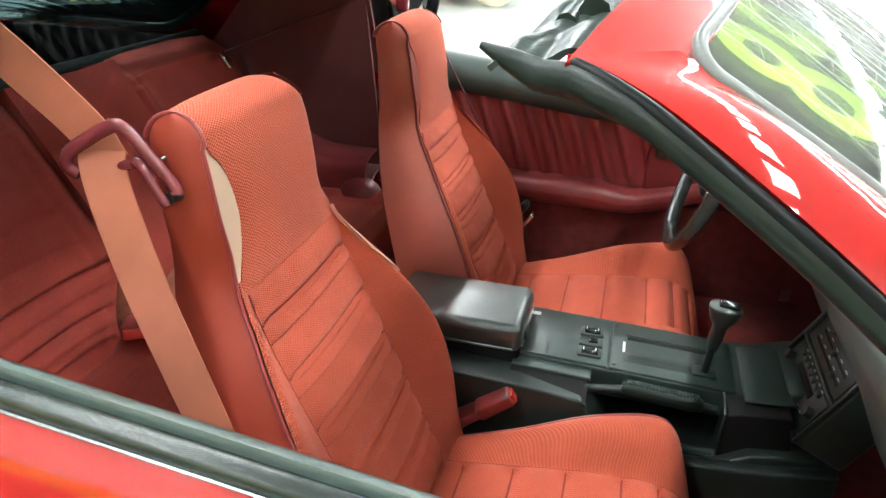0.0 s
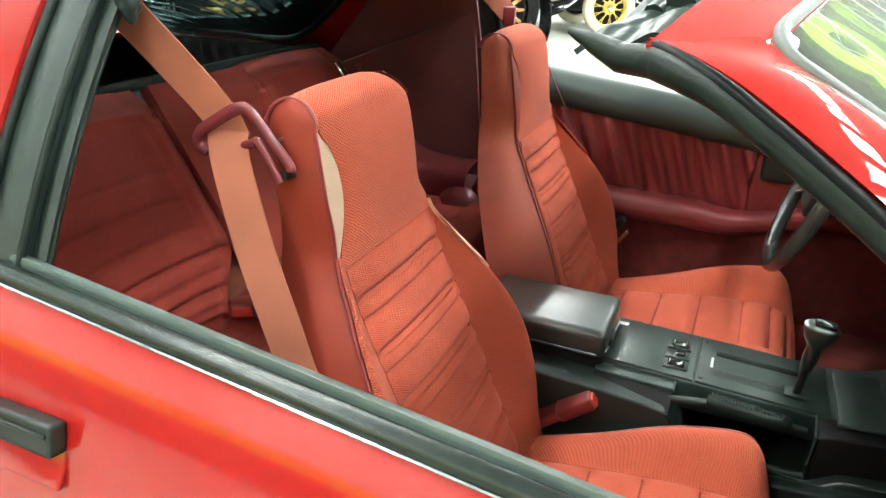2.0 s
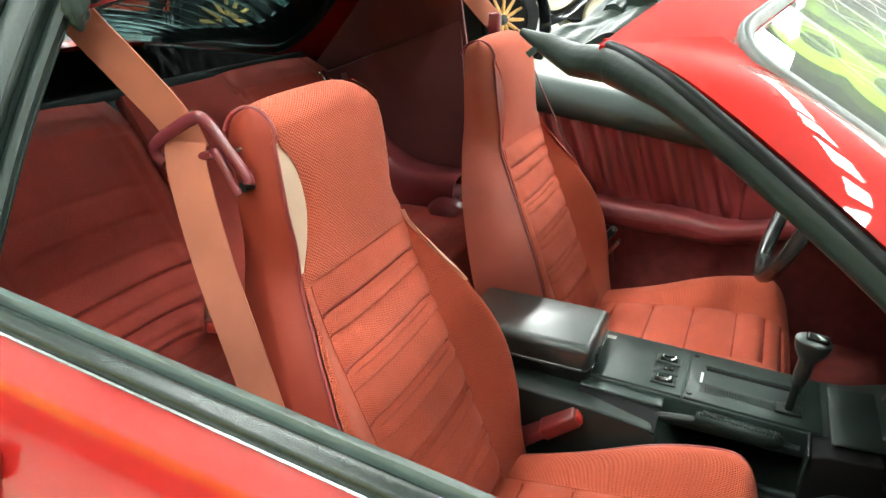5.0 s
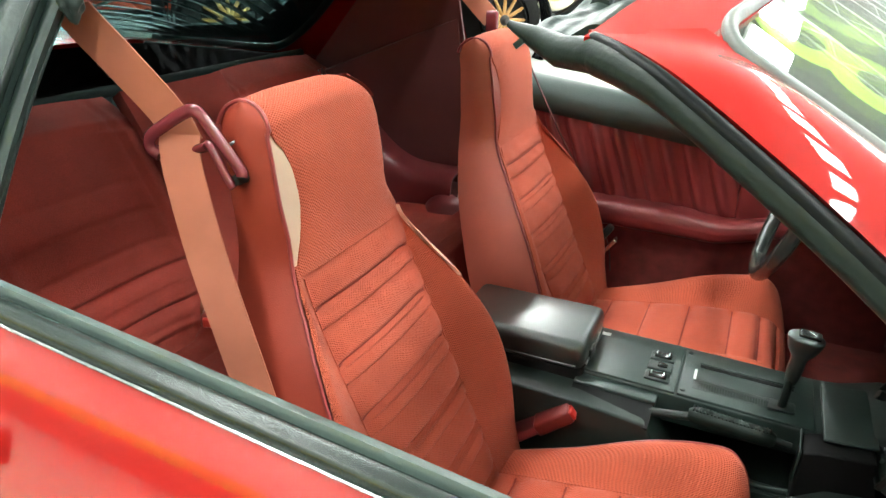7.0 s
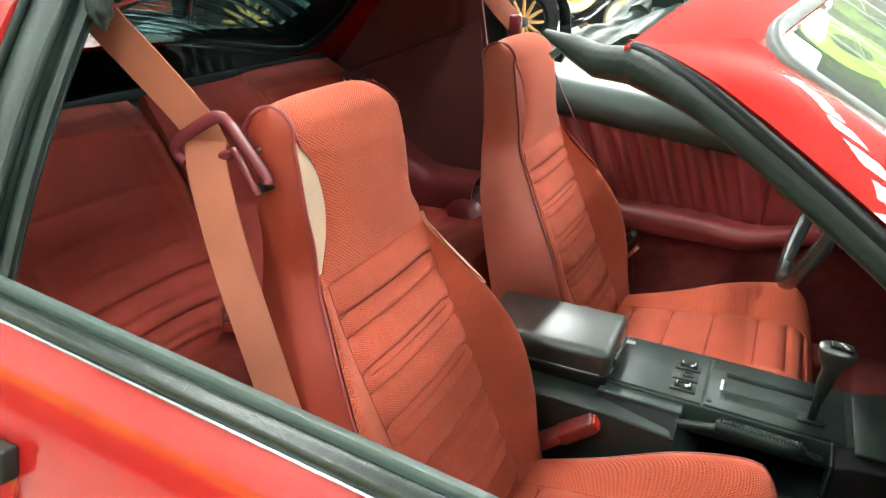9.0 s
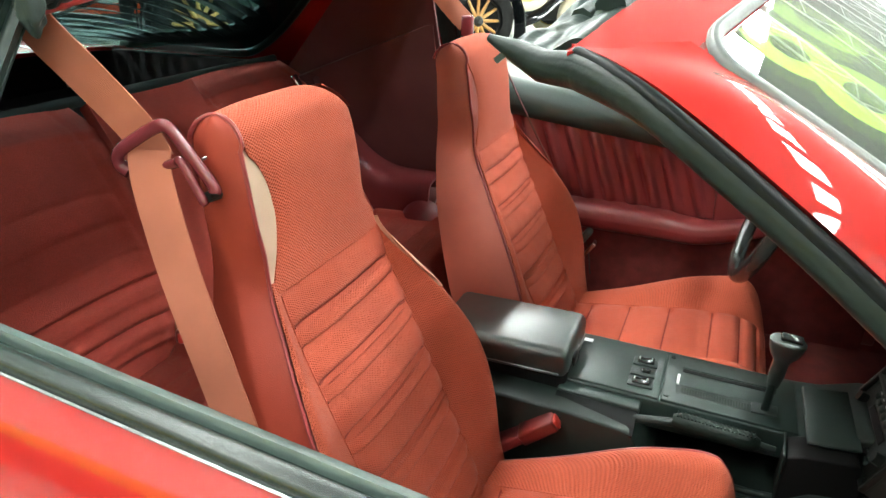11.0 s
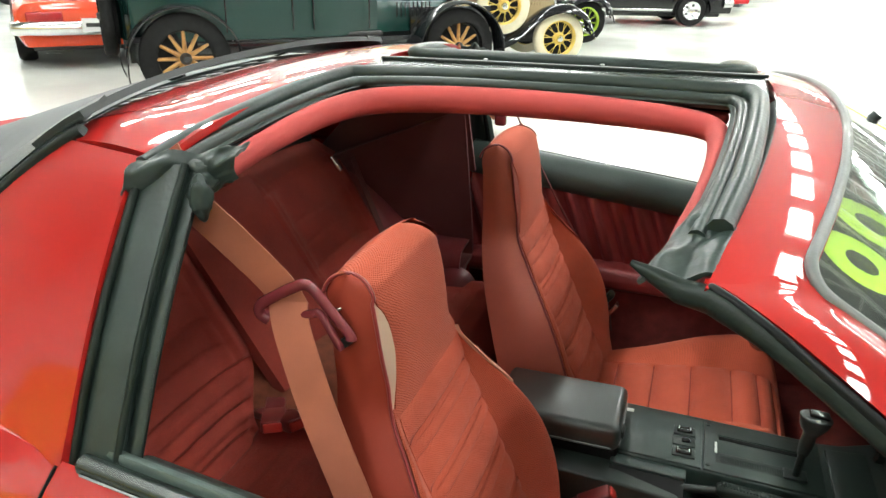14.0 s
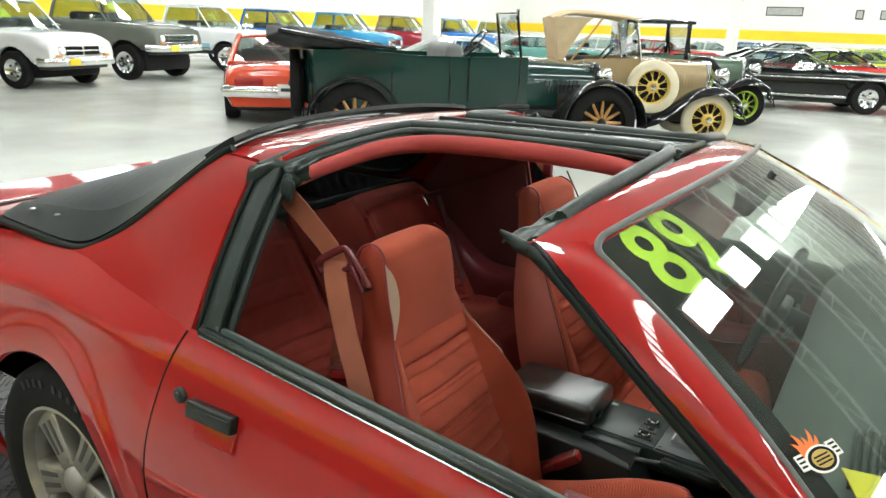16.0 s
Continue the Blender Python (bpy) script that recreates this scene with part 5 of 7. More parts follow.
part("console_spine", prism([(0.28, 0.45), (0.28, 0.518), (0.45, 0.514), (0.70, 0.506), (0.74, 0.510), (0.80, 0.53), (0.86, 0.53), (0.86, 0.45)], "y", CY - 0.068, CY + 0.118, 0.006), SATIN, cn)
part("rear_plate", prism([(0.292, 0.514), (0.292, 0.5215), (0.462, 0.517), (0.462, 0.510)], "y", CY - 0.066, CY + 0.10, 0.002), SATIN, cn)
part("side_plate", prism([(0.285, 0.500), (0.285, 0.5125), (0.435, 0.508), (0.435, 0.495)], "y", CY - 0.100, CY - 0.069, 0.003), SATIN, cn, "satin black side strip")
part("side_bevel", grid(lambda u, v: (lerp(0.285, 0.432, u), CY - lerp(0.098, 0.152, v), lerp(0.508, 0.490, v) - 0.006 * u), 8, 4, 0.006, out=(0.3, -1, 2)), INK, cn)
part("shift_plate", prism([(0.466, 0.509), (0.466, 0.5175), (0.695, 0.5095), (0.695, 0.501)], "y", CY - 0.066, CY + 0.10, 0.002), SATIN, cn)
GLOSSY = material("glossy_black_switch", (0.012, 0.014, 0.013), 0.16, vary=0.1, scale=30)
for k, y in enumerate((-0.032, 0.006, 0.044)):
    p = part("window_switch", box((0.430 - 0.004, CY + y, 0.5195), (0.046, 0.030, 0.005), 0.002), BLACK, cn)
    if k == 1:
        part("rocker", box((0.430, CY + y, 0.5235), (0.018, 0.012, 0.006), 0.002), GLOSSY, p)
    else:
        part("rocker", prism([(0.410, 0.5205), (0.411, 0.5265), (0.420, 0.5245), (0.430, 0.5255), (0.440, 0.5285), (0.443, 0.5205)], "y", CY + y - 0.009, CY + y + 0.009, 0.0015), GLOSSY, p)
        for d in (0.414, 0.437):
            part("switch_mark", box((d, CY + y, 0.5285), (0.002, 0.010, 0.0006)), WHITEINK, p)
for y in (-0.052, 0.088):
    part("plate_screw", moved(lathe([(0.0, 0.003), (0.004, 0.003), (0.0055, 0.0)], 10, "z"), Matrix.Translation((0.474, CY + y, 0.5165))), BLACK, cn)
part("shift_slot", box((0.578, CY + 0.048, 0.5132), (0.165, 0.010, 0.003), m=pose(0, 0, 0, 0, 2, 0)), INK, cn)
part("slot_lip", box((0.578, CY + 0.058, 0.5137), (0.170, 0.004, 0.004), 0.001, m=pose(0, 0, 0, 0, 2, 0)), SATIN, cn)
part("brush_frame", box((0.575, CY - 0.020, 0.5120), (0.172, 0.034, 0.004), 0.001, m=pose(0, 0, 0, 0, 2, 0)), BLACK, cn)
for k in range(32):
    x = 0.50 + 0.0047 * k
    part("brush_tuft", box((x, CY - 0.024, 0.5155 - 0.035 * (x - 0.5)), (0.003, 0.020, 0.003)), RUBBER, cn)
for k in range(6):
    x = 0.552 + 0.020 * k
    part("gear_mark", box((x, CY + 0.018, 0.5158 - 0.035 * (x - 0.49)), (0.004, 0.007, 0.0012)), WHITEINK, cn)
part("emblem_bar", box((0.490, CY + 0.012, 0.5178), (0.005, 0.036, 0.0012)), WHITEINK, cn)
part("selector_cover", box((0.640, CY - 0.022, 0.5135), (0.044, 0.032, 0.006), 0.002), BLACK, cn)
sh = part("shift_lever", tube(path([(0.640, CY - 0.024, 0.513), (0.643, CY - 0.023, 0.565), (0.647, CY - 0.022, 0.610)], 10), 0.0075, 10), BLACK, cn)
KM = Matrix.Translation((0.648, CY - 0.022, 0.610)) @ pose(0, 0, 0, 4, 5, 0)


def knob_skin(u, v):
    """A grip with a flat oval head: round at the foot, wide at the top."""
    a = 2 * math.pi * u
    wide = cr([(0, 0.010), (0.25, 0.013), (0.5, 0.0135), (0.66, 0.023), (0.80, 0.028), (0.92, 0.0265), (1, 0.0001)], v)
    deep = cr([(0, 0.010), (0.25, 0.013), (0.5, 0.0125), (0.66, 0.017), (0.80, 0.0195), (0.92, 0.018), (1, 0.0001)], v)
    z = cr([(0, -0.045), (0.25, -0.02), (0.5, 0.008), (0.68, 0.026), (0.82, 0.042), (0.92, 0.051), (1, 0.053)], v)
    return (wide * math.copysign(abs(math.cos(a))**0.8, math.cos(a)), deep * math.copysign(abs(math.sin(a))**0.8, math.sin(a)), z)


part("shift_knob", moved(grid(knob_skin, 28, 26, wrap=True), KM), LEATHER, sh, "black leather-grained shift grip")
part("shift_button", moved(box((0.004, 0, 0.055), (0.036, 0.020, 0.010), 0.004, 3), KM), GLOSSY, sh)
part("ash_tray_lid", prism([(0.705, 0.510), (0.705, 0.517), (0.735, 0.518), (0.785, 0.524), (0.785, 0.516)], "y", CY - 0.095, CY + 0.085, 0.003), SATIN, cn)
# armrest box and lid
part("armrest_box", box((0.165, CY, 0.500), (0.262, 0.172, 0.06), 0.010), INK, cn)
lid = part("armrest_lid", box((0.163, CY, 0.5515), (0.270, 0.180, 0.060), 0.018, 4), LEATHER, cn, "padded black vinyl armrest lid")
part("lid_seam", tube([(lerp(0.035, 0.283, k / 12), CY - 0.0905, 0.534) for k in range(13)], 0.002, 6), LEATHER, lid)
part("lid_seam", tube([(0.2985, CY + lerp(-0.075, 0.075, k / 8), 0.534) for k in range(9)], 0.002, 6), LEATHER, lid)
part("lid_latch", box((0.300, CY - 0.03, 0.540), (0.008, 0.034, 0.020), 0.003), BLACK, lid)
part("corner_label", box((0.306, CY + 0.082, 0.5215), (0.018, 0.012, 0.001)), WHITEINK, cn)
# handbrake in its side well
hb = part("handbrake", tube(path([(0.405, CY - 0.108, 0.488), (0.47, CY - 0.106, 0.497), (0.51, CY - 0.105, 0.503)], 8), 0.008, 10), BLACK, cn, "black handbrake lever")
part("handbrake_grip", tube([(lerp(0.492, 0.635, k / 14), CY - 0.105, lerp(0.506, 0.496, k / 14)) for k in range(15)], [0.010, 0.0155] + [0.0165] * 11 + [0.0155, 0.010], 12), RUBBER, hb)
for k in range(22):
    x = 0.50 + 0.006 * k
    part("grip_rib", box((x, CY - 0.105, lerp(0.506, 0.496, (x - 0.492) / 0.143) + 0.0150), (0.003, 0.016, 0.003), 0.001), RUBBER, hb)
part("handbrake_tip", tube([(0.633, CY - 0.105, 0.496), (0.66, CY - 0.105, 0.493)], 0.006, 10), BLACK, hb)
part("well_rim", tube(path([(0.44, CY - 0.148, 0.446), (0.52, CY - 0.149, 0.438), (0.62, CY - 0.149, 0.430), (0.665, CY - 0.149, 0.432)], 12), 0.006, 8), SATIN, cn)
part("well_front", prism([(0.672, 0.40), (0.676, 0.500), (0.70, 0.508), (0.78, 0.515), (0.80, 0.40)], "y", CY - 0.128, CY - 0.066, 0.004), INK, cn)
part("well_edge", tube([(0.674, CY - 0.068, 0.507), (0.672, CY - 0.128, 0.501), (0.668, CY - 0.132, 0.445)], 0.0022, 6), SATIN, cn)
# pedals
for y, w in ((0.30, 0.12), (0.46, 0.055), (-0.24, 0.05)):
    if y > 0:
        pd = part("pedal", box((0.98, y, 0.42), (0.02, w, 0.09), 0.006, m=pose(0, 0, 0, 0, -30, 0)), RUBBER, car)

# ---- writing and stickers on the windscreen ----
def glass_point(a, b, lift):
    """The windscreen's own coordinates: a across from the passenger's edge, b down from the header, both 0 to 1."""
    return on_screen(a, b, lift)


def windscreen_text(body, size, a0, b0, turn, name, mat, parent, lift, fat=0.0, lean=0.0, narrow=0.62):
    """Lettering bent to the glass. size: the height in shares of the glass's width."""
    cu = bpy.data.curves.new("lettering", "FONT")
    cu.body, cu.size, cu.align_x, cu.align_y, cu.offset, cu.shear = body, 1.0, "CENTER", "CENTER", fat, lean
    ob = bpy.data.objects.new("lettering", cu)
    scene.collection.objects.link(ob)
    dg = bpy.context.evaluated_depsgraph_get()
    me = bpy.data.meshes.new_from_object(ob.evaluated_get(dg))
    bpy.data.objects.remove(ob)
    bm = bmesh.new()
    bm.from_mesh(me)
    bpy.data.meshes.remove(me)
    bmesh.ops.triangulate(bm, faces=bm.faces[:])
    for axis in ((1, 0, 0), (0, 1, 0)):
        for k in range(-9, 10):
            bmesh.ops.bisect_plane(bm, geom=bm.verts[:] + bm.edges[:] + bm.faces[:], plane_co=Vector(axis) * 0.05 * k, plane_no=axis)
    c, sn = math.cos(math.radians(turn)), math.sin(math.radians(turn))
    for v in bm.verts:
        x, y = (v.co.x * c - v.co.y * sn) * size, (v.co.x * sn + v.co.y * c) * size
        v.co = glass_point(a0 + x * narrow, b0 - y * 1.9, lift)
    return part(name, bm, mat, parent, flat=True)


yr = thing("windscreen_number", tuple(glass_point(0.2, 0.2, 0.004)), "lime green 89 price-year sticker on the windscreen", "sticker")
for ch, a, b in (("8", 0.069, 0.144), ("9", 0.133, 0.138)):
    windscreen_text(ch, 0.186, a, b, 0, "digit", LIME, yr, -0.0048, 0.02)
    windscreen_text(ch, 0.186, a + 0.004, b + 0.004, 0, "digit_shadow", INK, yr, -0.0056, 0.05)
part("backing", grid(lambda u, v: glass_point(lerp(0.026, 0.175, u), lerp(0.008, 0.288, v), -0.0068), 24, 24, 0.0004), INK, yr, "black backing film")

st = thing("round_sticker", tuple(glass_point(0.05, 0.70, 0.004)), "round badge sticker with orange flames", "sticker")
A0, B0 = 0.034, 0.722


BS = 0.48


def badge(r0, r1, mat, name, lift, n=28):
    def fn(u, v):
        a = 2 * math.pi * u
        r = lerp(r0, r1, v) * BS
        return glass_point(A0 + r * math.cos(a), B0 + 1.9 * r * math.sin(a), lift)
    return part(name, grid(fn, n, 2, 0.0004, wrap=True), mat, st)


STW = material("sticker_white", (0.75, 0.75, 0.72), 0.4)
FLAME = material("flame_orange", (0.75, 0.16, 0.02), 0.4)
badge(0.0005, 0.034, STW, "badge_rim", 0.0018)
badge(0.0005, 0.029, INK, "badge_face", 0.0023)
badge(0.0005, 0.022, material("badge_gold", (0.45, 0.30, 0.05), 0.4), "badge_centre", 0.0028)
for k in range(3):
    part("badge_bar", grid(lambda u, v: glass_point(A0 + BS * lerp(-0.016, 0.016, u), B0 + 1.9 * BS * (-0.010 + 0.009 * k + 0.004 * v), 0.0033), 4, 1, 0.0003), INK, st)
for k in range(5):
    a = math.radians(-118 + 13 * k)
    def tongue(u, v):
        r = BS * lerp(0.020, 0.064 + 0.016 * (k % 2), v)
        b = a + 0.35 * math.sin(2.5 * v) * 0.5
        w = 0.016 * BS * (1 - v)**0.7
        return glass_point(A0 - 0.006 + r * math.cos(b) - w * (u - 0.5) * math.sin(b), B0 + 1.9 * (r * math.sin(b) + w * (u - 0.5) * math.cos(b)), 0.0014)
    part("flame", grid(tongue, 2, 8, 0.0003), FLAME, st)
for s in (-1, 1):
    part("sticker_panel", grid(lambda u, v: glass_point(A0 + BS * s * lerp(0.026, 0.048, u), B0 + 1.9 * BS * lerp(-0.030, 0.010, v), 0.0010), 3, 3, 0.0003), STW, st)
    for k in range(3):
        part("panel_check", grid(lambda u, v: glass_point(A0 + BS * s * lerp(0.030, 0.045, u), B0 + 1.9 * BS * (-0.024 + 0.011 * k + 0.005 * v), 0.0015), 2, 1, 0.0003), INK, st)
tag = thing("price_tag", (0.90, -0.56, 0.888), "bright yellow paper tag on the dashboard", "tag")
part("paper", box((0.905, -0.585, 0.895), (0.055, 0.08, 0.002), m=pose(0, 0, 0, 0, 6, 20)), material("tag_yellow", (0.85, 0.72, 0.02), 0.6), tag)

# ---- the mirror on the windscreen ----
mirror_t = thing("interior_mirror", (0.60, 0.0, 1.19), "black interior rear-view mirror on the windscreen", "mirror")
part("mirror_housing", box((0.60, 0.0, 1.185), (0.035, 0.24, 0.06), 0.014), BLACK, mirror_t)
part("mirror_face", box((0.581, 0.0, 1.185), (0.003, 0.22, 0.045), 0.001), CHROME, mirror_t)
part("mirror_stalk", tube([(0.61, 0.0, 1.205), (0.635, 0.0, 1.238)], 0.009, 8), BLACK, mirror_t)

# the car stands a degree nose-high
RAKE = Matrix(((0.99985, 0, -0.0175, 0), (0, 1, 0, 0), (0.0175, 0, 0.99985, 0), (0, 0, 0, 1)))
for ob in list(scene.objects):
    if ob.parent is None and ob.type == "EMPTY" and ob["category"] not in ("ceiling light", "truss"):
        ob.matrix_basis = RAKE @ ob.matrix_basis

# ---- black tile mat under the car ----
TILE = 0.30
mat_t = thing("floor_mat", (-0.5, 0.0, 0.0), "black diamond-ribbed interlocking floor tiles under the car", "mat")


def tile_mesh():
    bm = box((0, 0, 0.006), (TILE - 0.003, TILE - 0.003, 0.012))
    for q in range(4):
        for k in range(1, 7):
            d = 0.145 * k / 7
            bm2 = box((0, 0, 0), (1.38 * (0.145 - abs(0.0)) * (1 - k / 7.5), 0.006, 0.005))
            sx, sy = (1, 1) if q == 0 else (-1, 1) if q == 1 else (-1, -1) if q == 2 else (1, -1)
            m = Matrix.Translation((sx * d * 0.72 + sx * 0.018, sy * d * 0.72 + sy * 0.018, 0.0145)) @ pose(0, 0, 0, 0, 0, -45 * sx * sy)
            join(bm, moved(bm2, m))
    return bm


first_tile = part("tile", tile_mesh(), MATM, mat_t, local=True, flat=True)
tx0, ty0 = -2.85, -1.35
first_tile.location = (tx0 + 0.5, ty0, 0.0)
for i in range(18):
    for j in range(9):
        if i or j:
            o = new("tile", first_tile.data)
            o.parent = mat_t
            o.location = (tx0 + 0.5 + TILE * i, ty0 + TILE * j, 0)

# ---- parked vehicles ----
GLASSY = PANE
TRIM = material("dark_trim", (0.03, 0.03, 0.03), 0.5)
LENS = material("amber_lens", (0.7, 0.25, 0.03), 0.3)
REDLENS = material("red_lens", (0.35, 0.02, 0.02), 0.25)
SHEET = material("lime_sheet", (0.60, 0.75, 0.05), 0.6)
LAMPGLASS = material("headlamp_glass", (0.8, 0.82, 0.82), 0.15, vary=0.03)
WOOD = material("varnished_wood_spoke", (0.42, 0.22, 0.07), 0.4, vary=0.2, scale=20)
CREAMP = material("cream_wire_paint", (0.72, 0.52, 0.12), 0.4)
WHITEWALL = material("whitewall_rubber", (0.68, 0.62, 0.45), 0.6, vary=0.06)
PLATE = material("plate_white", (0.7, 0.7, 0.68), 0.5)


def paint(name, c, rough=0.25):
    return material(name, c, rough, vary=0.05, scale=1.5, coat=0.8, spec=0.12)


def far_wheel(parent, x, y, r, side, tyre=TYRE, rim=CHROME, width=0.2, face=0.6, style="disc"):
    M = Matrix.Translation((x, y, r)) @ Matrix.Scale(side, 4, (0, 1, 0))
    h = width / 2
    f = r * face
    w = part("wheel", moved(lathe([(f, -h * 0.8), (f + 0.01, -h), (r * 0.93, -h), (r, -h * 0.6), (r, h * 0.6), (r * 0.93, h), (f, h)], 32), M), tyre, parent, local=True)
    if style == "disc":
        part("rim", moved(lathe([(0.0, h * 0.55), (f * 0.25, h * 0.6), (f * 0.35, h * 0.35), (f * 0.8, h * 0.5), (f, h * 0.9), (f, 0)], 28), M), rim, w, local=True)
        for k in range(5):
            a = 2 * math.pi * k / 5
            part("rim_slot", moved(box((0.58 * f * math.cos(a), h * 0.44, 0.58 * f * math.sin(a)), (f * 0.26, 0.02, f * 0.26), 0.01), M), TRIM, w, local=True)
    else:
        # black disc added for the underbody shade seen between the spokes
        part("spoke_shade_disc", moved(lathe([(0.0, -h * 0.4), (f * 0.94, -h * 0.4), (f * 0.94, -h * 1.5), (0.0, -h * 1.5)], 28), M), TYRE, w, local=True)
    if style == "wood":
        part("felloe", moved(tube([(f * 0.97 * math.cos(2 * math.pi * k / 32), 0, f * 0.97 * math.sin(2 * math.pi * k / 32)) for k in range(32)], 0.022, 8, closed=True), M), TYRE, w, local=True)
        for k in range(12):
            a = 2 * math.pi * k / 12
            part("wood_spoke", moved(tube([(0.04 * math.cos(a), 0.0, 0.04 * math.sin(a)), (f * 0.95 * math.cos(a), 0.0, f * 0.95 * math.sin(a))], [0.024, 0.017], 8), M), WOOD, w, local=True)
        part("hub", moved(lathe([(0.0, 0.09), (0.03, 0.085), (0.045, 0.05), (0.06, 0.03), (0.06, -0.03)], 20), M), TRIM, w, local=True)
    elif style == "wire":
        part("rim", moved(lathe([(f, 0.05), (f * 0.9, 0.03), (f * 0.9, -0.03), (f, -0.05)], 32), M), rim, w, local=True)
        for k in range(20):
            a, b = 2 * math.pi * k / 20, 2 * math.pi * (k + (0.8 if k % 2 else -0.8)) / 20
            part("wire_spoke", moved(tube([(0.3 * f * math.cos(a), 0.055, 0.3 * f * math.sin(a)), (0.92 * f * math.cos(b), 0.0, 0.92 * f * math.sin(b))], 0.006, 5), M), rim, w, local=True)
        part("hub", moved(lathe([(0.0, 0.075), (0.3 * f, 0.06), (0.36 * f, 0.03), (0.3 * f, -0.03)], 24), M), rim, w, local=True)
        part("hub_cap", moved(lathe([(0.0, 0.105), (0.04, 0.10), (0.05, 0.075)], 20), M), CHROME, w, local=True)
    return w


def shell_body(top, wide, low, arches, W, crown):
    """A rounded car body: top and wide are tables along x, arches the wheel openings (x, z, radius)."""
    xr, xf = top[0][0], top[-1][0]
    def skin(u, v):
        x = lerp(xr, xf, 0.5 - 0.5 * math.cos(math.pi * u) if u < 0.06 or u > 0.94 else u)
        a = 2 * v - 1
        q, w, zt = abs(a), W * cr(wide, x), cr(top, x)
        y = w * cr([(0, 0), (0.3, 0.62), (0.44, 0.86), (0.50, 0.93), (0.57, 0.975), (0.72, 1.0), (0.88, 0.985), (1, 0.93)], q)
        z = cr([(0, zt + crown), (0.3, zt + 0.7 * crown), (0.44, zt), (0.50, zt - 0.025), (0.57, zt - 0.08), (0.72, lerp(zt, low, 0.42)), (0.88, lerp(zt, low, 0.8)), (1, low)], q)
        for cx, cz, r in arches:
            if q > 0.5:
                d = math.hypot(x - cx, z - cz)
                y += 0.022 * math.exp(-((d - r) / 0.05)**2)
                if abs(x - cx) < r:
                    z = max(z, cz + math.sqrt(r * r - (x - cx)**2))
        return (x, math.copysign(y, a) if a else 0.0, z)
    bm = grid(skin, 96, 44)
    bm.verts.ensure_lookup_table()
    n = 45
    bm.faces.new([bm.verts[k] for k in range(n)])
    bm.faces.new([bm.verts[96 * n + k] for k in range(n)][::-1])
    return bm


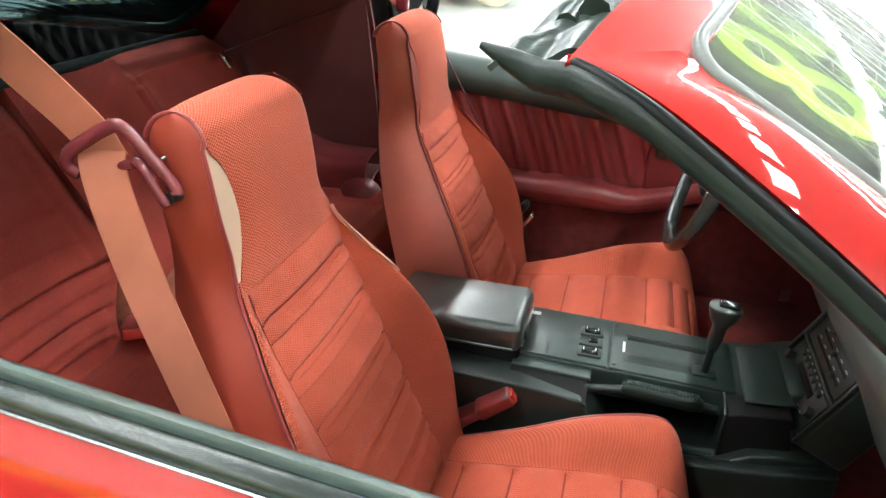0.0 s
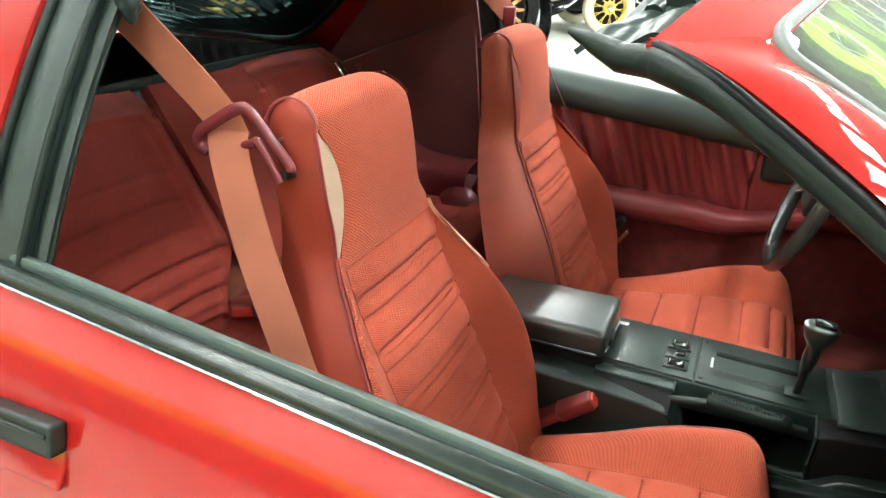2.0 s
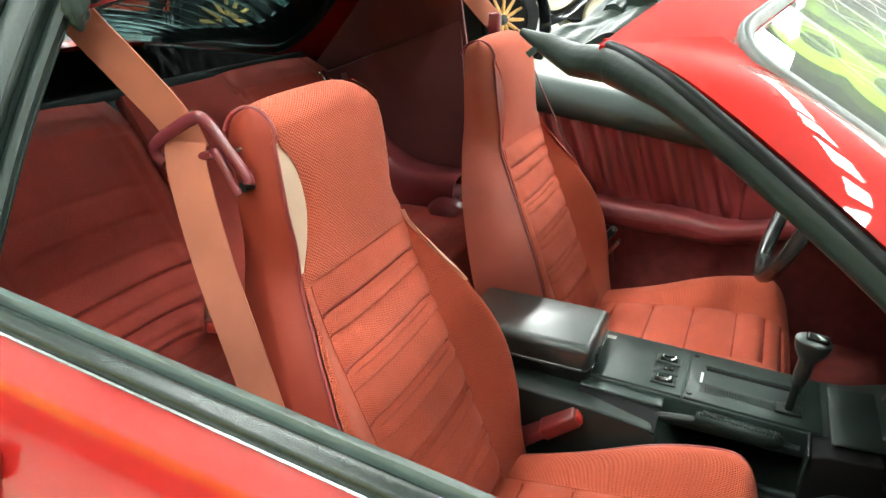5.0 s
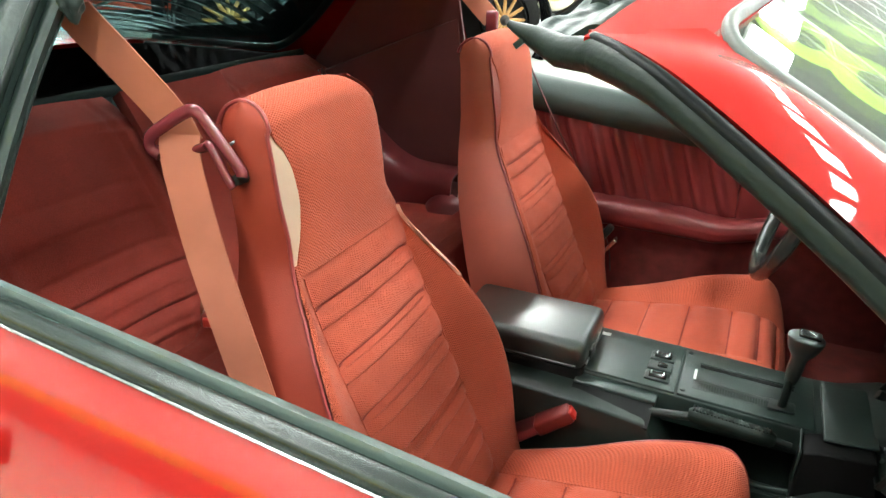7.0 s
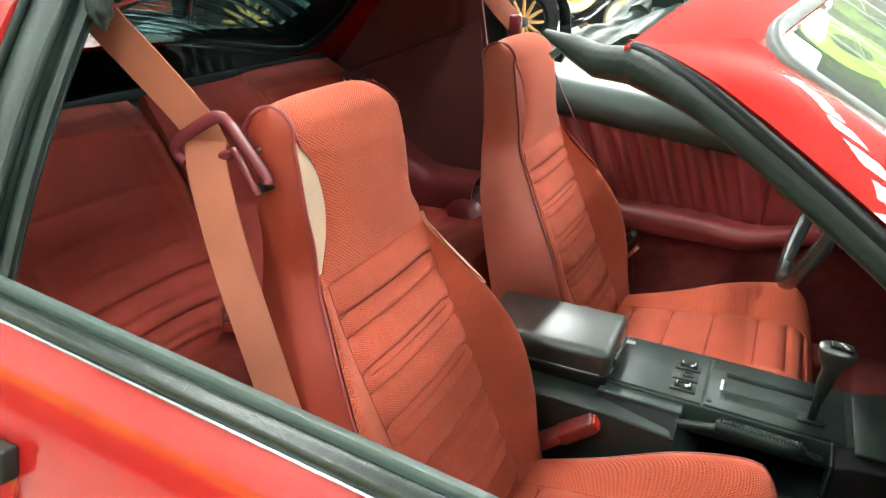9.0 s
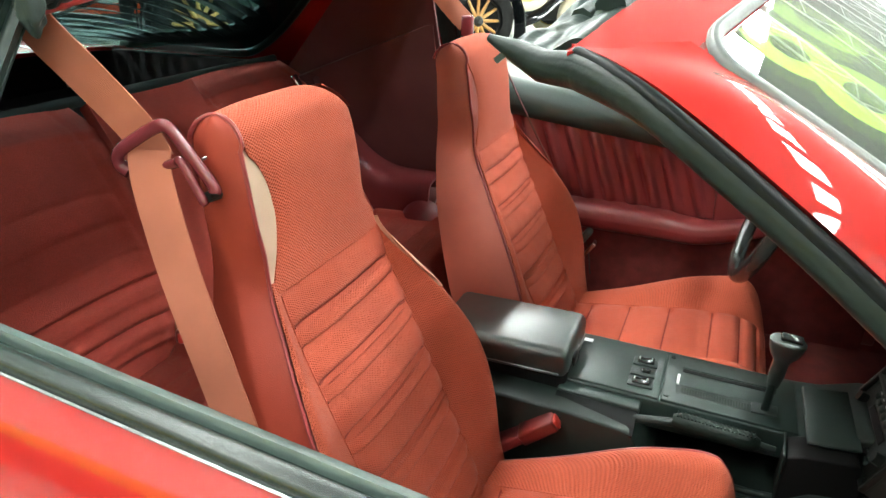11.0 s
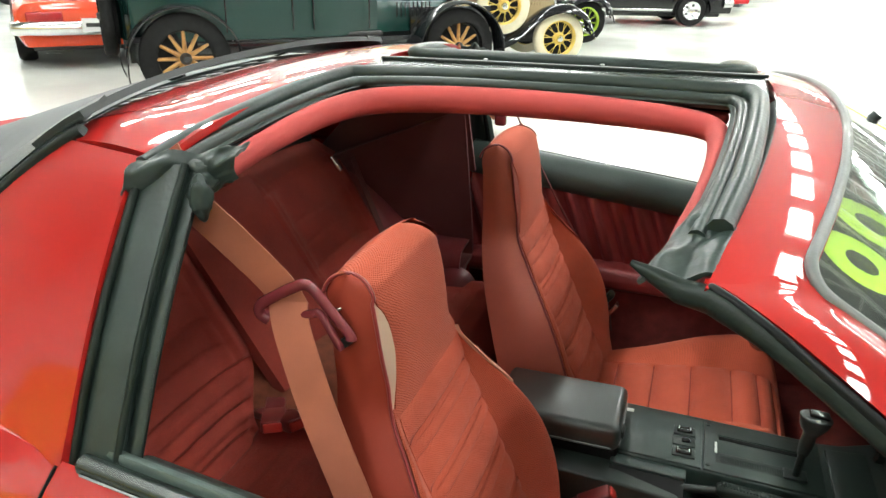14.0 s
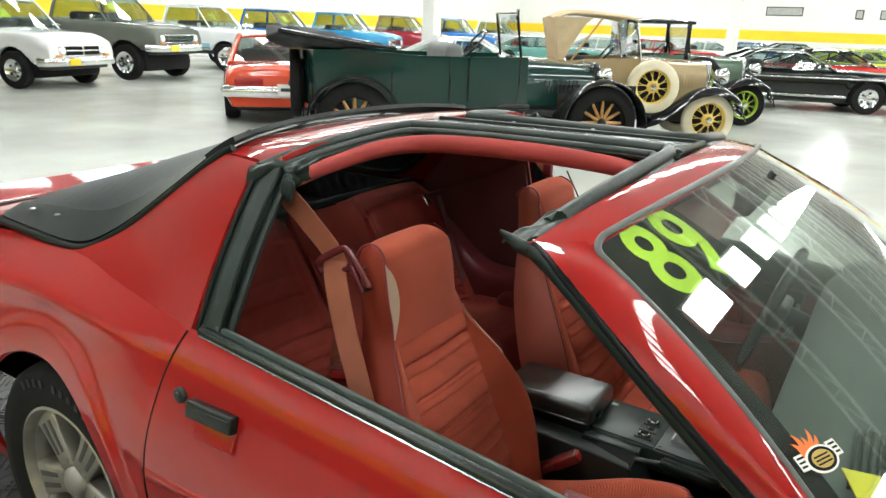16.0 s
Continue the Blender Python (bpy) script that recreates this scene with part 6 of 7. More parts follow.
def vehicle(name, label, cat, at, heading, body_mat, top, low, wb, wr, width, cabin, roof_mat=None, two_tone=None, rim=CHROME, crown=0.03, front="bars", bump=0.0):
    """A parked car or pickup; at: its centre on the floor. top: its upper line from rear to front. cabin: windscreen foot, top, rear top, rear foot as (x, z)."""
    t = thing(name, (0, 0, 0), label, cat, m=Matrix.Translation((*at, 0)) @ pose(0, 0, 0, 0, 0, heading))
    W = width / 2
    fx, rx = top[-1][0], top[0][0]
    wide = [(rx, 0.90), (rx + 0.06, 0.945), (rx + 0.25, 0.98), (0, 1.0), (fx - 0.45, 0.985), (fx - 0.10, 0.945), (fx, 0.90)]
    arches = [(wb / 2, wr, wr * 1.24), (-wb / 2, wr, wr * 1.2)]
    part("body", shell_body(top, wide, low, arches, W, crown), body_mat, t, local=True)
    part("chassis", box((0, 0, max(low, wr * 0.9)), (fx - rx - 0.5, width * 0.8, 0.22), 0.03), TRIM, t, local=True)
    for cx, cz, r in arches:
        part("wheel_well", box((cx, 0, cz + 0.16), (2 * r * 0.96, width * 0.86, r * 1.35), 0.04), TYRE, t, local=True)
    if two_tone:
        for s in (-1, 1):
            part("lower_band", grid(lambda u, v: (lerp(-wb / 2 + wr * 1.25, wb / 2 - wr * 1.25, u), s * (W * lerp(0.975, 1.0, v**0.5) + 0.006), lerp(low + 0.02, low + 0.20, v)), 8, 4, 0.006), two_tone, t, local=True)
    # greenhouse
    (ax, az), (bx, bz), (cx, cz), (dx, dz) = cabin
    Wt, Wb = W * 0.76, W * 0.90
    rm = roof_mat or body_mat
    def roof(u, v):
        a = 2 * v - 1
        return (lerp(bx, cx, u) + 0.03 * (1 - a * a) * (1 - 2 * u), Wt * 1.02 * a, lerp(bz, cz, u) + 0.055 * (1 - a**4) * math.sin(math.pi * (0.2 + 0.6 * u)) - 0.02 * a**8)
    part("roof", grid(roof, 14, 12, 0.03), rm, t, local=True)
    mid = ((bx + cx) / 2, (ax + dx) / 2)
    for s in (-1, 1):
        for (p, q, thick) in (((ax, az), (bx, bz), 0.028), ((dx, dz), (cx, cz), 0.06)):
            part("window_pillar", tube([(p[0], s * Wb, p[1] - 0.03), (lerp(p[0], q[0], 0.5), s * (lerp(Wb, Wt, 0.5) + 0.012), lerp(p[1], q[1], 0.5)), (q[0], s * Wt, q[1] + 0.01)], thick, 8, flat=0.7), rm, t, local=True)
        if cx < bx - 0.85 and style_two_windows(name):
            part("window_pillar", tube([(mid[1], s * Wb, az - 0.02), (mid[0], s * Wt, bz)], 0.020, 8), rm, t, local=True)
        g = part("side_window", grid(lambda u, v: (lerp(lerp(ax, dx, u), lerp(bx, cx, u), v), s * lerp(Wb, Wt, v), lerp(lerp(az, dz, u), lerp(bz, cz, u), v)), 6, 3, 0.006), GLASSY, t, local=True)
        g.visible_shadow = False
        part("drip_rail", tube([(bx + 0.02, s * (Wt + 0.012), bz + 0.012), (cx, s * (Wt + 0.012), cz + 0.012)], 0.010, 6), CHROME if name != "pickup_truck" else rm, t, local=True)
    for (p, q, nm) in (((ax, az), (bx, bz), "windscreen"), ((dx, dz), (cx, cz), "rear_window")):
        g = part(nm, grid(lambda u, v: (lerp(p[0], q[0], v) + (0.07 if nm == "windscreen" else -0.05) * (1 - (2 * u - 1)**2), lerp(Wb, Wt, v) * (2 * u - 1), lerp(p[1], q[1], v)), 8, 4, 0.006), GLASSY, t, local=True)
        g.visible_shadow = False
        part("glass_trim", tube([(lerp(p[0], q[0], 0.02) + (0.075 if nm == "windscreen" else -0.055) * (1 - (k / 6 - 1)**2), Wb * (k / 6 - 1), p[1] + 0.01) for k in range(13)], 0.012, 6), CHROME if name != "pickup_truck" else TRIM, t, local=True)
    part("cabin_seat", box((lerp(ax, dx, 0.66), 0, az - 0.06), (0.30, width * 0.75, 0.5), 0.08, 3), TRIM, t, local=True)
    part("dash_top", box((ax - 0.22, 0, az - 0.01), (0.30, width * 0.80, 0.06), 0.02), TRIM, t, local=True)
    part("steering_wheel", moved(tube([(0.19 * math.cos(2 * math.pi * k / 20), 0.19 * math.sin(2 * math.pi * k / 20), 0) for k in range(20)], 0.014, 6, closed=True), Matrix.Translation((lerp(ax, dx, 0.30), W * 0.4, az + 0.04)) @ pose(0, 0, 0, 0, -60, 0)), TRIM, t, local=True)
    part("sun_sheet", box((lerp(ax, bx, 0.55) + 0.02, -W * 0.35, lerp(az, bz, 0.55)), (0.006, 0.28, 0.22), m=pose(0, 0, 0, 0, -math.degrees(math.atan2(ax - bx, bz - az)), 0)), SHEET, t, "lime price sheet behind the glass", local=True)
    for x in (wb / 2, -wb / 2):
        for s in (-1, 1):
            far_wheel(t, x, s * (W - 0.09), wr, s, rim=rim, width=0.22)
    fz = cr(top, fx)
    bh = max(low + 0.03, 0.42) + bump
    for x0, sg, nm in ((fx, 1, "front_bumper"), (rx, -1, "rear_bumper")):
        part(nm, tube(path([(x0 - sg * 0.22, -W * 0.99, bh), (x0 - sg * 0.02, -W * 0.93, bh), (x0 + sg * 0.07, -W * 0.5, bh), (x0 + sg * 0.085, 0, bh), (x0 + sg * 0.07, W * 0.5, bh), (x0 - sg * 0.02, W * 0.93, bh), (x0 - sg * 0.22, W * 0.99, bh)], 30), 0.048, 10, flat=1.75, up=(0, 0, 1)), CHROME, t, local=True)
    gz, gh = (bh + 0.10 + fz) / 2, max(0.13, (fz - bh - 0.10) * 0.80)
    gw = width * (0.56 if front != "cross" else 0.46)
    gr = part("grille", box((fx + 0.004, 0, gz), (0.03, gw, gh), 0.01), TYRE, t, local=True)
    if front == "cross":
        part("grille_bar", box((fx + 0.022, 0, gz), (0.02, 0.05, gh), 0.006), CHROME, gr, local=True)
        part("grille_bar", box((fx + 0.022, 0, gz), (0.02, gw, 0.035), 0.006), CHROME, gr, local=True)
    else:
        for k in range(6):
            part("grille_bar", box((fx + 0.022, 0, gz - gh / 2 + gh * (k + 0.5) / 6), (0.012, gw * 0.98, gh * 0.06)), CHROME, gr, local=True)
    for k in (-1, 1):
        part("grille_surround", box((fx + 0.020, 0, gz + k * gh / 2), (0.02, gw + 0.02, 0.022), 0.006), CHROME, gr, local=True)
    for s in (-1, 1):
        lamp = part("headlamp", moved(lathe([(0.0, 0.045), (gh * 0.34, 0.035), (gh * 0.40, 0.0), (gh * 0.40, -0.04)], 18, "x"), Matrix.Translation((fx - 0.005, s * (gw / 2 + gh * 0.5), gz))), LAMPGLASS, t, local=True)
        part("lamp_bezel", box((fx - 0.012, s * (gw / 2 + gh * 0.5), gz), (0.03, gh * 0.96, gh * 0.98), 0.012), CHROME, lamp, local=True)
        part("turn_lamp", box((fx + 0.01, s * W * 0.66, bh + 0.115), (0.03, 0.16, 0.045), 0.01), LENS, t, local=True)
        part("tail_lamp", box((rx - 0.008, s * W * 0.60, lerp(bh + 0.08, cr(top, rx), 0.45)), (0.03, width * 0.22, 0.12), 0.02), REDLENS, t, local=True)
        part("door_handle", box((lerp(ax, dx, 0.8), s * W * 0.985, az - 0.14), (0.14, 0.03, 0.03), 0.008), CHROME, t, local=True)
        part("wing_mirror", box((ax - 0.28, s * (W + 0.04), az + 0.08), (0.06, 0.14, 0.11), 0.025, 3), CHROME, t, local=True)
        part("door_seam", box((lerp(ax, dx, 0.98), s * W * 0.992, lerp(low, az, 0.5)), (0.010, 0.02, az - low - 0.16), 0.002), TRIM, t, local=True)
        part("sill_strip", box((0, s * W * 0.985, low + 0.06), (wb - 2.6 * wr, 0.02, 0.05), 0.006), CHROME, t, local=True)
    return t


def style_two_windows(name):
    return name != "pickup_truck"


def truck(label, at_wheel, heading, mat, wr=0.39, lift=0.0, two=None, roof=None, front="bars"):
    h = math.radians(heading)
    wb, W = 3.0, 1.98
    ox, oy = wb / 2, -(W / 2 - 0.11)
    at = (at_wheel[0] - (ox * math.cos(h) - oy * math.sin(h)), at_wheel[1] - (ox * math.sin(h) + oy * math.cos(h)))
    g = lift
    top = [(-2.68, 1.06 + g), (-2.60, 1.13 + g), (-0.80, 1.15 + g), (-0.72, 1.17 + g), (0.95, 1.16 + g), (1.10, 1.14 + g), (1.9, 1.10 + g), (2.20, 1.06 + g), (2.30, 0.99 + g), (2.34, 0.90 + g)]
    t = vehicle("pickup_truck", label, "truck", at, heading, mat, top, 0.52 + g, wb, wr, W, [(1.0, 1.16 + g), (0.48, 1.74 + g), (-0.50, 1.76 + g), (-0.66, 1.17 + g)], two_tone=two, roof_mat=roof, crown=0.05, front=front, bump=0.02)
    part("sale_tag", box((2.46, -0.35, 0.57 + g), (0.02, 0.30, 0.14)), YELLOW, t, local=True)
    return t


truck("white pickup truck with a rounded hood", (-14.45, 6.0), 17, paint("truck_white", (0.72, 0.73, 0.73)), 0.37, -0.02, two=material("truck_grey_band", (0.3, 0.31, 0.31), 0.4), front="cross")
truck("grey-green lifted pickup truck on big tyres", (-15.15, 8.95), 17, paint("truck_grey", (0.13, 0.14, 0.12)), 0.42, 0.20)
for y, mt, lb, tw, rf in ((13.1, paint("truck_white_blue", (0.75, 0.77, 0.78)), "white pickup truck with a pale blue lower band", paint("pale_blue", (0.25, 0.45, 0.55)), None),
                          (16.1, paint("truck_blue", (0.03, 0.14, 0.42)), "bright blue pickup truck parked in the row", None, None),
                          (19.6, paint("truck_light_blue", (0.05, 0.30, 0.55)), "light blue pickup truck parked in the row", None, None),
                          (23.4, paint("truck_maroon", (0.33, 0.03, 0.04)), "maroon pickup truck with a brown roof", None, paint("brown_roof", (0.18, 0.10, 0.06))),
                          (27.6, paint("truck_royal", (0.04, 0.18, 0.50)), "royal blue pickup truck parked in the row", None, None),
                          (31.6, paint("truck_white_far", (0.74, 0.75, 0.75)), "white pickup truck parked in the row", None, None)):
    truck(lb, (-16.5, y), 17, mt, 0.39, 0.06, tw, roof=rf)

COUPE = [(-2.42, 0.70), (-2.38, 0.80), (-2.25, 0.85), (-1.0, 0.87), (0.95, 0.86), (1.8, 0.82), (2.22, 0.78), (2.32, 0.72), (2.35, 0.64)]
CAB = [(0.75, 0.87), (0.05, 1.24), (-0.85, 1.24), (-1.75, 0.88)]


def coupe(label, at, heading, mat, roof=None):
    return vehicle("parked_coupe", label, "car", at, heading, mat, COUPE, 0.28, 2.85, 0.335, 1.86, CAB, roof_mat=roof, bump=0.08)


orange = coupe("orange-red classic coupe showing its chrome rear bumper", (-8.75, 7.75), 137, paint("orange_red", (0.60, 0.06, 0.02)))
part("number_plate", box((-2.545, 0, 0.54), (0.02, 0.31, 0.16), 0.004), PLATE, orange, local=True)
part("plate_bar", box((-2.557, 0, 0.54), (0.004, 0.22, 0.05)), TRIM, orange, local=True)
part("tail_emblem", box((-2.425, -0.30, 0.755), (0.02, 0.5, 0.035)), material("gold_bar", (0.5, 0.25, 0.05), 0.4), orange, local=True)
black_coupe = coupe("glossy black classic coupe with chrome trim", (-1.65, 16.75), 20, paint("deep_black", (0.005, 0.006, 0.006), 0.15))
for s in (-1, 1):
    part("chrome_spear", box((-0.05, s * 0.925, 0.72), (4.3, 0.02, 0.03), 0.006), CHROME, black_coupe, local=True)
    part("roof_drip", tube([(0.70, s * 0.86, 0.90), (0.04, s * 0.75, 1.25), (-0.85, s * 0.75, 1.25), (-1.55, s * 0.86, 0.91)], 0.012, 6), CHROME, black_coupe, local=True)
coupe("red and black classic coupe", (-1.1, 20.9), 20, paint("classic_red", (0.5, 0.02, 0.02)), paint("black_roof", (0.015, 0.015, 0.015)))
coupe("lime yellow classic coupe parked in the row", (-0.6, 24.8), 20, paint("lime_yellow", (0.55, 0.62, 0.06)))
coupe("white classic coupe parked in the row", (0.0, 28.6), 20, paint("classic_white", (0.72, 0.73, 0.72)))
coupe("red classic coupe parked in the row", (0.6, 32.4), 20, paint("classic_red_two", (0.45, 0.02, 0.03)))
coupe("silver classic coupe parked in the row", (1.2, 36.2), 20, paint("classic_silver", (0.5, 0.52, 0.53)))
coupe("white classic coupe with dark windows", (-8.2, 13.6), 25, paint("classic_white_two", (0.74, 0.76, 0.76)))
for k, (c, lb) in enumerate((((0.08, 0.25, 0.22), "teal green classic parked coupe"), ((0.55, 0.56, 0.56), "silver classic sedan parked in the row"), ((0.42, 0.03, 0.03), "dark red classic coupe parked in the row"), ((0.70, 0.71, 0.70), "white classic sedan parked in the row"),
                             ((0.04, 0.10, 0.28), "navy classic coupe parked in the row"), ((0.02, 0.02, 0.02), "black classic sedan parked in the row"))):
    coupe(lb, (-11.5 + 1.4 * k, 24.5 + 2.9 * k), 22, paint("far_paint", c))

# ---- dark green touring car ----
GREEN = paint("dark_green_paint", (0.007, 0.033, 0.027), 0.22)
BLK = paint("black_fender_paint", (0.01, 0.011, 0.012), 0.15)
RF, RR = Vector((-2.36, 6.85)), Vector((-4.50, 4.68))
hd = math.atan2(RF.y - RR.y, RF.x - RR.x)
wbt = (RF - RR).length
left = Vector((-math.sin(hd), math.cos(hd)))
c0 = (RF + RR) / 2 + left * 0.70
tour = thing("touring_car", (0, 0, 0), "dark green open touring car with wooden spoke wheels", "vintage car", m=Matrix.Translation((c0.x, c0.y, 0)) @ pose(0, 0, 0, 0, 0, math.degrees(hd)))
HB = wbt / 2


def tub(u, v):
    x = lerp(0.55, -1.98, u)
    ty = cr([(0, 0.64), (0.2, 0.70), (0.8, 0.72), (1, 0.60)], u)
    tz = cr([(0, 1.20), (0.5, 1.19), (0.8, 1.23), (1, 1.22)], u)
    z = lerp(tz, 0.60, v)
    return (x, -(ty - 0.04 * v**2), z)


for s in (1, -1):
    bm = grid(tub, 24, 10, 0.03)
    part("body_side", bm if s == 1 else mirror(bm), GREEN, tour, local=True)
part("tail_panel", grid(lambda u, v: (-1.98 - 0.10 * math.cos(math.pi * (u - 0.5)), 0.60 * (2 * u - 1), lerp(1.22, 0.60, v)), 12, 6, 0.03), GREEN, tour, local=True)
part("chassis", box((0.0, 0, 0.40), (2 * HB + 0.5, 0.80, 0.30), 0.03), TRIM, tour, local=True)
part("tub_floor", box((-0.7, 0, 0.62), (2.6, 1.3, 0.05), 0.01), TRIM, tour, local=True)


def bonnet_t(u, v):
    x = lerp(0.55, HB + 0.02, u)
    w, h = lerp(0.60, 0.36, u**0.8), lerp(1.19, 1.10, u)
    a = math.pi * v
    return (x, -w * math.copysign(abs(math.cos(a))**0.7, math.cos(a)), lerp(0.62, h, math.sin(a)**0.55))


part("engine_bonnet", grid(bonnet_t, 14, 20, 0.015), GREEN, tour, local=True)
part("radiator_shell", box((HB + 0.06, 0, 0.86), (0.10, 0.66, 0.56), 0.05), BLK, tour, local=True)
for k in range(9):
    part("bonnet_louvre", box((0.80 + 0.055 * k, -lerp(0.585, 0.50, k / 9), 0.86), (0.014, 0.014, 0.16), 0.004), BLK, tour, local=True)
for s in (-1, 1):
    for x in (0.42, -0.20, -0.42, -1.10):
        part("door_seam", box((x, s * 0.722 - s * 0.005, 0.93), (0.012, 0.02, 0.50), 0.003), BLK, tour, local=True)
    part("running_board", box((-0.05, s * 0.80, 0.47), (1.9, 0.26, 0.04), 0.01), BLK, tour, local=True)
    part("side_valance", box((-0.1, s * 0.69, 0.53), (2.6, 0.03, 0.12), 0.005), BLK, tour, local=True)
    part("splash_apron", box((HB, s * 0.50, 0.62), (1.05, 0.02, 0.52), 0.006), BLK, tour, local=True)
    part("splash_apron", box((-HB, s * 0.52, 0.62), (1.00, 0.02, 0.46), 0.006), BLK, tour, local=True)
    for cx, tail in ((HB, 1), (-HB, -1)):
        def fend(u, v):
            a = lerp(-0.25, 1.08, u) * math.pi if tail > 0 else lerp(-0.02, 1.18, u) * math.pi
            r = 0.55 if (0 < a < math.pi) else 0.55 + 0.10 * min(abs(a), abs(a - math.pi))
            w = 2 * v - 1
            px, pz = cx + r * math.cos(a), 0.43 + (r * 0.98 if -0.1 < a < math.pi + 0.1 else r) * math.sin(a)
            return (px, s * (0.72 + 0.13 * w), pz - 0.03 * w * w)
        part("fender", grid(fend, 30, 8, 0.014), BLK, tour, local=True)
    far_wheel(tour, HB, s * 0.70, 0.44, s, width=0.13, face=0.66, style="wood")
    far_wheel(tour, -HB, s * 0.70, 0.44, s, width=0.13, face=0.66, style="wood")
    part("headlamp", moved(lathe([(0.0, 0.06), (0.10, 0.05), (0.11, 0.03), (0.09, -0.08), (0.03, -0.12), (0, -0.12)], 20, "x"), Matrix.Translation((HB + 0.16, s * 0.34, 0.98))), CHROME, tour, local=True)
    part("screen_post", tube([(0.52, s * 0.44, 1.18), (0.44, s * 0.44, 1.70)], 0.018, 8), BLK, tour, local=True)
    part("top_stay", tube(path([(-1.05, s * 0.70, 1.26), (-1.7, s * 0.72, 1.33), (-2.35, s * 0.70, 1.42)], 10), 0.022, 8), BLK, tour, local=True)
sg = part("screen_glass", box((0.48, 0, 1.46), (0.008, 0.86, 0.44), m=pose(0, 0, 0, 0, -8, 0)), GLASSY, tour, local=True)
sg.visible_shadow = False
part("screen_frame", tube([(0.44, -0.44, 1.70), (0.44, 0.44, 1.70)], 0.014, 8), BLK, tour, local=True)
part("screen_mirror", box((0.43, -0.48, 1.68), (0.02, 0.08, 0.12), 0.01), BLK, tour, local=True)
part("steering_wheel", moved(tube([(0.21 * math.cos(2 * math.pi * k / 24), 0.21 * math.sin(2 * math.pi * k / 24), 0) for k in range(24)], 0.014, 8, closed=True), Matrix.Translation((0.12, 0.32, 1.32)) @ pose(0, 0, 0, 0, -50, 0)), BLK, tour, local=True)
GREYL = material("grey_leather", (0.16, 0.17, 0.17), 0.6, vary=0.15, scale=5, bump=0.3, bscale=60)
for x in (-0.35, -1.55):
    part("bench_back", box((x, 0, 1.08), (0.22, 1.24, 0.50), 0.09, 3), GREYL, tour, local=True)
    part("bench_seat", box((x + 0.32, 0, 0.86), (0.55, 1.2, 0.18), 0.07, 3), GREYL, tour, local=True)


def folded(u, v):
    a = 2 * math.pi * v
    x = lerp(-1.35, -2.48, u)
    r = cr([(0, 0.03), (0.3, 0.08), (0.7, 0.115), (1, 0.07)], u) * (1 + 0.12 * math.sin(9 * u + 3 * a))
    return (x, 0.70 * math.copysign(abs(math.cos(a))**0.5, math.cos(a)), 1.27 + 0.10 * u + r * math.sin(a) + 0.018 * math.sin(22 * u + 5 * math.cos(a)) * u)


part("folded_top", grid(folded, 30, 36), material("black_canvas", (0.02, 0.021, 0.022), 0.8, vary=0.3, scale=10, bump=0.6, bscale=40), tour, "folded black canvas top", local=True)
far_wheel(tour, -2.28, 0.0, 0.40, 1, width=0.13, face=0.76, style="wood").matrix_basis = Matrix.Translation((-2.17, 0, 0.80)) @ pose(0, 0, 0, 0, 0, 90) @ Matrix.Translation((2.28, 0, -0.40))


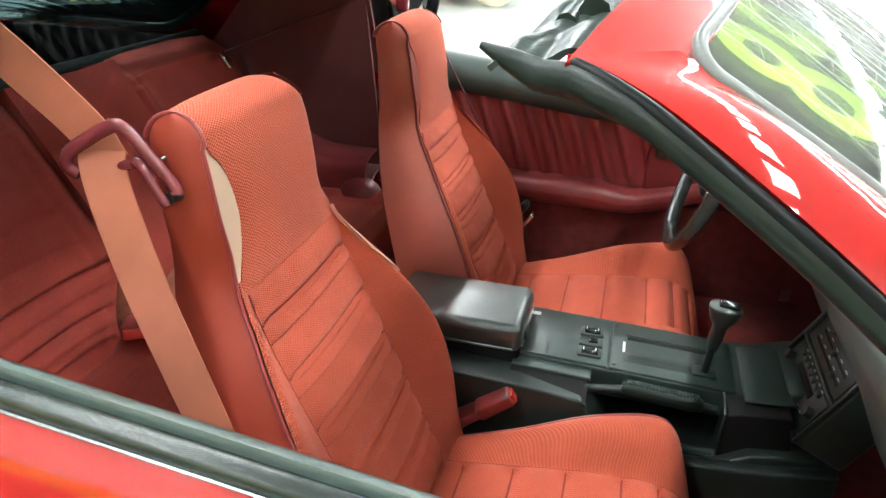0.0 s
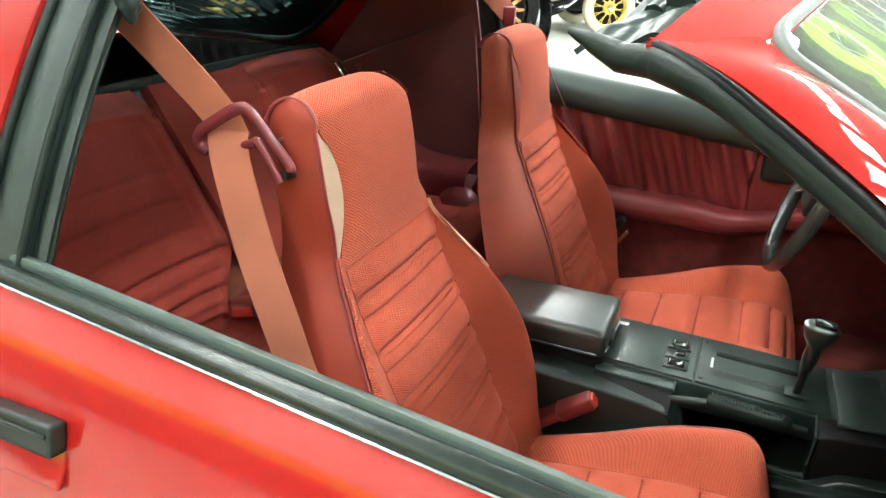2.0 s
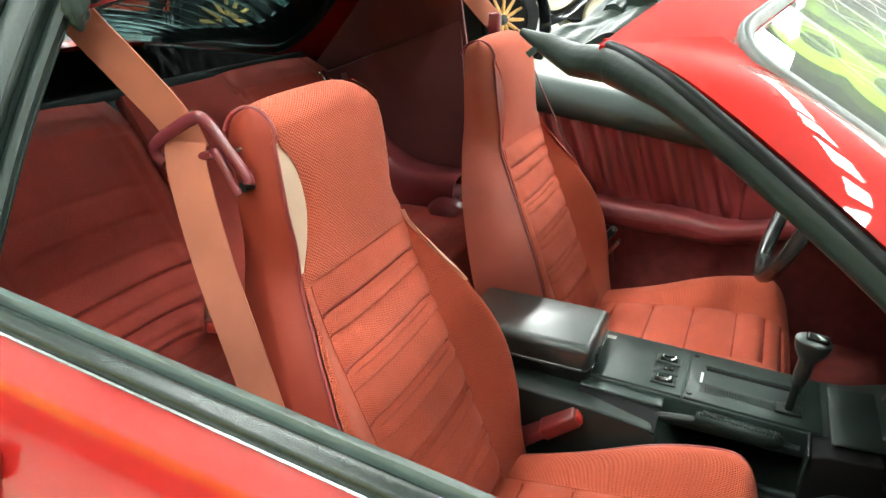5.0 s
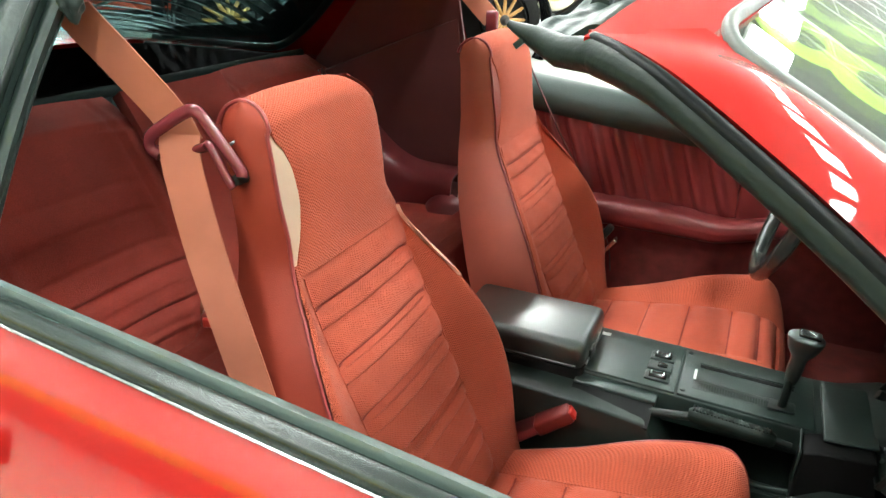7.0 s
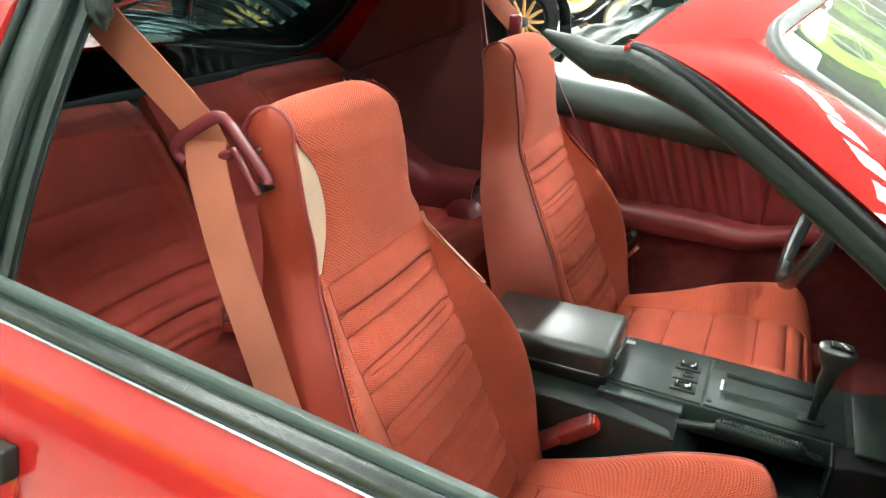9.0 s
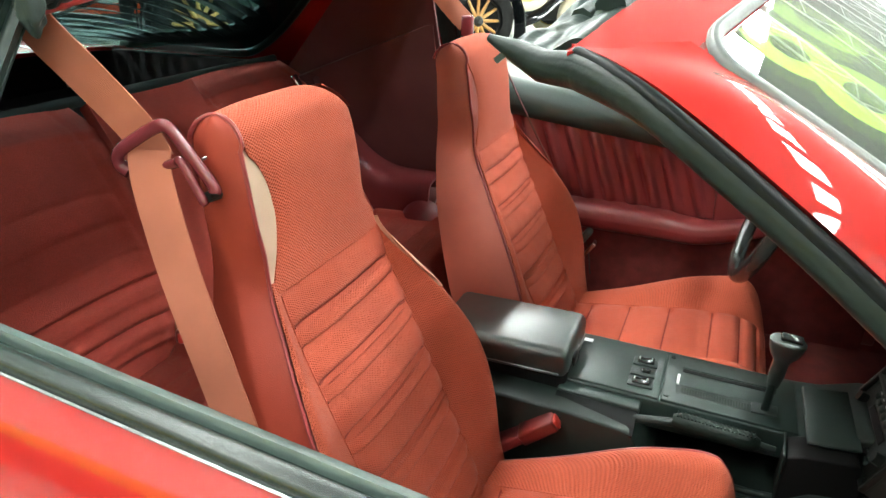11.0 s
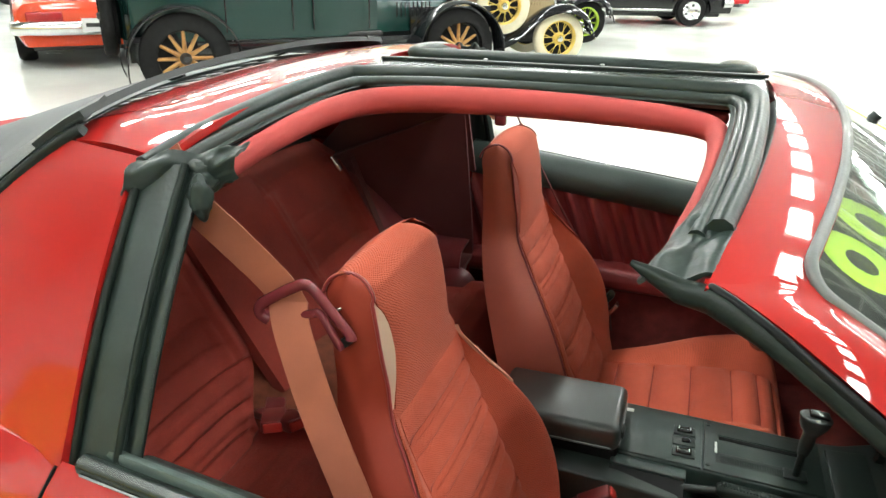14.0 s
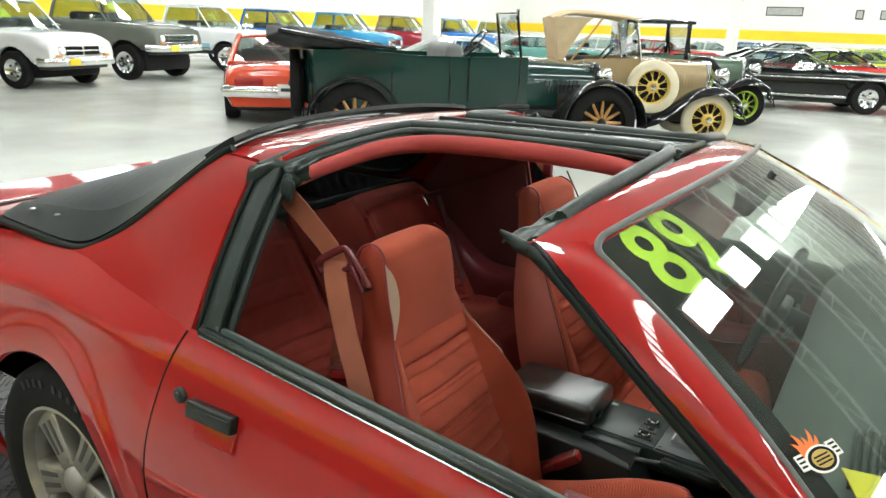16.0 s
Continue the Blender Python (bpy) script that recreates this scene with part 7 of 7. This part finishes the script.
# ---- tan roadster with wire wheels, and the green one behind it ----
def roadster(label, front_wheel, heading, body_mat, rim, tyre, top=True):
    h = math.radians(heading)
    hb = 1.32
    ox, oy = hb, -0.70
    at = (front_wheel[0] - (ox * math.cos(h) - oy * math.sin(h)), front_wheel[1] - (ox * math.sin(h) + oy * math.cos(h)))
    t = thing("vintage_roadster", (0, 0, 0), label, "vintage car", m=Matrix.Translation((*at, 0)) @ pose(0, 0, 0, 0, 0, heading))
    def hoodf(u, v):
        x = lerp(0.30, 1.36, u)
        w, hh = lerp(0.60, 0.36, u), lerp(1.18, 1.13, u)
        a = math.pi * v
        return (x, -w * math.copysign(abs(math.cos(a))**0.55, math.cos(a)), lerp(0.58, hh, math.sin(a)**0.45))
    part("engine_bonnet", grid(hoodf, 12, 20, 0.015), body_mat, t, local=True)
    part("bonnet_hinge", tube([(0.31, 0, 1.19), (1.36, 0, 1.14)], 0.01, 6), CHROME, t, local=True)
    for k in range(12):
        for s in (-1, 1):
            part("bonnet_louvre", box((0.62 + 0.045 * k, s * (0.565 - 0.011 * k), 0.88), (0.012, 0.012, 0.18), 0.003), body_mat, t, local=True)
    part("radiator_shell", box((1.40, 0, 0.86), (0.10, 0.56, 0.60), 0.06, 3), CHROME, t, local=True)
    part("radiator_core", box((1.453, 0, 0.86), (0.01, 0.46, 0.50), 0.004), TRIM, t, local=True)
    for s in (-1, 1):
        part("cowl_side", grid(lambda u, v: (lerp(0.30, -1.55, u), s * cr([(0, 0.60), (0.2, 0.66), (0.7, 0.66), (1, 0.50)], u), lerp(cr([(0, 1.18), (0.5, 1.13), (1, 0.98)], u), 0.56, v)), 16, 6, 0.03), body_mat, t, local=True)
        for cx, sg2 in ((hb, 1), (-hb, -1)):
            def fend(u, v):
                w = 2 * v - 1
                if sg2 > 0:
                    p = [(1.80, 0.52), (1.72, 0.70), (1.55, 0.83), (1.32, 0.875), (1.08, 0.82), (0.85, 0.66), (0.62, 0.48), (0.42, 0.40)]
                else:
                    p = [(-0.75, 0.40), (-0.86, 0.62), (-1.05, 0.80), (-1.32, 0.87), (-1.58, 0.80), (-1.75, 0.62), (-1.82, 0.46)]
                q = path([(a, 0, b) for a, b in p], 40)[min(40, int(u * 40 + 0.5))]
                return (q.x, s * (0.72 + 0.145 * w), q.z - 0.055 - 0.03 * w * w - 0.08 * max(0, w)**4)
            part("fender", grid(fend, 40, 8, 0.014), BLK, t, local=True)
            far_wheel(t, cx, s * 0.70, 0.365, s, tyre=tyre, rim=rim, width=0.13, face=0.68, style="wire")
        part("running_board", box((-0.15, s * 0.78, 0.40), (1.25, 0.24, 0.03), 0.008), BLK, t, local=True)
        part("headlamp", moved(lathe([(0.0, 0.07), (0.105, 0.06), (0.115, 0.03), (0.09, -0.09), (0.03, -0.14), (0, -0.14)], 22, "x"), Matrix.Translation((1.58, s * 0.36, 0.96))), CHROME, t, local=True)
        part("screen_post", tube([(0.30, s * 0.60, 1.15), (0.20, s * 0.58, 1.66)], 0.02, 8), BLK if not top else CHROME, t, local=True)
        part("bumper_arm", tube([(1.45, s * 0.3, 0.48), (1.85, s * 0.3, 0.48)], 0.015, 6), CHROME, t, local=True)
    part("lamp_bar", tube(path([(1.55, -0.62, 0.80), (1.55, 0, 0.86), (1.55, 0.62, 0.80)], 12), 0.016, 8), CHROME, t, local=True)
    for z in (0.44, 0.52):
        part("bumper_bar", tube(path([(1.78, -0.75, z), (1.88, 0, z), (1.78, 0.75, z)], 14), 0.022, 8), CHROME, t, local=True)
    part("tail_panel", grid(lambda u, v: (-1.55 - 0.1 * math.cos(math.pi * (u - 0.5)), 0.5 * (2 * u - 1), lerp(0.98, 0.56, v)), 10, 4, 0.02), body_mat, t, local=True)
    part("deck_lid", grid(lambda u, v: (lerp(-0.75, -1.55, v), lerp(0.62, 0.48, v) * (2 * u - 1), lerp(1.12, 0.98, v) + 0.03 * (1 - (2 * u - 1)**2)), 10, 6, 0.02), body_mat, t, local=True)
    part("cabin_floor", box((-0.3, 0, 0.58), (1.3, 1.1, 0.04), 0.01), TRIM, t, local=True)
    part("chassis", box((0.05, 0, 0.42), (3.2, 0.84, 0.26), 0.03), TRIM, t, local=True)
    part("bench_back", box((-0.55, 0, 0.98), (0.2, 1.1, 0.42), 0.08, 3), TRIM, t, local=True)
    sp = far_wheel(t, 0.45, -0.80, 0.365, -1, tyre=tyre, rim=rim, width=0.13, face=0.66, style="wire")
    sp.name = "spare_wheel"
    sp.location = (0, 0, 0.44)
    g = part("screen_glass", box((0.25, 0, 1.42), (0.008, 1.15, 0.46), m=pose(0, 0, 0, 0, -11, 0)), GLASSY, t, local=True)
    g.visible_shadow = False
    part("steering_wheel", moved(tube([(0.2 * math.cos(2 * math.pi * k / 24), 0.2 * math.sin(2 * math.pi * k / 24), 0) for k in range(24)], 0.014, 8, closed=True), Matrix.Translation((-0.02, 0.32, 1.20)) @ pose(0, 0, 0, 0, -50, 0)), BLK, t, local=True)
    if top:
        TAN = material("tan_canvas", (0.55, 0.43, 0.26), 0.85, vary=0.1, scale=6, bump=0.4, bscale=60)
        def canvas(u, v):
            w = 2 * v - 1
            x = lerp(0.24, -0.98, u)
            z = cr([(0, 1.68), (0.15, 1.72), (0.8, 1.76), (1.0, 1.66)], u)
            return (x, 0.64 * w, z + 0.05 * (1 - abs(w)**3))
        part("canvas_roof", grid(canvas, 20, 14, 0.02), TAN, t, "tan canvas roof", local=True)
        part("canvas_back", grid(lambda u, v: (lerp(-0.98, -0.86, v), lerp(0.63, 0.60, v) * (2 * u - 1), lerp(1.68, 1.12, v)), 10, 8, 0.02), TAN, t, local=True)
        for s in (-1, 1):
            part("canvas_quarter", grid(lambda u, v: (lerp(-0.98 + 0.12 * v, lerp(-0.42, -0.80, v**0.7), u), s * 0.63, lerp(1.70, 1.12, v)), 6, 10, 0.015), TAN, t, local=True)
            part("top_bow", tube([(-0.70, s * 0.64, 1.12), (-0.30, s * 0.62, 1.70)], 0.014, 6), WOOD, t, local=True)
    else:
        part("hard_roof", grid(lambda u, v: (lerp(0.32, -0.85, u), 0.63 * (2 * v - 1), 1.74 + 0.06 * (1 - abs(2 * v - 1)**3) * math.sin(math.pi * (0.1 + 0.8 * u))), 16, 12, 0.05), BLK, t, "black fabric roof", local=True)
        for s in (-1, 1):
            for x in (0.22, -0.72):
                part("roof_post", box((x, s * 0.62, 1.42), (0.07, 0.04, 0.66), 0.01), BLK, t, local=True)
        part("rear_wall", box((-0.85, 0, 1.40), (0.04, 1.2, 0.70), 0.03), BLK, t, local=True)
    return t


roadster("tan vintage roadster with cream wire wheels and canvas top", (-1.60, 9.05), 33, paint("tan_paint", (0.36, 0.27, 0.15)), CREAMP, WHITEWALL)
roadster("dark green vintage coupe with lime wire wheels", (-1.69, 12.0), 33, paint("sage_green", (0.08, 0.13, 0.09)), paint("lime_wheel", (0.35, 0.50, 0.05)), TYRE, top=False)

# ---- walls' yellow band, column, wall frames ----
setting("wall_band_west", box((X0 + 0.012, (Y0 + Y1) / 2, 1.62), (0.02, Y1 - Y0, 0.56)), YELLOW, "yellow painted band on the wall", "wall band")
setting("wall_band_north", box(((X0 + X1) / 2, Y1 - 0.012, 1.62), (X1 - X0 - 0.06, 0.02, 0.56)), YELLOW, "yellow painted band on the wall", "wall band")
setting("wall_band_south", box(((X0 + X1) / 2, Y0 + 0.012, 1.72), (X1 - X0 - 0.06, 0.02, 0.9)), YELLOW, "yellow painted band on the wall", "wall band")
# unseen dark panel, added so the car's side reflects a dark zone
DARKPANEL = material("dark_grey_panel", (0.06, 0.06, 0.06), 0.6, vary=0.2, scale=1.5)
setting("dark_panel_south", box(((X0 + X1) / 2, Y0 + 0.012, 0.62), (X1 - X0 - 0.06, 0.02, 1.24)), DARKPANEL, "added dark grey panel low on the unseen south wall", "wall band")
for x, y in ((-10.2, 14.6), (-5.0, 26.0), (4.0, 38.0)):
    setting("column", box((x, y, ZC / 2), (0.36, 0.36, ZC), 0.01), WALLM, "white square steel column", "column")
FR = material("dark_frame", (0.03, 0.03, 0.03), 0.5)
for x, z, w, h in ((-6.5, 3.0, 2.0, 0.5), (-2.6, 2.9, 0.4, 0.5), (-1.4, 2.9, 0.4, 0.5), (0.2, 2.85, 1.1, 0.45)):
    f = thing("wall_frame", (x, Y1 - 0.03, z), "dark framed picture hung on the wall", "picture frame")
    part("frame", box((x, Y1 - 0.03, z), (w, 0.04, h), 0.01), FR, f)
    part("picture", box((x, Y1 - 0.053, z), (w - 0.1, 0.006, h - 0.1)), material("faded_print", (0.4, 0.4, 0.38), 0.6), f)
